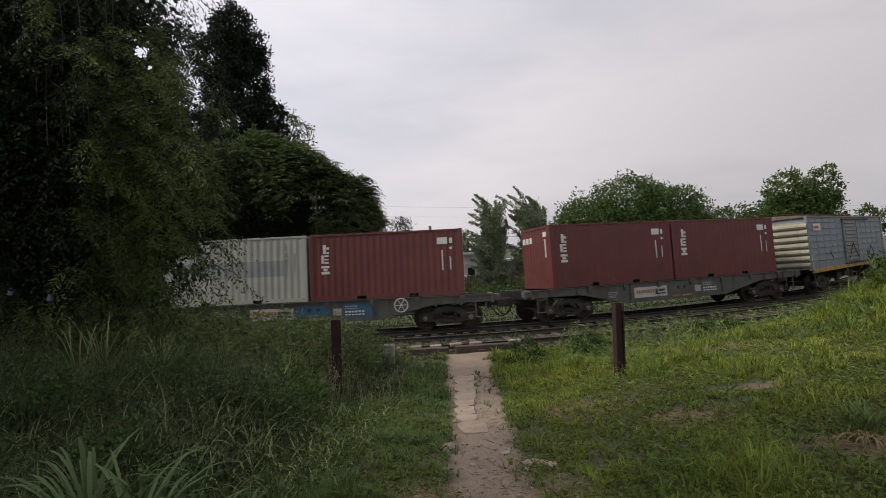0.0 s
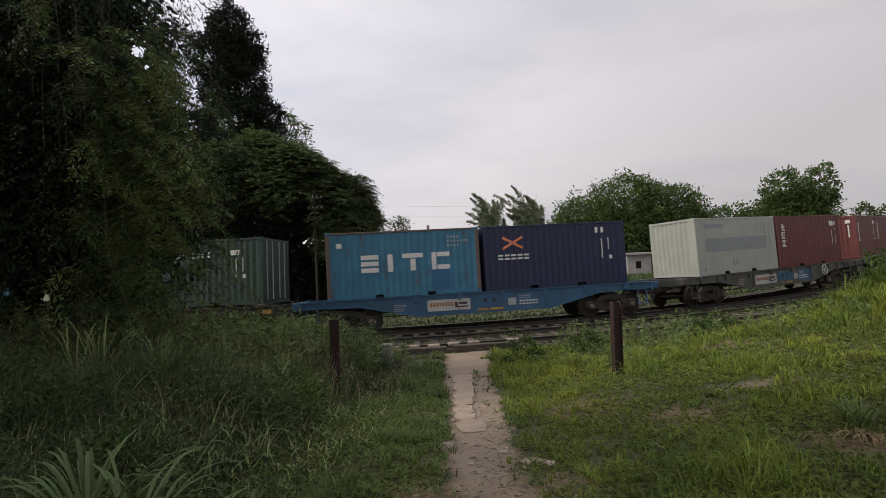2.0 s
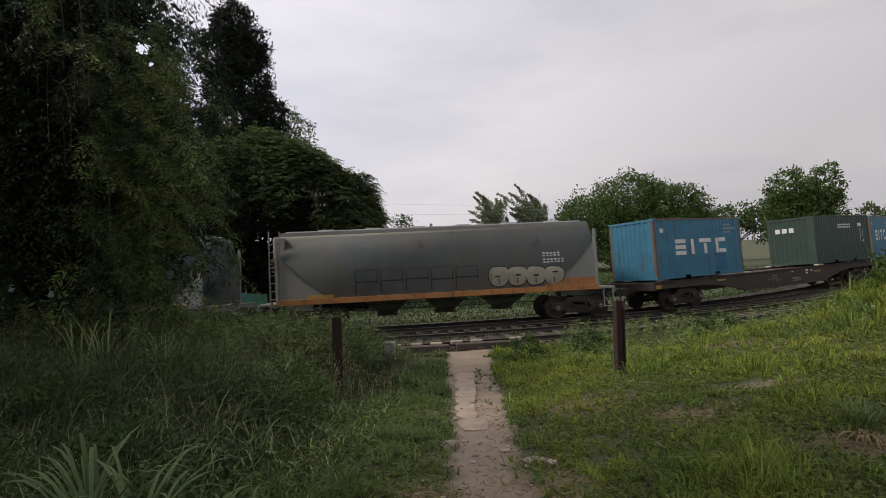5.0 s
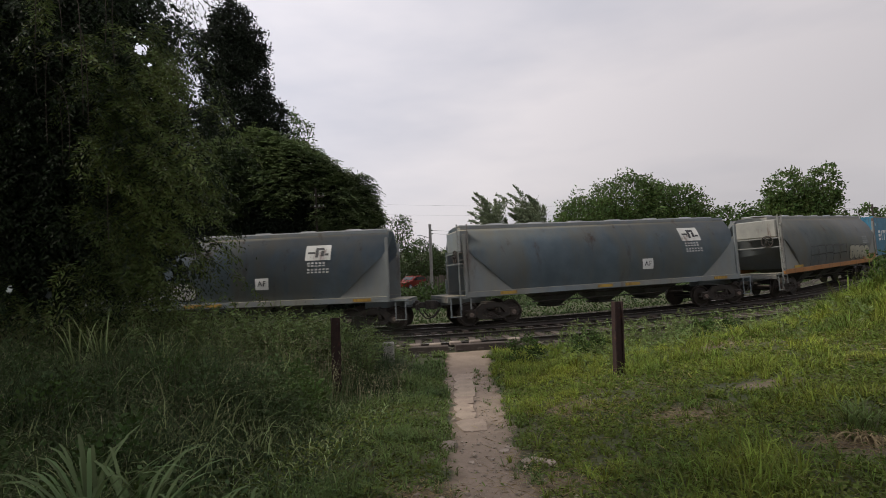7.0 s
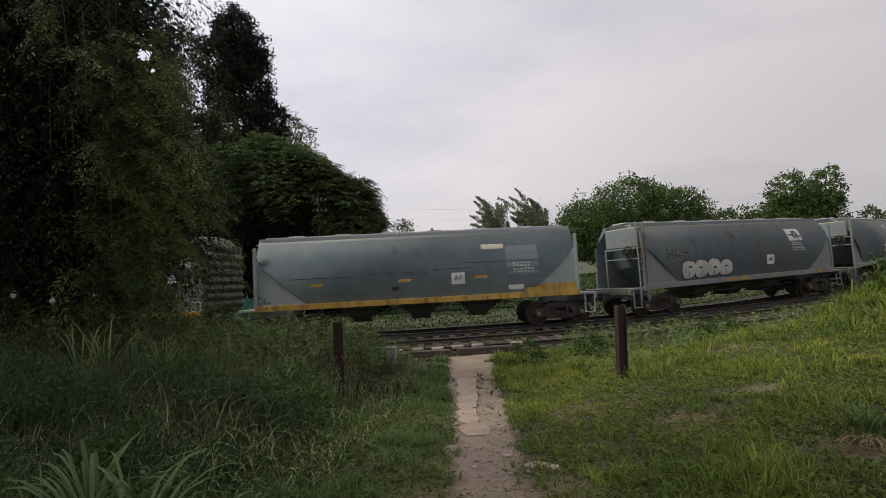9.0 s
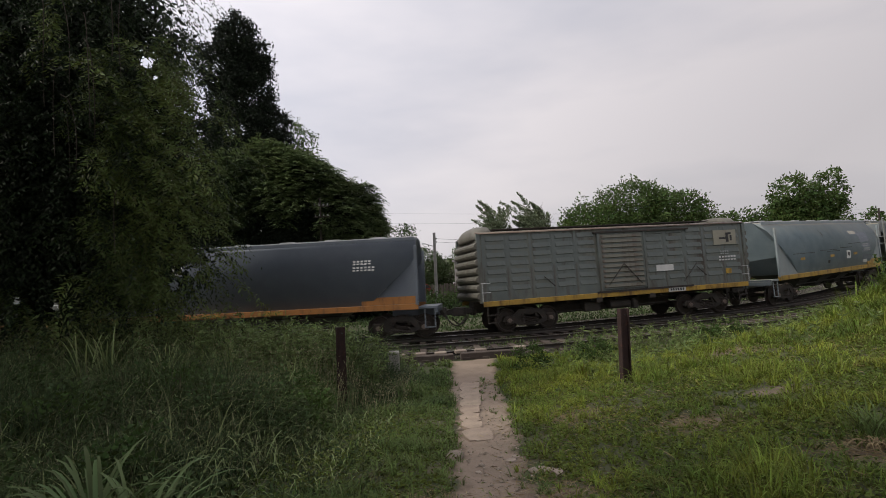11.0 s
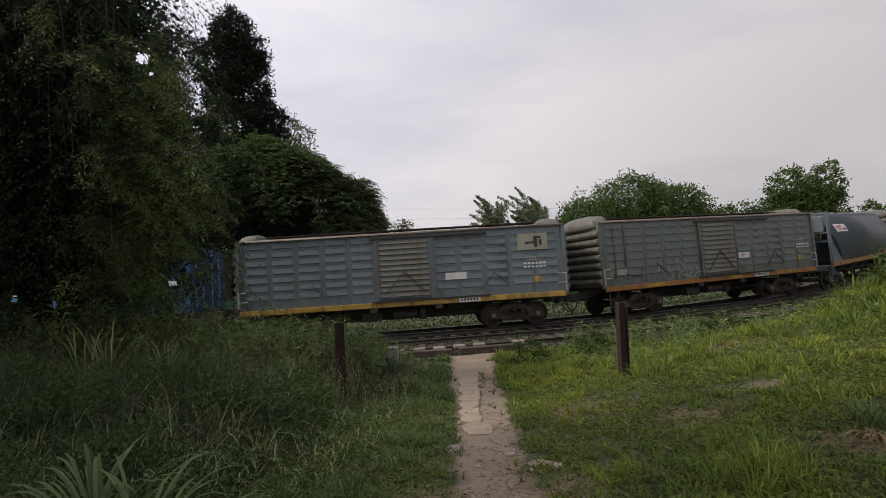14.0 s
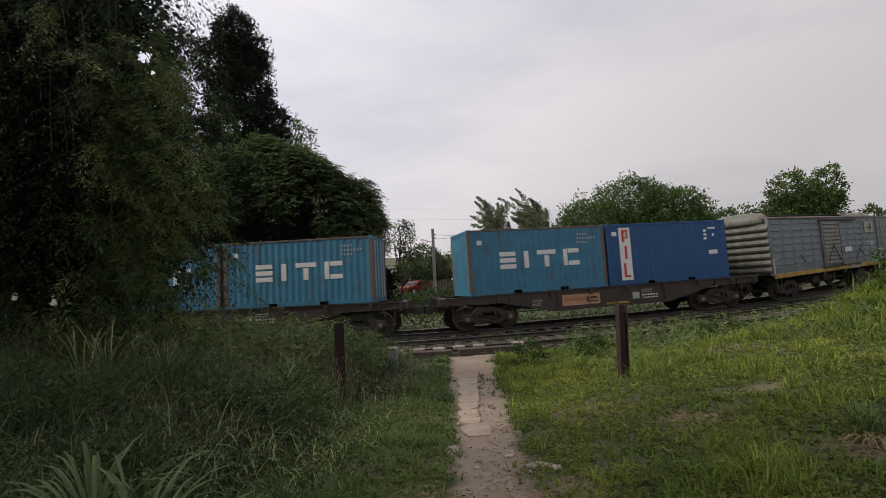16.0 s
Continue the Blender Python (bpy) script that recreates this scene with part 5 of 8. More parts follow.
def build_train():
    # the wagons in order, by the place of their middle at the start
    g = 24.40
    r, Y = boxcar(g, 6.3, "blue-grey ribbed steel boxcar with cream ends and yellow sill", "yellow_band", "boxcar_pale", "dull_cream", caps=False)
    bars("sign_plate", r, [(-5.6, -4.6, 3.2, 3.55)], -Y - 0.014, "white_mark")
    bars("sign_mark", r, [(-5.5, -4.9, 3.3, 3.45)], -Y - 0.03, "red_mark")
    u, b = 10.10, 5.42
    flat_wagon(u, 7.16, b, "wagon_grey", "grey container flat wagon with a white sign plate", wheel=False)
    container_red(u, b, 3.10)
    container_red(u, b, -3.05)
    u = -5.35
    f = flat_wagon(u, 7.16, b, "wagon_grey", "grey-green container flat wagon with a spoked handwheel")
    bars("paint_patch", f, [(-0.45, 0.85, 0.70, 1.16), (1.35, 2.55, 0.66, 1.2)], -1.3505, "wagon_blue", "faded blue paint patch", 0.002)
    container_red(u, b, 3.09)
    container_white(u, b, -3.09)
    u = -21.04
    flat_wagon(u, 7.16, b, "wagon_blue", "faded blue container flat wagon with a white sign plate", wheel=False)
    container_navy(u, b, 3.15)
    container_blue(u, b, -3.10)
    u = -38.68
    long_flat(u)
    container_green(u, 7.55, 6.28)
    container_blue(u, 7.55, -6.33)
    u = -56.5
    h = hopper_wagon(u, 6.15, "hopper_tan", "weathered grey hopper wagon with spray-painted shapes along its side", "orange_band", hood="hood_pale")
    scrawl(h, 1.7, 1.42, 3.0, 0.80, 4, "dull_cream", "black_mark", 2)
    scrawl(h, -3.5, 1.45, 4.9, 0.95, 5, "", "black_mark", 3)
    hopper_numbers(h, 4.3, 2.9, False)
    for x in (-4.9, 5.0):
        plate("yellow_mark", h, x - 0.5, x + 0.5, 1.38, 1.50, -1.432, "yellow_band")
    u = -72.0
    h = hopper_wagon(u, 6.25, "hopper_grey", "grey covered hopper wagon with a white logo plate")
    hopper_plate_af(h, 1.5, 2.05)
    hopper_numbers(h, 3.9, 3.05)
    for x in (-4.9, -0.6, 0.7, 5.2):
        plate("yellow_mark", h, x - 0.35, x + 0.35, 1.19, 1.31, -1.492, "yellow_band")
    u = -87.4
    h = hopper_wagon(u, 6.25, "hopper_grey", "grey hopper wagon with pale spray-painted balloon shapes")
    hopper_plate_af(h, 1.3, 2.02)
    hopper_numbers(h, 3.5, 2.95)
    scrawl(h, -4.5, 1.42, 3.1, 0.80, 4, "faded_white", "black_mark", 5)
    bars_specs = ((-5.3, -5.25, 2.3, 2.8), (-5.0, -4.95, 2.3, 2.75), (-5.25, -5.0, 2.5, 2.56), (-4.8, -4.75, 2.4, 2.8), (-4.75, -4.5, 2.42, 2.48), (-4.4, -4.0, 2.55, 2.6))
    for a, c, d, e in bars_specs:
        on_hull("spray_line", h, a, c, d, e, "black_mark")
    for x in (-1.5, -0.7, 5.2):
        plate("yellow_mark", h, x - 0.35, x + 0.35, 1.19, 1.31, -1.492, "yellow_band")
    u = -102.9
    h = hopper_wagon(u, 6.35, "hopper_pale", "pale blue-grey hopper wagon with a yellow band along its sill", "yellow_band", gear=False)
    hopper_plate_af(h, 1.5, 2.05)
    hopper_numbers(h, 4.1, 2.75, False)
    on_hull("sign_plate", h, 2.5, 3.4, 3.15, 3.35, "boxcar_cream", "small cream sign plate")
    on_hull("repair_patch", h, 3.45, 4.75, 1.62, 3.25, "hopper_slate", "darker repainted patch", lift=0.004)
    for a, c, d in ((-2.0, 0.1, 2.36), (-5.0, -2.6, 2.30), (0.5, 2.1, 2.42), (1.7, 3.4, 2.62), (-1.2, 0.4, 2.28)):
        on_hull("scratch", h, a, c, d, d + 0.028, "black_mark")
    on_hull("small_plate", h, 3.5, 4.1, 1.50, 1.68, "white_mark")
    on_hull("dark_plate", h, -1.1, -0.85, 1.70, 1.84, "black_mark")
    for x in (-4.0, -0.6, 2.4):
        on_hull("yellow_mark", h, x - 0.25, x + 0.25, 2.0, 2.12, "yellow_band")
    u = -117.4
    r, Y = boxcar(u, 6.25, "grey ribbed steel boxcar with a cream logo plate and rusty seams")
    boxcar_marks(r, Y, 5.35, True, 2.0)
    u = -131.95
    h = hopper_wagon(u, 6.3, "hopper_slate", "smooth slate-blue hopper wagon with an orange sill band", "orange_band", hood="hopper_slate")
    on_hull("sign_plate", h, -5.15, -3.1, 2.92, 3.34, "white_mark", "white sign plate with red and dark bars")
    for a, c, d, e in ((-4.85, -4.0, 3.14, 3.26), (-4.8, -4.1, 3.02, 3.08)):
        on_hull("sign_mark", h, a, c, d, e, "red_mark", lift=0.014)
    on_hull("sign_mark", h, -3.85, -3.25, 3.0, 3.10, "black_mark", lift=0.014)
    hopper_numbers(h, 4.2, 3.3, False)
    for x in (-2.0, 0.5):
        plate("yellow_mark", h, x - 0.5, x + 0.5, 1.19, 1.31, -1.492, "yellow_band")
    u = -146.5
    r, Y = boxcar(u, 6.35, "grey-green ribbed steel boxcar with a sliding door and worn roof", "orange_band")
    boxcar_marks(r, Y, 5.6, False, 1.45)
    spray_lines(r, -Y - 0.02, -3.4, 1.36, 3.0, 1.0, 11, "white_mark", 8)
    spray_lines(r, -Y - 0.02, -5.9, 1.40, 2.6, 0.8, 7, "black_mark", 9)
    spray_lines(r, -Y - 0.02, 2.0, 1.45, 2.4, 0.5, 8, "black_mark", 12, 0.016)
    pieces("rust_patch", [(-5.75, -5.70, -Y - 0.02, -Y - 0.012, 1.6, 3.7), (-5.2, -5.14, -Y - 0.02, -Y - 0.012, 2.0, 3.7)], "post_brown", r)
    plate("yellow_mark", r, -5.7, -5.2, 1.72, 1.95, -Y - 0.012, "dull_cream")
    writing("AF", 0.24, Matrix.Translation((1.45, -Y - 0.03, 2.13)) @ FACE, r, "red_mark")
    u = -160.4
    r, Y = boxcar(u, 6.35, "blue-grey ribbed steel boxcar with a pale logo plate", "yellow_band", "boxcar_blue", "boxcar_end")
    boxcar_marks(r, Y, 5.25, True, 2.0)
    u = -174.79
    flat_wagon(u, 7.16, b, "rust_brown", "rusty brown container flat wagon with an orange sign plate", wheel=False, sign_key="dull_peach")
    container_royal(u, b, 3.05)
    container_blue(u, b, -3.10, False, "faded sky-blue steel shipping container with bold white shapes")
    u = -190.4
    flat_wagon(u, 7.16, b, "rust_brown", "rusty brown container flat wagon coupled at the rear", wheel=False, sign_key="dull_peach")
    container_blue(u, b, 3.10, False, "scuffed sky-blue steel shipping container with drip stains")
    container_blue(u, b, -3.10, False, "scuffed sky-blue steel shipping container with drip stains")


build_train()


# ---- plants ----
def leaf_quads(p, axis_dir, length, width, rng, lift=None):
    """Rhombic leaves at p along axis_dir (n, 3); returns verts and quads."""
    n = len(p)
    a = axis_dir / np.linalg.norm(axis_dir, axis=1, keepdims=True)
    side = np.cross(a, rng.normal(size=(n, 3)) if lift is None else lift)
    side /= np.linalg.norm(side, axis=1, keepdims=True) + 1e-9
    length, width = np.broadcast_to(length, n)[:, None], np.broadcast_to(width, n)[:, None]
    v = np.stack([p, p + a * length * 0.45 + side * width / 2, p + a * length, p + a * length * 0.45 - side * width / 2], 1)
    f = np.arange(n * 4).reshape(n, 4)
    return v.reshape(-1, 3), f


def crown_points(lobes, n, rng, shell=0.55, lumpy=1.0):
    """Points in and on a set of lumpy ellipsoids (x, y, z, rx, ry, rz)."""
    lobes = np.array(lobes, float)
    wgt = lobes[:, 3] * lobes[:, 5]
    k = rng.choice(len(lobes), n, p=wgt / wgt.sum())
    d = rng.normal(size=(n, 3))
    d /= np.linalg.norm(d, axis=1, keepdims=True)
    lump = 1 + lumpy * 0.16 * np.sin(d[:, 0] * 5 + k * 2.1) * np.sin(d[:, 1] * 6 + k) + lumpy * 0.12 * np.sin(d[:, 2] * 9 + d[:, 0] * 7 + k)
    r = np.where(rng.random(n) < shell, rng.uniform(0.86, 1.05, n), rng.uniform(0.2, 1.0, n) ** 0.6) * lump
    return lobes[k, :3] + d * r[:, None] * lobes[k, 3:], d


def leafy(name, lobes, clumps, per, clump_r, leaf, rng, droop=0.3, shell=0.55, zmin=None, lumpy=1.0):
    c, out = crown_points(lobes, clumps, rng, shell, lumpy)
    p = np.repeat(c, per, 0) + np.clip(rng.normal(size=(clumps * per, 3)), -1.6, 1.6) * clump_r * np.array([1, 1, 0.7])
    a = np.repeat(out, per, 0) * 0.7 + rng.normal(size=p.shape) * 0.8
    a[:, 2] -= droop
    if zmin is not None:
        keep = p[:, 2] > zmin
        p, a = p[keep], a[keep]
    v, f = leaf_quads(p, a, leaf * rng.uniform(0.6, 1.25, len(p)), leaf * 0.55 * rng.uniform(0.7, 1.2, len(p)), rng)
    return mesh_np(name, v, f)


def trunk_mesh(base, top, r0, limbs, rng):
    """A tapered, slightly crooked trunk with limbs, given as end points."""
    bm = bmesh.new()

    def limb(a, b, ra, rb, n):
        a, b = Vector(a), Vector(b)
        prev = a
        for i in range(1, n + 1):
            q = a.lerp(b, i / n)
            if i < n:
                q = q + Vector((rng.normal(), rng.normal(), 0)) * (b - a).length * 0.025
            rod(bm, prev, q, ra + (rb - ra) * (i - 1) / n, ra + (rb - ra) * i / n, 7)
            prev = q
    limb(base, top, r0, r0 * 0.45, 6)
    for t, end in limbs:
        limb(Vector(base).lerp(Vector(top), t), end, r0 * 0.5 * (1.1 - t * 0.5), r0 * 0.08, 4)
    return bm


def tree(name, label, base, top, r0, lobes, clumps, per, clump_r, leaf, leaf_key, seed, droop=0.3, shell=0.55, zmin=None, group="", limbs_each=3, lumpy=1.0):
    rng = np.random.default_rng(seed)
    root = empty(name, label, "tree", group)
    limbs = [(rng.uniform(0.35, 0.85), Vector(l[:3]) + Vector((rng.uniform(-0.5, 0.5) * l[3], rng.uniform(-0.4, 0.4) * l[4], rng.uniform(0, 0.5) * l[5]))) for l in lobes for _ in range(limbs_each)]
    part("trunk", trunk_mesh(base, top, r0, limbs, rng), "bark", root)
    part("crown", leafy("crown", lobes, clumps, per, clump_r, leaf, rng, droop, shell, zmin, lumpy), leaf_key, root)
    return root


def fronds(name, lobes, n, rng):
    """Feathery compound leaves lying in drooping shelves over a crown's outside."""
    p, out = crown_points(lobes, n * 10, rng, 1.0, 0.7)
    shelf = np.sin(p[:, 2] * 5.4 + 2.6 * np.sin(p[:, 0] * 1.5 + 0.7 * p[:, 1]) + 1.9 * np.sin(p[:, 1] * 1.9 - p[:, 0] * 1.1) + rng.normal(size=len(p)) * 0.6)
    low = np.where(p[:, 0] < -8.6, 6.35 + 0.6 * np.sin(p[:, 0] * 1.9), 3.4)
    keep = (shelf > -0.7) & (p[:, 2] > low) & (out[:, 1] < 0.45)
    for x, y, z, rx, ry, rz in lobes:
        keep &= (((p - np.array([x, y, z])) / np.array([rx, ry, rz])) ** 2).sum(1) > 0.62
    p, out = p[keep][:n], out[keep][:n]
    n, k = len(p), 11
    d = out * np.array([1, 1, 0.25]) + rng.normal(size=(n, 3)) * np.array([0.45, 0.45, 0.12]) + np.array([0, 0, 0.1])
    d /= np.linalg.norm(d, axis=1, keepdims=True)
    t = np.linspace(0.05, 1, k)[None, :, None]
    ln = rng.uniform(0.5, 1.0, n)[:, None, None]
    c = p[:, None] + d[:, None] * t * ln + np.array([0, 0, -0.38]) * t ** 2 * ln
    side = np.cross(d, np.array([0, 0, 1.0]))
    side /= np.linalg.norm(side, axis=1, keepdims=True) + 1e-6
    verts = []
    for sgn in (-1.0, 1.0):
        a = d[:, None] * 0.5 + sgn * side[:, None] + np.array([0, 0, -0.30]) + rng.normal(size=c.shape) * 0.15
        up = np.broadcast_to(np.array([0, 0, 1.0]), c.shape) + rng.normal(size=c.shape) * 0.25
        v, _ = leaf_quads(c.reshape(-1, 3), a.reshape(-1, 3), 0.24 * rng.uniform(0.7, 1.2, n * k), 0.075, rng, up.reshape(-1, 3))
        verts.append(v)
    v = np.concatenate(verts)
    return mesh_np(name, v, np.arange(len(v)).reshape(-1, 4))


def build_far_trees():
    rng = np.random.default_rng(11)
    # tall dark conifer beside the line
    lobes = [(-17.3, 43, 22.6, 1.5, 1.6, 2.0), (-17.9, 43, 20.2, 2.6, 2.2, 2.2), (-15.7, 43, 20.8, 1.2, 1.6, 1.5), (-16.5, 43, 18.2, 1.8, 2.4, 2.2), (-18.6, 43, 17.2, 1.0, 1.8, 1.6), (-15.0, 43, 14.9, 1.6, 2.0, 1.9), (-17.3, 43, 14.6, 2.6, 2.4, 2.2), (-20.5, 43, 13.2, 2.4, 2.2, 2.4), (-15.2, 43, 12.4, 2.6, 2.3, 1.8)]
    tree("tall_cypress_tree", "tall dark cypress with a ragged crown behind the tracks", (-17.6, 43, -1.2), (-17.4, 43, 23.0), 0.42, lobes, 3000, 24, 0.28, 0.24, "leaf_cypress_shade", 21, 0.1, 0.8, limbs_each=1)
    # spreading dome of a broad tree: inside coloured near-black as shade, fronds as lit
    lobes = [(-11.3, 37, 7.3, 4.2, 3.7, 4.0), (-14.6, 37, 8.0, 3.2, 3.6, 3.2), (-8.2, 37, 6.0, 3.2, 3.2, 3.0), (-6.7, 36.5, 4.7, 1.8, 2.4, 2.7), (-16.8, 37, 6.2, 2.8, 3.0, 3.0), (-13.4, 37, 9.2, 3.2, 3.0, 2.5)]
    root = tree("broad_tree", "broad dome-shaped tree with feathery layered foliage and a shade-coloured dark inside", (-11.0, 38, -1.2), (-11.2, 38, 8.2), 0.38, lobes, 5600, 20, 0.34, 0.22, "leaf_cypress_shade", 22, 0.5, 0.15, lumpy=0.45, zmin=4.6)
    part("leaf_fronds", fronds("leaf_fronds", lobes, 8200, np.random.default_rng(222)), "leaf_frond_lit", root, "feathery fronds in drooping layers")
    # shrubs added as a near-black backing for the shade below the dome
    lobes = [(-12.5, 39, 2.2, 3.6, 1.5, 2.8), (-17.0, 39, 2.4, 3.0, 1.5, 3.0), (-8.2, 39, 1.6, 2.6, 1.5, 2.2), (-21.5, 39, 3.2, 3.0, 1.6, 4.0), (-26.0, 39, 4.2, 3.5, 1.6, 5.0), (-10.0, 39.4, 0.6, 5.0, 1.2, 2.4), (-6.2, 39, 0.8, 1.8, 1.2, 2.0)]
    tree("shade_thicket", "dense shrubs added under the broad tree, near-black as its shade", (-13.0, 39.3, -1.2), (-13.0, 39.3, 3.0), 0.2, lobes, 4200, 18, 0.4, 0.36, "leaf_cypress_shade", 23, 0.3, 0.5)
    lobes = [(-14.9, 52, 16.3, 0.8, 0.8, 1.7), (-13.8, 52, 15.4, 0.8, 0.8, 1.3)]
    tree("poplar_tree", "slim light-green tree rising behind the broad tree", (-14.8, 52, -1.2), (-15.0, 52, 15.6), 0.16, lobes, 70, 14, 0.26, 0.28, "leaf_mid", 24)
    lobes = [(-4.2, 43, 4.8, 1.0, 1.0, 1.3), (-3.4, 43, 5.2, 0.8, 0.8, 0.9), (-3.0, 43, 3.6, 0.9, 0.8, 1.0)]
    tree("sparse_tree", "small sparse tree with lacy twigs", (-4.2, 43, -1.2), (-3.9, 43, 5.4), 0.1, lobes, 170, 9, 0.18, 0.20, "leaf_dome", 25)
    lobes = [(-2.85, 63, 1.6, 2.8, 2.3, 2.7), (-4.5, 63, 0.6, 2.0, 1.9, 2.0), (-1.2, 63, 0.4, 1.9, 1.8, 2.1)]
    tree("round_tree", "round dark-green garden tree beside the street", (-2.8, 63, -1.5), (-2.8, 63, 2.2), 0.18, lobes, 900, 16, 0.24, 0.26, "leaf_shade", 26, 0.4, 0.75)
    # two feathery trees blown by the wind
    for x, top, seed in ((4.35, 7.9, 27), (8.25, 8.5, 28)):
        rng = np.random.default_rng(seed)
        root = empty("feathery_tree", "feathery grey-green tree bent by the wind", "tree", "wind-blown trees")
        part("trunk", trunk_mesh((x, 48, -1.5), (x - 0.3, 48, top * 0.75), 0.12, [(0.4 + 0.1 * k, (x + rng.uniform(-1.4, 1.2), 48 + rng.uniform(-0.8, 0.8), top * rng.uniform(0.5, 0.95))) for k in range(6)], rng), "bark", root)
        nb, ns, k = 84, 26, 13
        z0 = rng.uniform(-0.08, 0.60, nb) * top
        z0[:14] = top * rng.uniform(0.55, 0.72, 14)
        base = np.stack([x + 0.25 + np.clip(rng.normal(size=nb), -1.6, 1.6) * 0.62 * np.clip(1.3 - z0 / top, 0.4, 1.2), 48 + rng.normal(size=nb) * 0.45, z0], -1)
        spread = rng.normal(size=nb)
        d = np.stack([spread * 0.34 + 0.12, rng.normal(size=nb) * 0.35, rng.uniform(0.75, 1.15, nb)], -1)
        ln = (rng.uniform(0.24, 0.36, nb) * top * np.where(np.arange(nb) < 14, 1.05, 0.8))[:, None, None]
        t = np.linspace(0.0, 1, ns)[None, :, None]
        stem = base[:, None] + d[:, None] * t * ln + np.array([-0.50, 0, -0.16]) * t ** 2 * ln
        along = d[:, None] + np.array([-1.0, 0, -0.32]) * t
        along = along / np.linalg.norm(along, axis=2, keepdims=True)
        wide = (0.05 + 0.44 * (1 - t) ** 0.8 * np.minimum(1, 0.35 + t * 3))
        tw = stem[:, :, None] + rng.normal(size=(nb, ns, k, 3)) * (wide * 0.55)[:, :, None] * np.array([1, 1, 0.8])
        a = along[:, :, None] + rng.normal(size=tw.shape) * 0.45 + np.array([-0.25, 0, -0.1])
        v, f = leaf_quads(tw.reshape(-1, 3), a.reshape(-1, 3), 0.26, 0.085, rng)
        part("crown", mesh_np("crown", v, f), "leaf_poplar", root)
    # big round tree and its neighbours to the right
    lobes = [(26, 71, 7.8, 5.5, 4.5, 4.6), (20.5, 71, 6.0, 4.4, 4.0, 4.0), (31.2, 71, 6.9, 4.4, 4.0, 4.2), (24, 69, 4.0, 6.0, 3.0, 4.0), (29.5, 69, 3.6, 5.0, 3.0, 3.6), (17.4, 71, 4.4, 2.4, 2.6, 3.0)]
    tree("spreading_tree", "large spreading round-crowned green tree", (25.5, 71, -2), (25.8, 71, 9), 0.5, lobes, 3200, 18, 0.5, 0.38, "leaf_mid", 31, 0.25, 0.75)
    lobes = [(35.6, 71, 7.0, 1.9, 1.8, 2.6), (34.6, 71, 4.0, 2.4, 2.0, 2.6)]
    tree("small_tree", "slender light-green tree beside the large round tree", (35.2, 71, -2), (35.4, 71, 8.5), 0.18, lobes, 240, 14, 0.35, 0.40, "leaf_mid", 32)
    lobes = [(52.5, 92, 7.0, 4.0, 3.0, 2.6), (47.0, 92, 5.0, 4.0, 3.0, 3.0), (60.0, 92, 6.2, 6.0, 3.0, 3.6)]
    tree("low_tree", "low dark-green trees on the skyline", (52.5, 92, -2), (52.5, 92, 7), 0.3, lobes, 460, 14, 0.55, 0.6, "leaf_dome", 33)
    lobes = [(51.6, 76, 10.0, 2.7, 2.5, 3.0), (50.2, 76, 7.6, 2.4, 2.4, 2.4), (54.0, 76, 7.4, 3.2, 2.6, 3.4), (56.9, 76, 10.2, 1.9, 1.9, 3.4), (57.0, 76, 7.0, 2.2, 2.2, 3.2), (52.5, 75, 4.6, 4.6, 2.6, 3.0)]
    tree("twin_crowned_tree", "tall twin-crowned green tree with ragged tips", (54, 76, -2), (53.6, 76, 11), 0.32, lobes, 1150, 15, 0.36, 0.46, "leaf_mid", 34, 0.0, 0.75)
    lobes = [(3.2, 66, 3.6, 1.9, 1.8, 1.9), (1.4, 66, 2.9, 1.3, 1.3, 1.4)]
    tree("garden_tree", "bright green tree behind the white house", (3.0, 66, -2), (3.0, 66, 4), 0.16, lobes, 260, 14, 0.28, 0.3, "leaf_mid", 35)
    lobes = [(80.0, 95, 7.2, 2.0, 2.0, 1.6), (86, 95, 6.0, 5.0, 3.0, 3.0), (72, 100, 5.2, 8.0, 3.0, 2.2)]
    tree("low_tree", "low dark-green trees on the skyline", (80, 95, -2), (80, 95, 7), 0.2, lobes, 300, 12, 0.5, 0.55, "leaf_dome", 36)
    # hedge and scrub along the far side of the line
    lobes = [(x, 44 + 3 * math.sin(x), -0.7, 2.4, 1.4, 1.0) for x in np.arange(-3, 40, 3.4)]
    v = leafy("scrub", lobes, 1300, 12, 0.3, 0.26, np.random.default_rng(37), 0.0, 0.5)
    v.materials.append(M["leaf_mid"])
    tagged(new("scrub", v), "low green scrub and weeds beyond the tracks", "scrub", kind="stuff")


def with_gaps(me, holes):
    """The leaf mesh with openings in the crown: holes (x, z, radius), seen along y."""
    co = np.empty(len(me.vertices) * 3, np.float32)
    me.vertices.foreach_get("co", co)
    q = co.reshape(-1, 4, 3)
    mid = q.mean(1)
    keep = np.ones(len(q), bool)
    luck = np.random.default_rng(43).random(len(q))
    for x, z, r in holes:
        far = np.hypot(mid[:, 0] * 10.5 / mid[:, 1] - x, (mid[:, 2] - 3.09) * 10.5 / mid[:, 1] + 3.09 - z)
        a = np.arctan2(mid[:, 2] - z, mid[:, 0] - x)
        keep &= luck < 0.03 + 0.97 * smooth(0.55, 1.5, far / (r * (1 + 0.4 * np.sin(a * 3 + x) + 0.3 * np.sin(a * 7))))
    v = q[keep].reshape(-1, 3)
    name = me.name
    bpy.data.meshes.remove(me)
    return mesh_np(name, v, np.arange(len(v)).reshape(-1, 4))


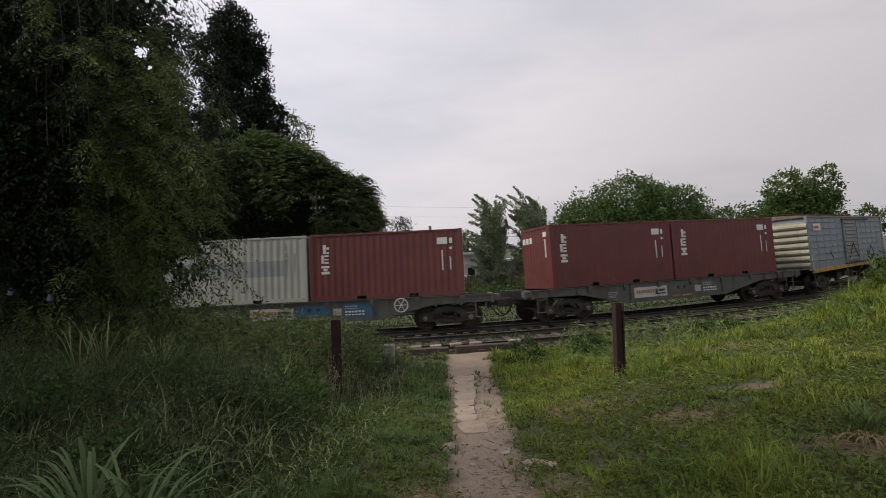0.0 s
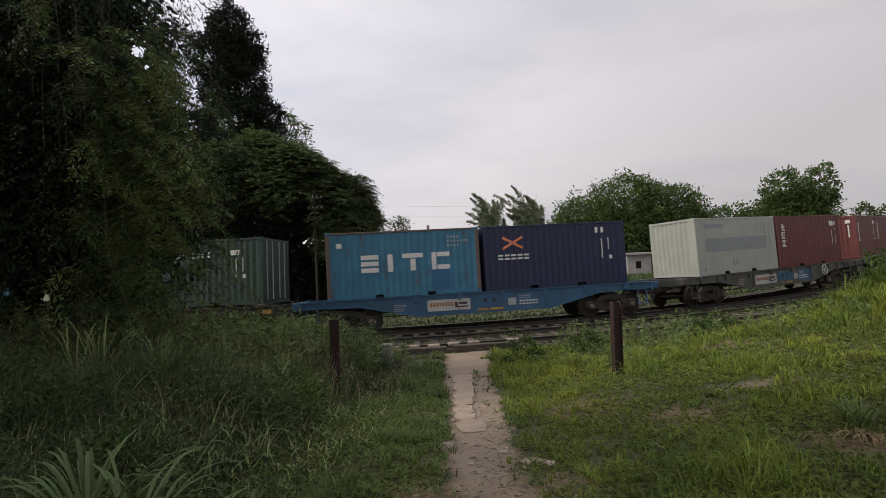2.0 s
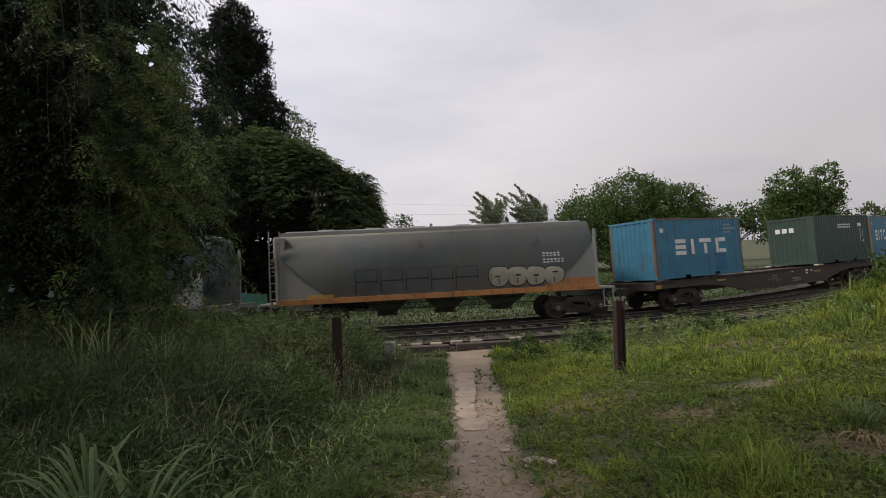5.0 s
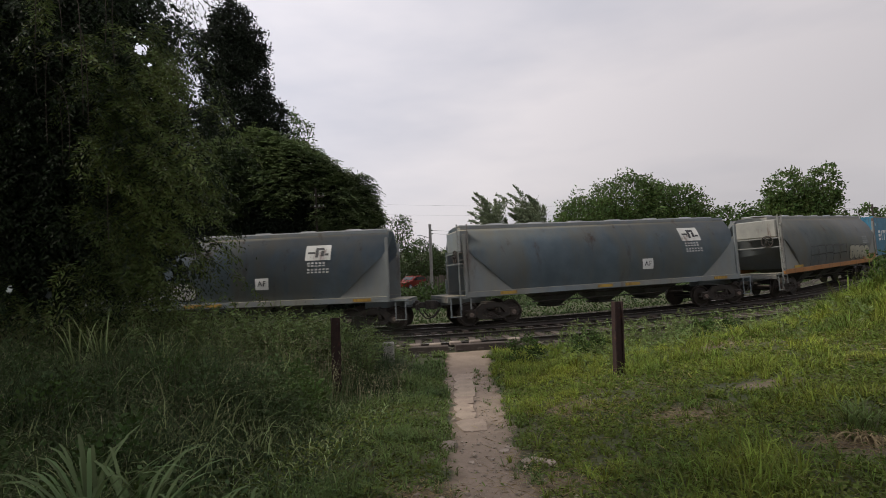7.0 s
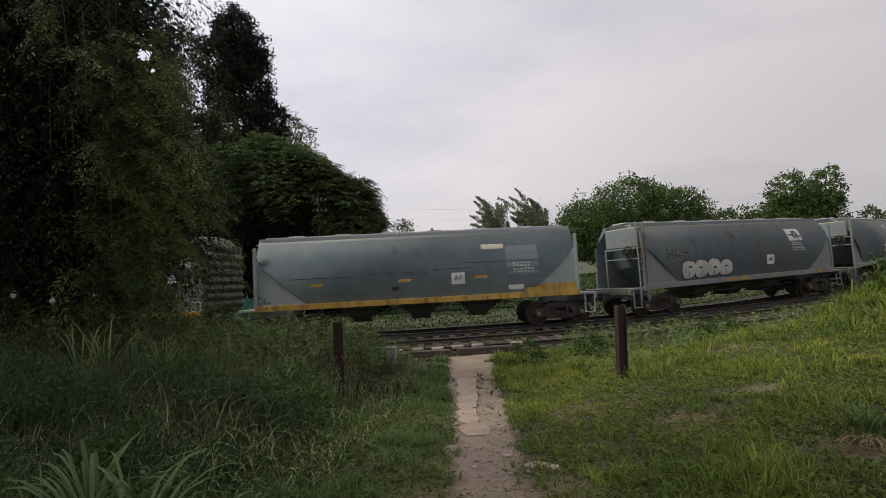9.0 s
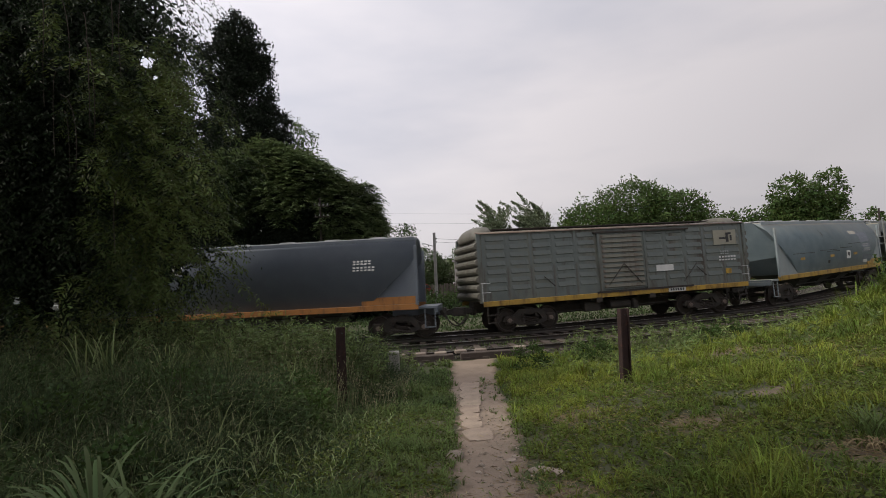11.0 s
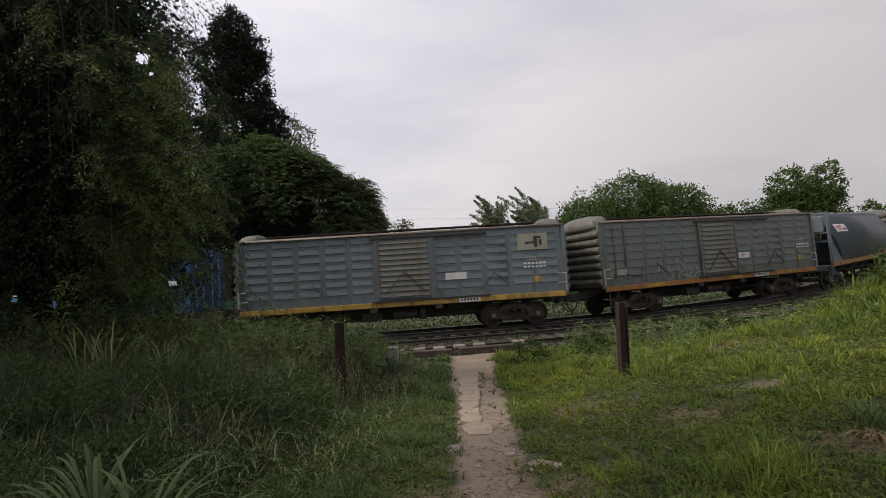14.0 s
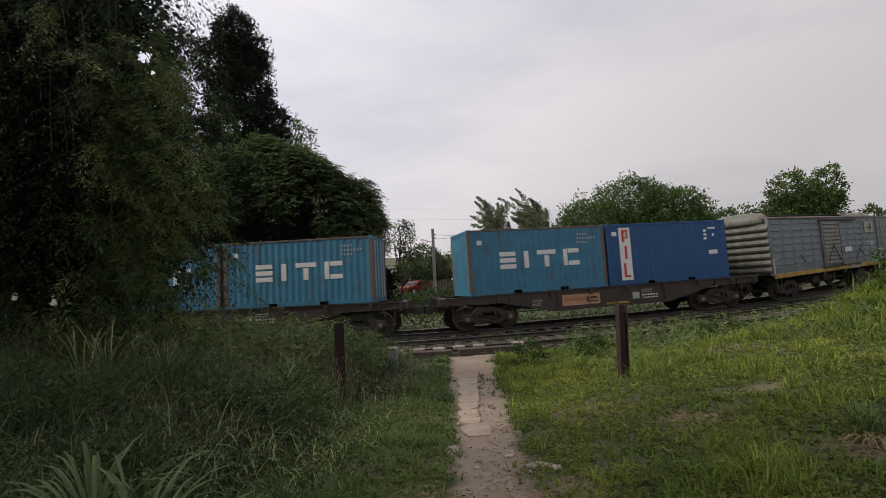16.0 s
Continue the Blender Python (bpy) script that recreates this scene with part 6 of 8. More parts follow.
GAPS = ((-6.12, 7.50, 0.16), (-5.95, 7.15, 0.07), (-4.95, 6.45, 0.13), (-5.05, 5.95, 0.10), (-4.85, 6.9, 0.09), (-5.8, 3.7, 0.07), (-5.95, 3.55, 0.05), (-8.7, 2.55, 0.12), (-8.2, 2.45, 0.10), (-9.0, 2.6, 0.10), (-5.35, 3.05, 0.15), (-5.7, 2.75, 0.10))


def build_willow():
    """The near drooping tree: hanging sprays of paired leaflets round an inside coloured dark as shade."""
    rng = np.random.default_rng(41)
    root = empty("drooping_tree", "drooping tree with hanging leafy sprays and an inside coloured as shade", "tree")
    part("trunk", trunk_mesh((-9.8, 11.9, 0.6), (-9.6, 11.7, 8.0), 0.26, [(0.5 + 0.05 * k, (-9.8 + 2.8 * math.cos(k * 0.75), 11.2 + 1.2 * math.sin(k * 0.75), 6.6 + 1.2 * math.sin(k * 1.7))) for k in range(9)], rng), "bark", root)
    # inside: a loose fill of larger leaves, near-black with the shade put in
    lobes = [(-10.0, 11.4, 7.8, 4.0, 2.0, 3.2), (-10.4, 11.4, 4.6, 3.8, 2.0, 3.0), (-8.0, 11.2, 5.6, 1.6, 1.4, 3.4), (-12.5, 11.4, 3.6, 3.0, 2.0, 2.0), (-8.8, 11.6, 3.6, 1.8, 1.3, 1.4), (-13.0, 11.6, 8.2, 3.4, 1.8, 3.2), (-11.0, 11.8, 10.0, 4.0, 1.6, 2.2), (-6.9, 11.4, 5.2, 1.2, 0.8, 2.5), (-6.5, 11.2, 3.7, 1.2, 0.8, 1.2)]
    part("inner_crown", with_gaps(leafy("inner_crown", lobes, 6000, 18, 0.24, 0.14, rng, 0.6, 0.4), GAPS), "leaf_cypress_shade", root)
    # backing foliage in the same near-black, standing for the crown's deep shade
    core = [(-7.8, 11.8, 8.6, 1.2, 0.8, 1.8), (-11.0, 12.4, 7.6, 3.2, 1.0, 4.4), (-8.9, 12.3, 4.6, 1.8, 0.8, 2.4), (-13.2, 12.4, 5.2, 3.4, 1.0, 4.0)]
    part("deep_crown", with_gaps(leafy("deep_crown", core, 4400, 16, 0.3, 0.20, rng, 0.6, 0.2), GAPS), "leaf_cypress_shade", root)
    # hanging sprays over the outside, in the shaded leaf colour
    n, k = 7600, 14
    lobes = [(-9.8, 10.8, 8.0, 4.0, 2.2, 3.2), (-9.8, 10.6, 4.6, 4.2, 2.2, 2.9), (-7.6, 10.4, 5.4, 2.3, 1.9, 3.4), (-7.4, 10.4, 3.5, 1.9, 1.7, 1.6), (-12.0, 10.4, 3.4, 3.0, 2.0, 1.9), (-6.2, 10.2, 6.2, 1.7, 1.4, 1.5), (-5.5, 10.0, 5.2, 1.2, 1.0, 0.9), (-5.7, 10.0, 3.4, 1.0, 1.0, 0.8), (-6.4, 10.0, 7.8, 1.2, 1.2, 1.3), (-6.6, 10.4, 9.0, 1.4, 1.0, 1.2), (-12.4, 10.6, 8.0, 3.2, 2.0, 3.0), (-10.4, 10.8, 9.6, 3.2, 1.8, 2.0)]
    b, out = crown_points(lobes, n, rng, 0.85)
    keep = (b[:, 1] < 12.3) & (b[:, 2] > 1.9)
    b, out = b[keep], out[keep]
    n = len(b)
    d = np.stack([out[:, 0] * 0.8 + rng.normal(size=n) * 0.4 + 0.12, out[:, 1] * 0.6 + rng.normal(size=n) * 0.4, rng.uniform(-0.5, 0.35, n)], -1)
    ln = rng.uniform(0.35, 1.05, n)[:, None, None]
    t = np.linspace(0.06, 1, k)[None, :, None]
    p = b[:, None] + d[:, None] * t * ln + np.array([0, 0, -0.75]) * (t ** 2) * ln
    along = d[:, None] + np.array([0, 0, -1.5]) * t
    along = along / np.linalg.norm(along, axis=2, keepdims=True)
    side = np.cross(along, np.array([0, 0, 1.0]))
    side /= np.linalg.norm(side, axis=2, keepdims=True) + 1e-6
    flip = np.where(np.arange(k) % 2 == 0, 1.0, -1.0)[None, :, None]
    a = along * 0.6 + side * flip * 0.8 + np.array([0, 0, -0.45]) + rng.normal(size=p.shape) * 0.18
    v, f = leaf_quads(p.reshape(-1, 3), a.reshape(-1, 3), 0.105 * rng.uniform(0.6, 1.25, n * k), 0.026 * rng.uniform(0.7, 1.3, n * k), rng)
    part("leaf_sprays", with_gaps(mesh_np("leaf_sprays", v, f), GAPS), "leaf_willow_shaded", root)
    # hanging boughs: side sprays of narrow paired leaflets along arching stems, coloured as lit
    nb, ns, k = 300, 20, 9
    b, out = crown_points(lobes, nb, rng, 0.75, 0.5)
    b = b * 0.93 + np.array([-9.4, 10.9, 6.2]) * 0.07
    rim = 110
    b[:rim] = np.stack([rng.uniform(-7.0, -5.45, rim), rng.uniform(9.3, 10.8, rim), rng.uniform(2.9, 7.8, rim)], -1)
    out[:rim] = np.array([0.9, -0.2, 0.1])
    keep = (b[:, 1] < 11.2) & (b[:, 2] > 2.2)
    b, out = b[keep], out[keep]
    nb = len(b)
    d = np.stack([out[:, 0] * 0.8 + rng.normal(size=nb) * 0.3 + 0.15, out[:, 1] * 0.6 - 0.25 + rng.normal(size=nb) * 0.25, rng.uniform(-0.25, 0.45, nb)], -1)
    ln = rng.uniform(0.7, 1.5, nb)[:, None, None]
    t = np.linspace(0.12, 1, ns)[None, :, None]
    stem = b[:, None] + d[:, None] * t * ln + np.array([0, 0, -0.85]) * t ** 2 * ln
    along = d[:, None] + np.array([0, 0, -1.7]) * t
    along = along / np.linalg.norm(along, axis=2, keepdims=True)
    side = np.cross(along, np.array([0.25, -0.5, 0.8]))
    side /= np.linalg.norm(side, axis=2, keepdims=True) + 1e-6
    flip = np.where(np.arange(ns) % 2 == 0, 1.0, -1.0)[None, :, None]
    sd = along * 0.75 + side * flip * 0.7 + rng.normal(size=stem.shape) * 0.22 + np.array([0, 0, -0.25])
    sl = (rng.uniform(0.20, 0.40, (nb, ns, 1)) * (1.1 - 0.5 * t))
    o, e, sl = stem.reshape(-1, 3), sd.reshape(-1, 3), sl.reshape(-1, 1)
    e = e / np.linalg.norm(e, axis=1, keepdims=True)
    t = np.linspace(0.1, 1, k)[None, :, None]
    p = o[:, None] + e[:, None] * t * sl[:, None] + np.array([0, 0, -0.3]) * t ** 2 * sl[:, None]
    side = np.cross(e, np.array([0.2, -0.6, 0.75]))
    side /= np.linalg.norm(side, axis=1, keepdims=True) + 1e-6
    flip = np.where(np.arange(k) % 2 == 0, 1.0, -1.0)[None, :, None]
    a = e[:, None] * 0.55 + side[:, None] * flip * 0.9 + np.array([0, 0, -0.25]) + rng.normal(size=p.shape) * 0.12
    m = len(o) * k
    v, f = leaf_quads(p.reshape(-1, 3), a.reshape(-1, 3), 0.112 * rng.uniform(0.7, 1.2, m), 0.031 * rng.uniform(0.7, 1.2, m), rng)
    tagged(part("hanging_foliage", with_gaps(mesh_np("hanging_foliage", v, f), GAPS), "leaf_willow_lit", root, "drooping sprays of narrow paired leaflets"), kind="stuff")
    # bare whips
    bm = bmesh.new()
    for i in range(18):
        x, y, z = rng.uniform(-9.2, -5.2), rng.uniform(8.2, 9.2), rng.uniform(4.2, 8.6)
        bow, drop = rng.uniform(-0.45, 0.5), rng.uniform(0.9, 2.0)
        pts = [Vector((x + bow * (j / 8) ** 0.6 - 0.5 * bow * (j / 8) ** 2, y, z - drop * (j / 8) ** 1.3)) for j in range(9)]
        for q, r in zip(pts, pts[1:]):
            rod(bm, q, r, 0.0065, 0.006, 5)
    tagged(part("bare_twig", bm, "bark", root, "thin bare hanging twigs"), kind="stuff")
    return root


def blades(p, h, w, lean, rng, segs=2):
    """Grass blades: two-segment bent strips from the points p."""
    n = len(p)
    ang = rng.uniform(0, 6.28, n)
    out = np.stack([np.cos(ang), np.sin(ang), 0 * ang], -1)
    side = np.stack([-np.sin(ang), np.cos(ang), 0 * ang], -1)
    h, w, lean = (np.broadcast_to(a, n)[:, None] for a in (h, w, lean))
    up = np.array([0, 0, 1.0])
    m = p + up * h * 0.55 + out * h * lean * 0.28
    e = p + up * h * (1 - 0.35 * lean) + out * h * lean
    v = np.stack([p - side * w / 2, p + side * w / 2, m - side * w * 0.42, m + side * w * 0.42, e], 1)
    base = (np.arange(n) * 5)[:, None]
    f = np.concatenate([base + np.array([0, 1, 3]), base + np.array([0, 3, 2]), base + np.array([2, 3, 4])], 1).reshape(-1, 3)
    return v.reshape(-1, 3), f


def tufts(x, y, z, per, size, width, rng, lean=(0.35, 1.2)):
    """Tufts of blades that spray outwards from their middles."""
    n = len(x)
    k = np.repeat(np.arange(n), per)
    m = len(k)
    ang = rng.uniform(0, 6.28, m)
    off = rng.random(m) * 0.28 * size[k]
    p = np.stack([x[k] + np.cos(ang) * off, y[k] + np.sin(ang) * off, z[k] - 0.015], -1)
    ang2 = ang + rng.normal(size=m) * 0.6
    out = np.stack([np.cos(ang2), np.sin(ang2), 0 * ang], -1)
    side = np.stack([-np.sin(ang2), np.cos(ang2), 0 * ang], -1)
    h = (size[k] * rng.uniform(0.5, 1.25, m))[:, None]
    ln = rng.uniform(*lean, m)[:, None]
    w = (np.broadcast_to(width, n)[k] * rng.uniform(0.7, 1.3, m))[:, None]
    up = np.array([0, 0, 1.0])
    mid = p + up * h * 0.6 + out * h * ln * 0.35
    tip = p + up * h * (1 - 0.5 * np.clip(ln - 0.3, 0, 1.0)) + out * h * ln
    v = np.stack([p - side * w / 2, p + side * w / 2, mid - side * w * 0.45, mid + side * w * 0.45, tip], 1)
    base = (np.arange(m) * 5)[:, None]
    f = np.concatenate([base + np.array([0, 1, 3]), base + np.array([0, 3, 2]), base + np.array([2, 3, 4])], 1).reshape(-1, 3)
    return v.reshape(-1, 3), f


def clumped(n, x0, x1, y0, y1, rng, power=1.0):
    """Points scattered on the ground, thicker near y0 and in tufts."""
    u = rng.random(n) ** power
    y = y0 + (y1 - y0) * u
    x = x0 + (x1 - x0) * rng.random(n)
    keep = (np.abs(x) < y * 1.08 + 1.2) & (rng.random(n) < 0.45 + 0.65 * (ripple(x * 1.3, y * 1.3) + 0.5))
    return x[keep], y[keep]


def bare(x, y):
    """Where the turf is thin: on the path and on scuffed patches."""
    cx, hw = path_centre(y)
    d = np.abs(x - cx) - hw + 0.13 * ripple(x * 5.0, y * 2.2)
    k = 0.012 * smooth(-0.25, -0.1, d) + 0.988 * smooth(0.02, 0.36, d)
    for px, py, _, r in ((0.95, 4.7, 0, 0.40), (2.9, 6.2, 0, 0.55), (1.75, 7.7, 0, 0.6), (5.6, 10.6, 0, 1.0), (3.45, 4.45, 0, 0.4), (4.3, 6.9, 0, 0.5), (-0.30, 4.5, 0, 0.40), (-0.25, 3.7, 0, 0.35), (-0.2, 5.6, 0, 0.35)):
        k = k * (1 - 0.9 * np.exp(-((x - px) ** 2 + (y - py) ** 2) / r ** 2))
    return k


def build_grass():
    rng = np.random.default_rng(51)
    # lawn on the bank, and a strip left of the path
    for name, key, count, x0, x1, per, label in (("lawn_grass", "grass_lit", 32000, 0.3, 17, 20, "tufted green and yellowish grass on the bank"), ("verge_grass", "grass_weed", 8000, -3.4, 0.4, 18, "short green grass beside the dirt path")):
        x, y = clumped(count, x0, x1, 2.2, 17.2, rng, 1.45)
        q, _ = side_of_track(x, y)
        thin = 0.68 + 0.32 * smooth(-0.30, 0.15, ripple(x * 1.6 + 1.0, y * 1.4 + 2.0))
        keep = (rng.random(len(x)) < bare(x, y) * thin) & (q > 4.55)
        if x0 < 0:
            keep &= rng.random(len(x)) < smooth(-3.2, -1.2, x - 0.12 * y + 0.4)
        x, y = x[keep], y[keep]
        z = ground_z(x, y)
        size = 0.066 + 0.15 * np.clip(ripple(x * 0.9 + 3, y * 0.9) + 0.10, 0, 1) + 0.06 * smooth(7.5, 12, y) + 0.12 * smooth(7.5, 11, x) * smooth(6, 10, y)
        size = size * np.exp(rng.normal(size=len(x)) * 0.32)
        v, f = tufts(x, y, z, per, size, 0.0055 + 0.0008 * y, rng)
        me = mesh_np(name, v, f)
        me.materials.append(M[key])
        tagged(new(name, me), label, "grass", kind="stuff")
    # tufts creeping over the path and its edges
    n = 480
    y = 4.6 + 9.8 * rng.random(n)
    c, hw = path_centre(y)
    side = np.where(rng.random(n) < 0.55, 1.0, -1.0)
    x = c + side * (hw + 0.24 - np.abs(rng.normal(size=n)) * 0.10)
    mid = rng.random(n) < 0.12 * smooth(8.5, 10.5, y)
    x = np.where(mid, c + 0.22 + rng.normal(size=n) * 0.10, x)
    v, f = tufts(x, y, ground_z(x, y), 9, 0.05 + 0.07 * rng.random(n), 0.006 + 0.0007 * y, rng)
    me = mesh_np("path_grass", v, f)
    me.materials.append(M["grass_weed"])
    tagged(new("path_grass", me), "small grass tufts creeping over the path's edges", "grass", kind="stuff")
    # low leaves between the tufts
    x, y = clumped(300000, -3.0, 14, 2.2, 13, rng, 1.6)
    keep = rng.random(len(x)) < bare(x, y)
    x, y = x[keep], y[keep]
    z = ground_z(x, y)
    a = rng.normal(size=(len(x), 3)) * np.array([1, 1, 0.35])
    v, f = leaf_quads(np.stack([x, y, z + rng.uniform(0.0, 0.07, len(x))], -1), a, 0.05 * rng.uniform(0.5, 1.5, len(x)), 0.02, rng)
    me = mesh_np("clover", v, f)
    me.materials.append(M["clover"])
    tagged(new("clover", me), "low clover and weeds between grass tufts", "grass", kind="stuff")
    # tall weeds on the left, coloured dark for the shade between them
    x, y = clumped(125000, -17, -0.3, 2.4, 14.6, rng, 1.3)
    edge = smooth(-0.35, -1.5, x - 0.02 * y)
    keep = rng.random(len(x)) < edge
    x, y, edge = x[keep], y[keep], edge[keep]
    z = ground_z(x, y)
    h = (0.24 + 0.80 * edge * smooth(-0.6, -3.0, x + 0.12 * (9 - y))) * rng.uniform(0.45, 1.3, len(x)) * (0.38 + 0.62 * smooth(3.2, 7, y)) * (0.62 + 0.75 * np.clip(ripple(x * 0.8, y * 0.9) + 0.35, 0, 1)) * (1 + 0.3 * smooth(8, 11, y)) * (0.26 + 0.74 * smooth(-1.7, -3.0, x - 0.9 * smooth(9.6, 10.2, y)))
    v, f = blades(np.stack([x, y, z - 0.01], -1), h, 0.007 + 0.0006 * y, rng.uniform(0.15, 1.3, len(x)), rng)
    # small leaves on the weeds' stems
    pick = rng.random(len(x)) < 0.75
    px = np.stack([x, y, z + h * rng.uniform(0.3, 0.95, len(x))], -1)[pick]
    px = px + rng.normal(size=px.shape) * 0.06
    a = rng.normal(size=px.shape)
    lv, lf = leaf_quads(px, a, 0.06 * rng.uniform(0.5, 1.4, len(px)), 0.02, rng)
    me = mesh_np("tall_weeds", v, f)
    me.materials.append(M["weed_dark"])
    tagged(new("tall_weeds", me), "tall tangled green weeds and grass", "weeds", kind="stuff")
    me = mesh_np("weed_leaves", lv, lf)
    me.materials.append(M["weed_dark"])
    tagged(new("weed_leaves", me), "small leaves among the tall weeds, coloured dark as shade", "weeds", kind="stuff")
    # leafy bushes among the weeds
    lobes = []
    for i in range(120):
        bx, by = rng.uniform(-10, -1.1), 3.6 + 9.5 * rng.random()
        if bx < -by - 0.6 or bx > -1.3 - 0.13 * by:
            continue
        hh = rng.uniform(0.22, 0.5) * (0.55 + 0.45 * smooth(3.2, 7, by))
        lobes.append((bx, by, float(ground_z(bx, by)) + hh * 0.9, rng.uniform(0.25, 0.6), rng.uniform(0.25, 0.5), hh))
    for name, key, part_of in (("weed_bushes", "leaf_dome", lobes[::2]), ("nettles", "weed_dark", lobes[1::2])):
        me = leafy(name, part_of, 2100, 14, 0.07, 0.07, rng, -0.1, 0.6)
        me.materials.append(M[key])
        tagged(new(name, me), "leafy green weeds growing in tangled bushes", "weeds", kind="stuff")
    # long arching leaves crossing every way, coloured bright as lit strands
    n = 9500
    x = rng.uniform(-11, -0.8, n)
    y = 2.9 + 9.6 * rng.random(n) ** 1.2
    keep = (x > -y - 0.8) & (rng.random(n) < smooth(-0.5, -1.8, x))
    x, y = x[keep], y[keep]
    n = len(x)
    z = ground_z(x, y)
    ang = rng.uniform(0, 6.28, n)
    o = np.stack([np.cos(ang), np.sin(ang), 0 * ang], -1)
    sd = np.stack([-np.sin(ang), np.cos(ang), 0 * ang], -1)
    ln = (rng.uniform(0.5, 1.2, n) * (0.66 + 0.34 * smooth(3.2, 7, y)) * (0.22 + 0.78 * smooth(-1.7, -3.0, x)))[:, None, None]
    t = np.linspace(0, 1, 6)[None, :, None]
    lift = rng.uniform(0.9, 1.5, n)[:, None, None]
    c = np.stack([x, y, z], -1)[:, None] + o[:, None] * ln * t * 0.8 + np.array([0, 0, 1.0]) * ln * (lift * t - 0.75 * t * t)
    w = (0.0036 + 0.00062 * y)[:, None, None] * (1 - 0.85 * t ** 2)
    v = np.stack([c - sd[:, None] * w, c + sd[:, None] * w], 2).reshape(-1, 3)
    b = (np.arange(n) * 12)[:, None, None] + (np.arange(5) * 2)[None, :, None] + np.array([0, 1, 3, 2])[None, None]
    me = mesh_np("arching_grass", v, b.reshape(-1, 4))
    me.materials.append(M["weed_strand_lit"])
    tagged(new("arching_grass", me), "long arching grass leaves among the weeds", "weeds", kind="stuff")
    # pale bare stems leaning every way
    n = 8000
    x = rng.uniform(-12, -0.6, n)
    y = 2.6 + 11.5 * rng.random(n) ** 1.3
    keep = x > -y - 1
    x, y = x[keep], y[keep]
    z = ground_z(x, y)
    h = (0.30 + 0.75 * smooth(-0.6, -3.0, x + 0.12 * (9 - y))) * rng.uniform(0.6, 1.3, len(x)) * (0.45 + 0.55 * smooth(3.2, 7, y)) * (0.2 + 0.8 * smooth(-1.8, -3.1, x))
    sv, sf = blades(np.stack([x, y, z], -1), h, 0.0032 + 0.0004 * y, rng.uniform(0.2, 1.6, len(x)), rng)
    me = mesh_np("weed_stems", sv, sf)
    me.materials.append(M["grass_stem"])
    tagged(new("weed_stems", me), "thin pale stems leaning among the tall weeds", "weeds", kind="stuff")
    # seed heads and dry stalks along the upper edge
    n = 1700
    x = rng.uniform(-9, -0.9, n)
    y = rng.uniform(8.8, 13.7, n)
    z = ground_z(x, y)
    h = rng.uniform(0.7, 1.3, n) * (0.3 + 0.7 * smooth(-1.3, -2.5, x))
    p = np.stack([x, y, z], -1)
    v, f = blades(p, h, 0.008, rng.uniform(0.1, 0.45, n), rng)
    tips = v.reshape(-1, 5, 3)[:, 4]
    k = 7
    sp = np.repeat(tips, k, 0) + rng.normal(size=(n * k, 3)) * np.array([0.02, 0.02, 0.05])
    sv, sf = leaf_quads(sp, rng.normal(size=sp.shape) * 0.5 + np.array([0, 0, 0.6]), 0.05, 0.012, rng)
    f2 = np.concatenate([sf[:, [0, 1, 2]], sf[:, [0, 2, 3]]]) + len(v)
    me = mesh_np("seed_stalks", np.concatenate([v, sv]), np.concatenate([f, f2]))
    me.materials.append(M["seed_head"])
    tagged(new("seed_stalks", me), "pale seeding grass stalks above the weeds", "weeds", kind="stuff")
    # leafy stalks standing along the track and round the posts
    spots = []
    for i in range(620):
        sp, q = rng.uniform(-11, 19), rng.uniform(4.3, 6.2)
        if -1.6 < sp < 2.9:
            continue
        px, py, ph = track_plan(sp)
        spots.append((px + math.sin(ph) * q, py - math.cos(ph) * q, rng.uniform(0.35, 1.0)))
    for i in range(1500):
        px, py = rng.uniform(-8.5, -1.0), rng.uniform(9.4, 13.9)
        if px > -0.147 * py or (px > -2.9 and py < 10.3):
            continue
        spots.append((px, py, rng.uniform(1.0, 1.85) * (0.75 + 0.25 * smooth(-1.6, -2.6, px))))
    for i in range(60):
        spots.append((rng.uniform(2.4, 9.0), rng.uniform(9.2, 14.5), rng.uniform(0.25, 0.6)))
    spots = np.array(spots)
    x, y, h = spots.T
    z = ground_z(x, y)
    stem_v, stem_f = blades(np.stack([x, y, z], -1), h, 0.011, rng.uniform(0.05, 0.5, len(x)), rng)
    tips, mids = stem_v.reshape(-1, 5, 3)[:, 4], stem_v.reshape(-1, 5, 3)[:, 2]
    k = 34
    t = rng.uniform(0.0, 1.0, (len(x), k, 1))
    c = mids[:, None] * (1 - t) + tips[:, None] * t
    c[:, k // 2:] = (np.stack([x, y, z], -1)[:, None] * (1 - t) + mids[:, None] * t)[:, k // 2:]
    c = c.reshape(-1, 3)
    a = rng.normal(size=c.shape) * np.array([1, 1, 0.5]) + np.array([0, 0, 0.25])
    lv, lf = leaf_quads(c, a, 0.15 * rng.uniform(0.5, 1.3, len(c)), 0.030 * rng.uniform(0.6, 1.3, len(c)), rng)
    f2 = np.concatenate([lf[:, [0, 1, 2]], lf[:, [0, 2, 3]]]) + len(stem_v)
    me = mesh_np("leafy_stalks", np.concatenate([stem_v, lv]), np.concatenate([stem_f, f2]))
    me.materials.append(M["stalk_green"])
    tagged(new("leafy_stalks", me), "upright leafy weed stalks along the track edge", "weeds", kind="stuff")
    # weeds by the rails
    n = 34000
    s = rng.uniform(-14, 34, n)
    q = np.concatenate([rng.uniform(4.5, 6.9, n // 2), rng.uniform(1.6, 2.3, n - n // 2)])
    keep = rng.random(n) < np.clip(0.25 + ripple(s * 0.8, q * 2) + 0.3 * smooth(3, 12, s), 0, 1)
    keep &= ~((s > -1.8) & (s < 2.6) & (q > 4.0))
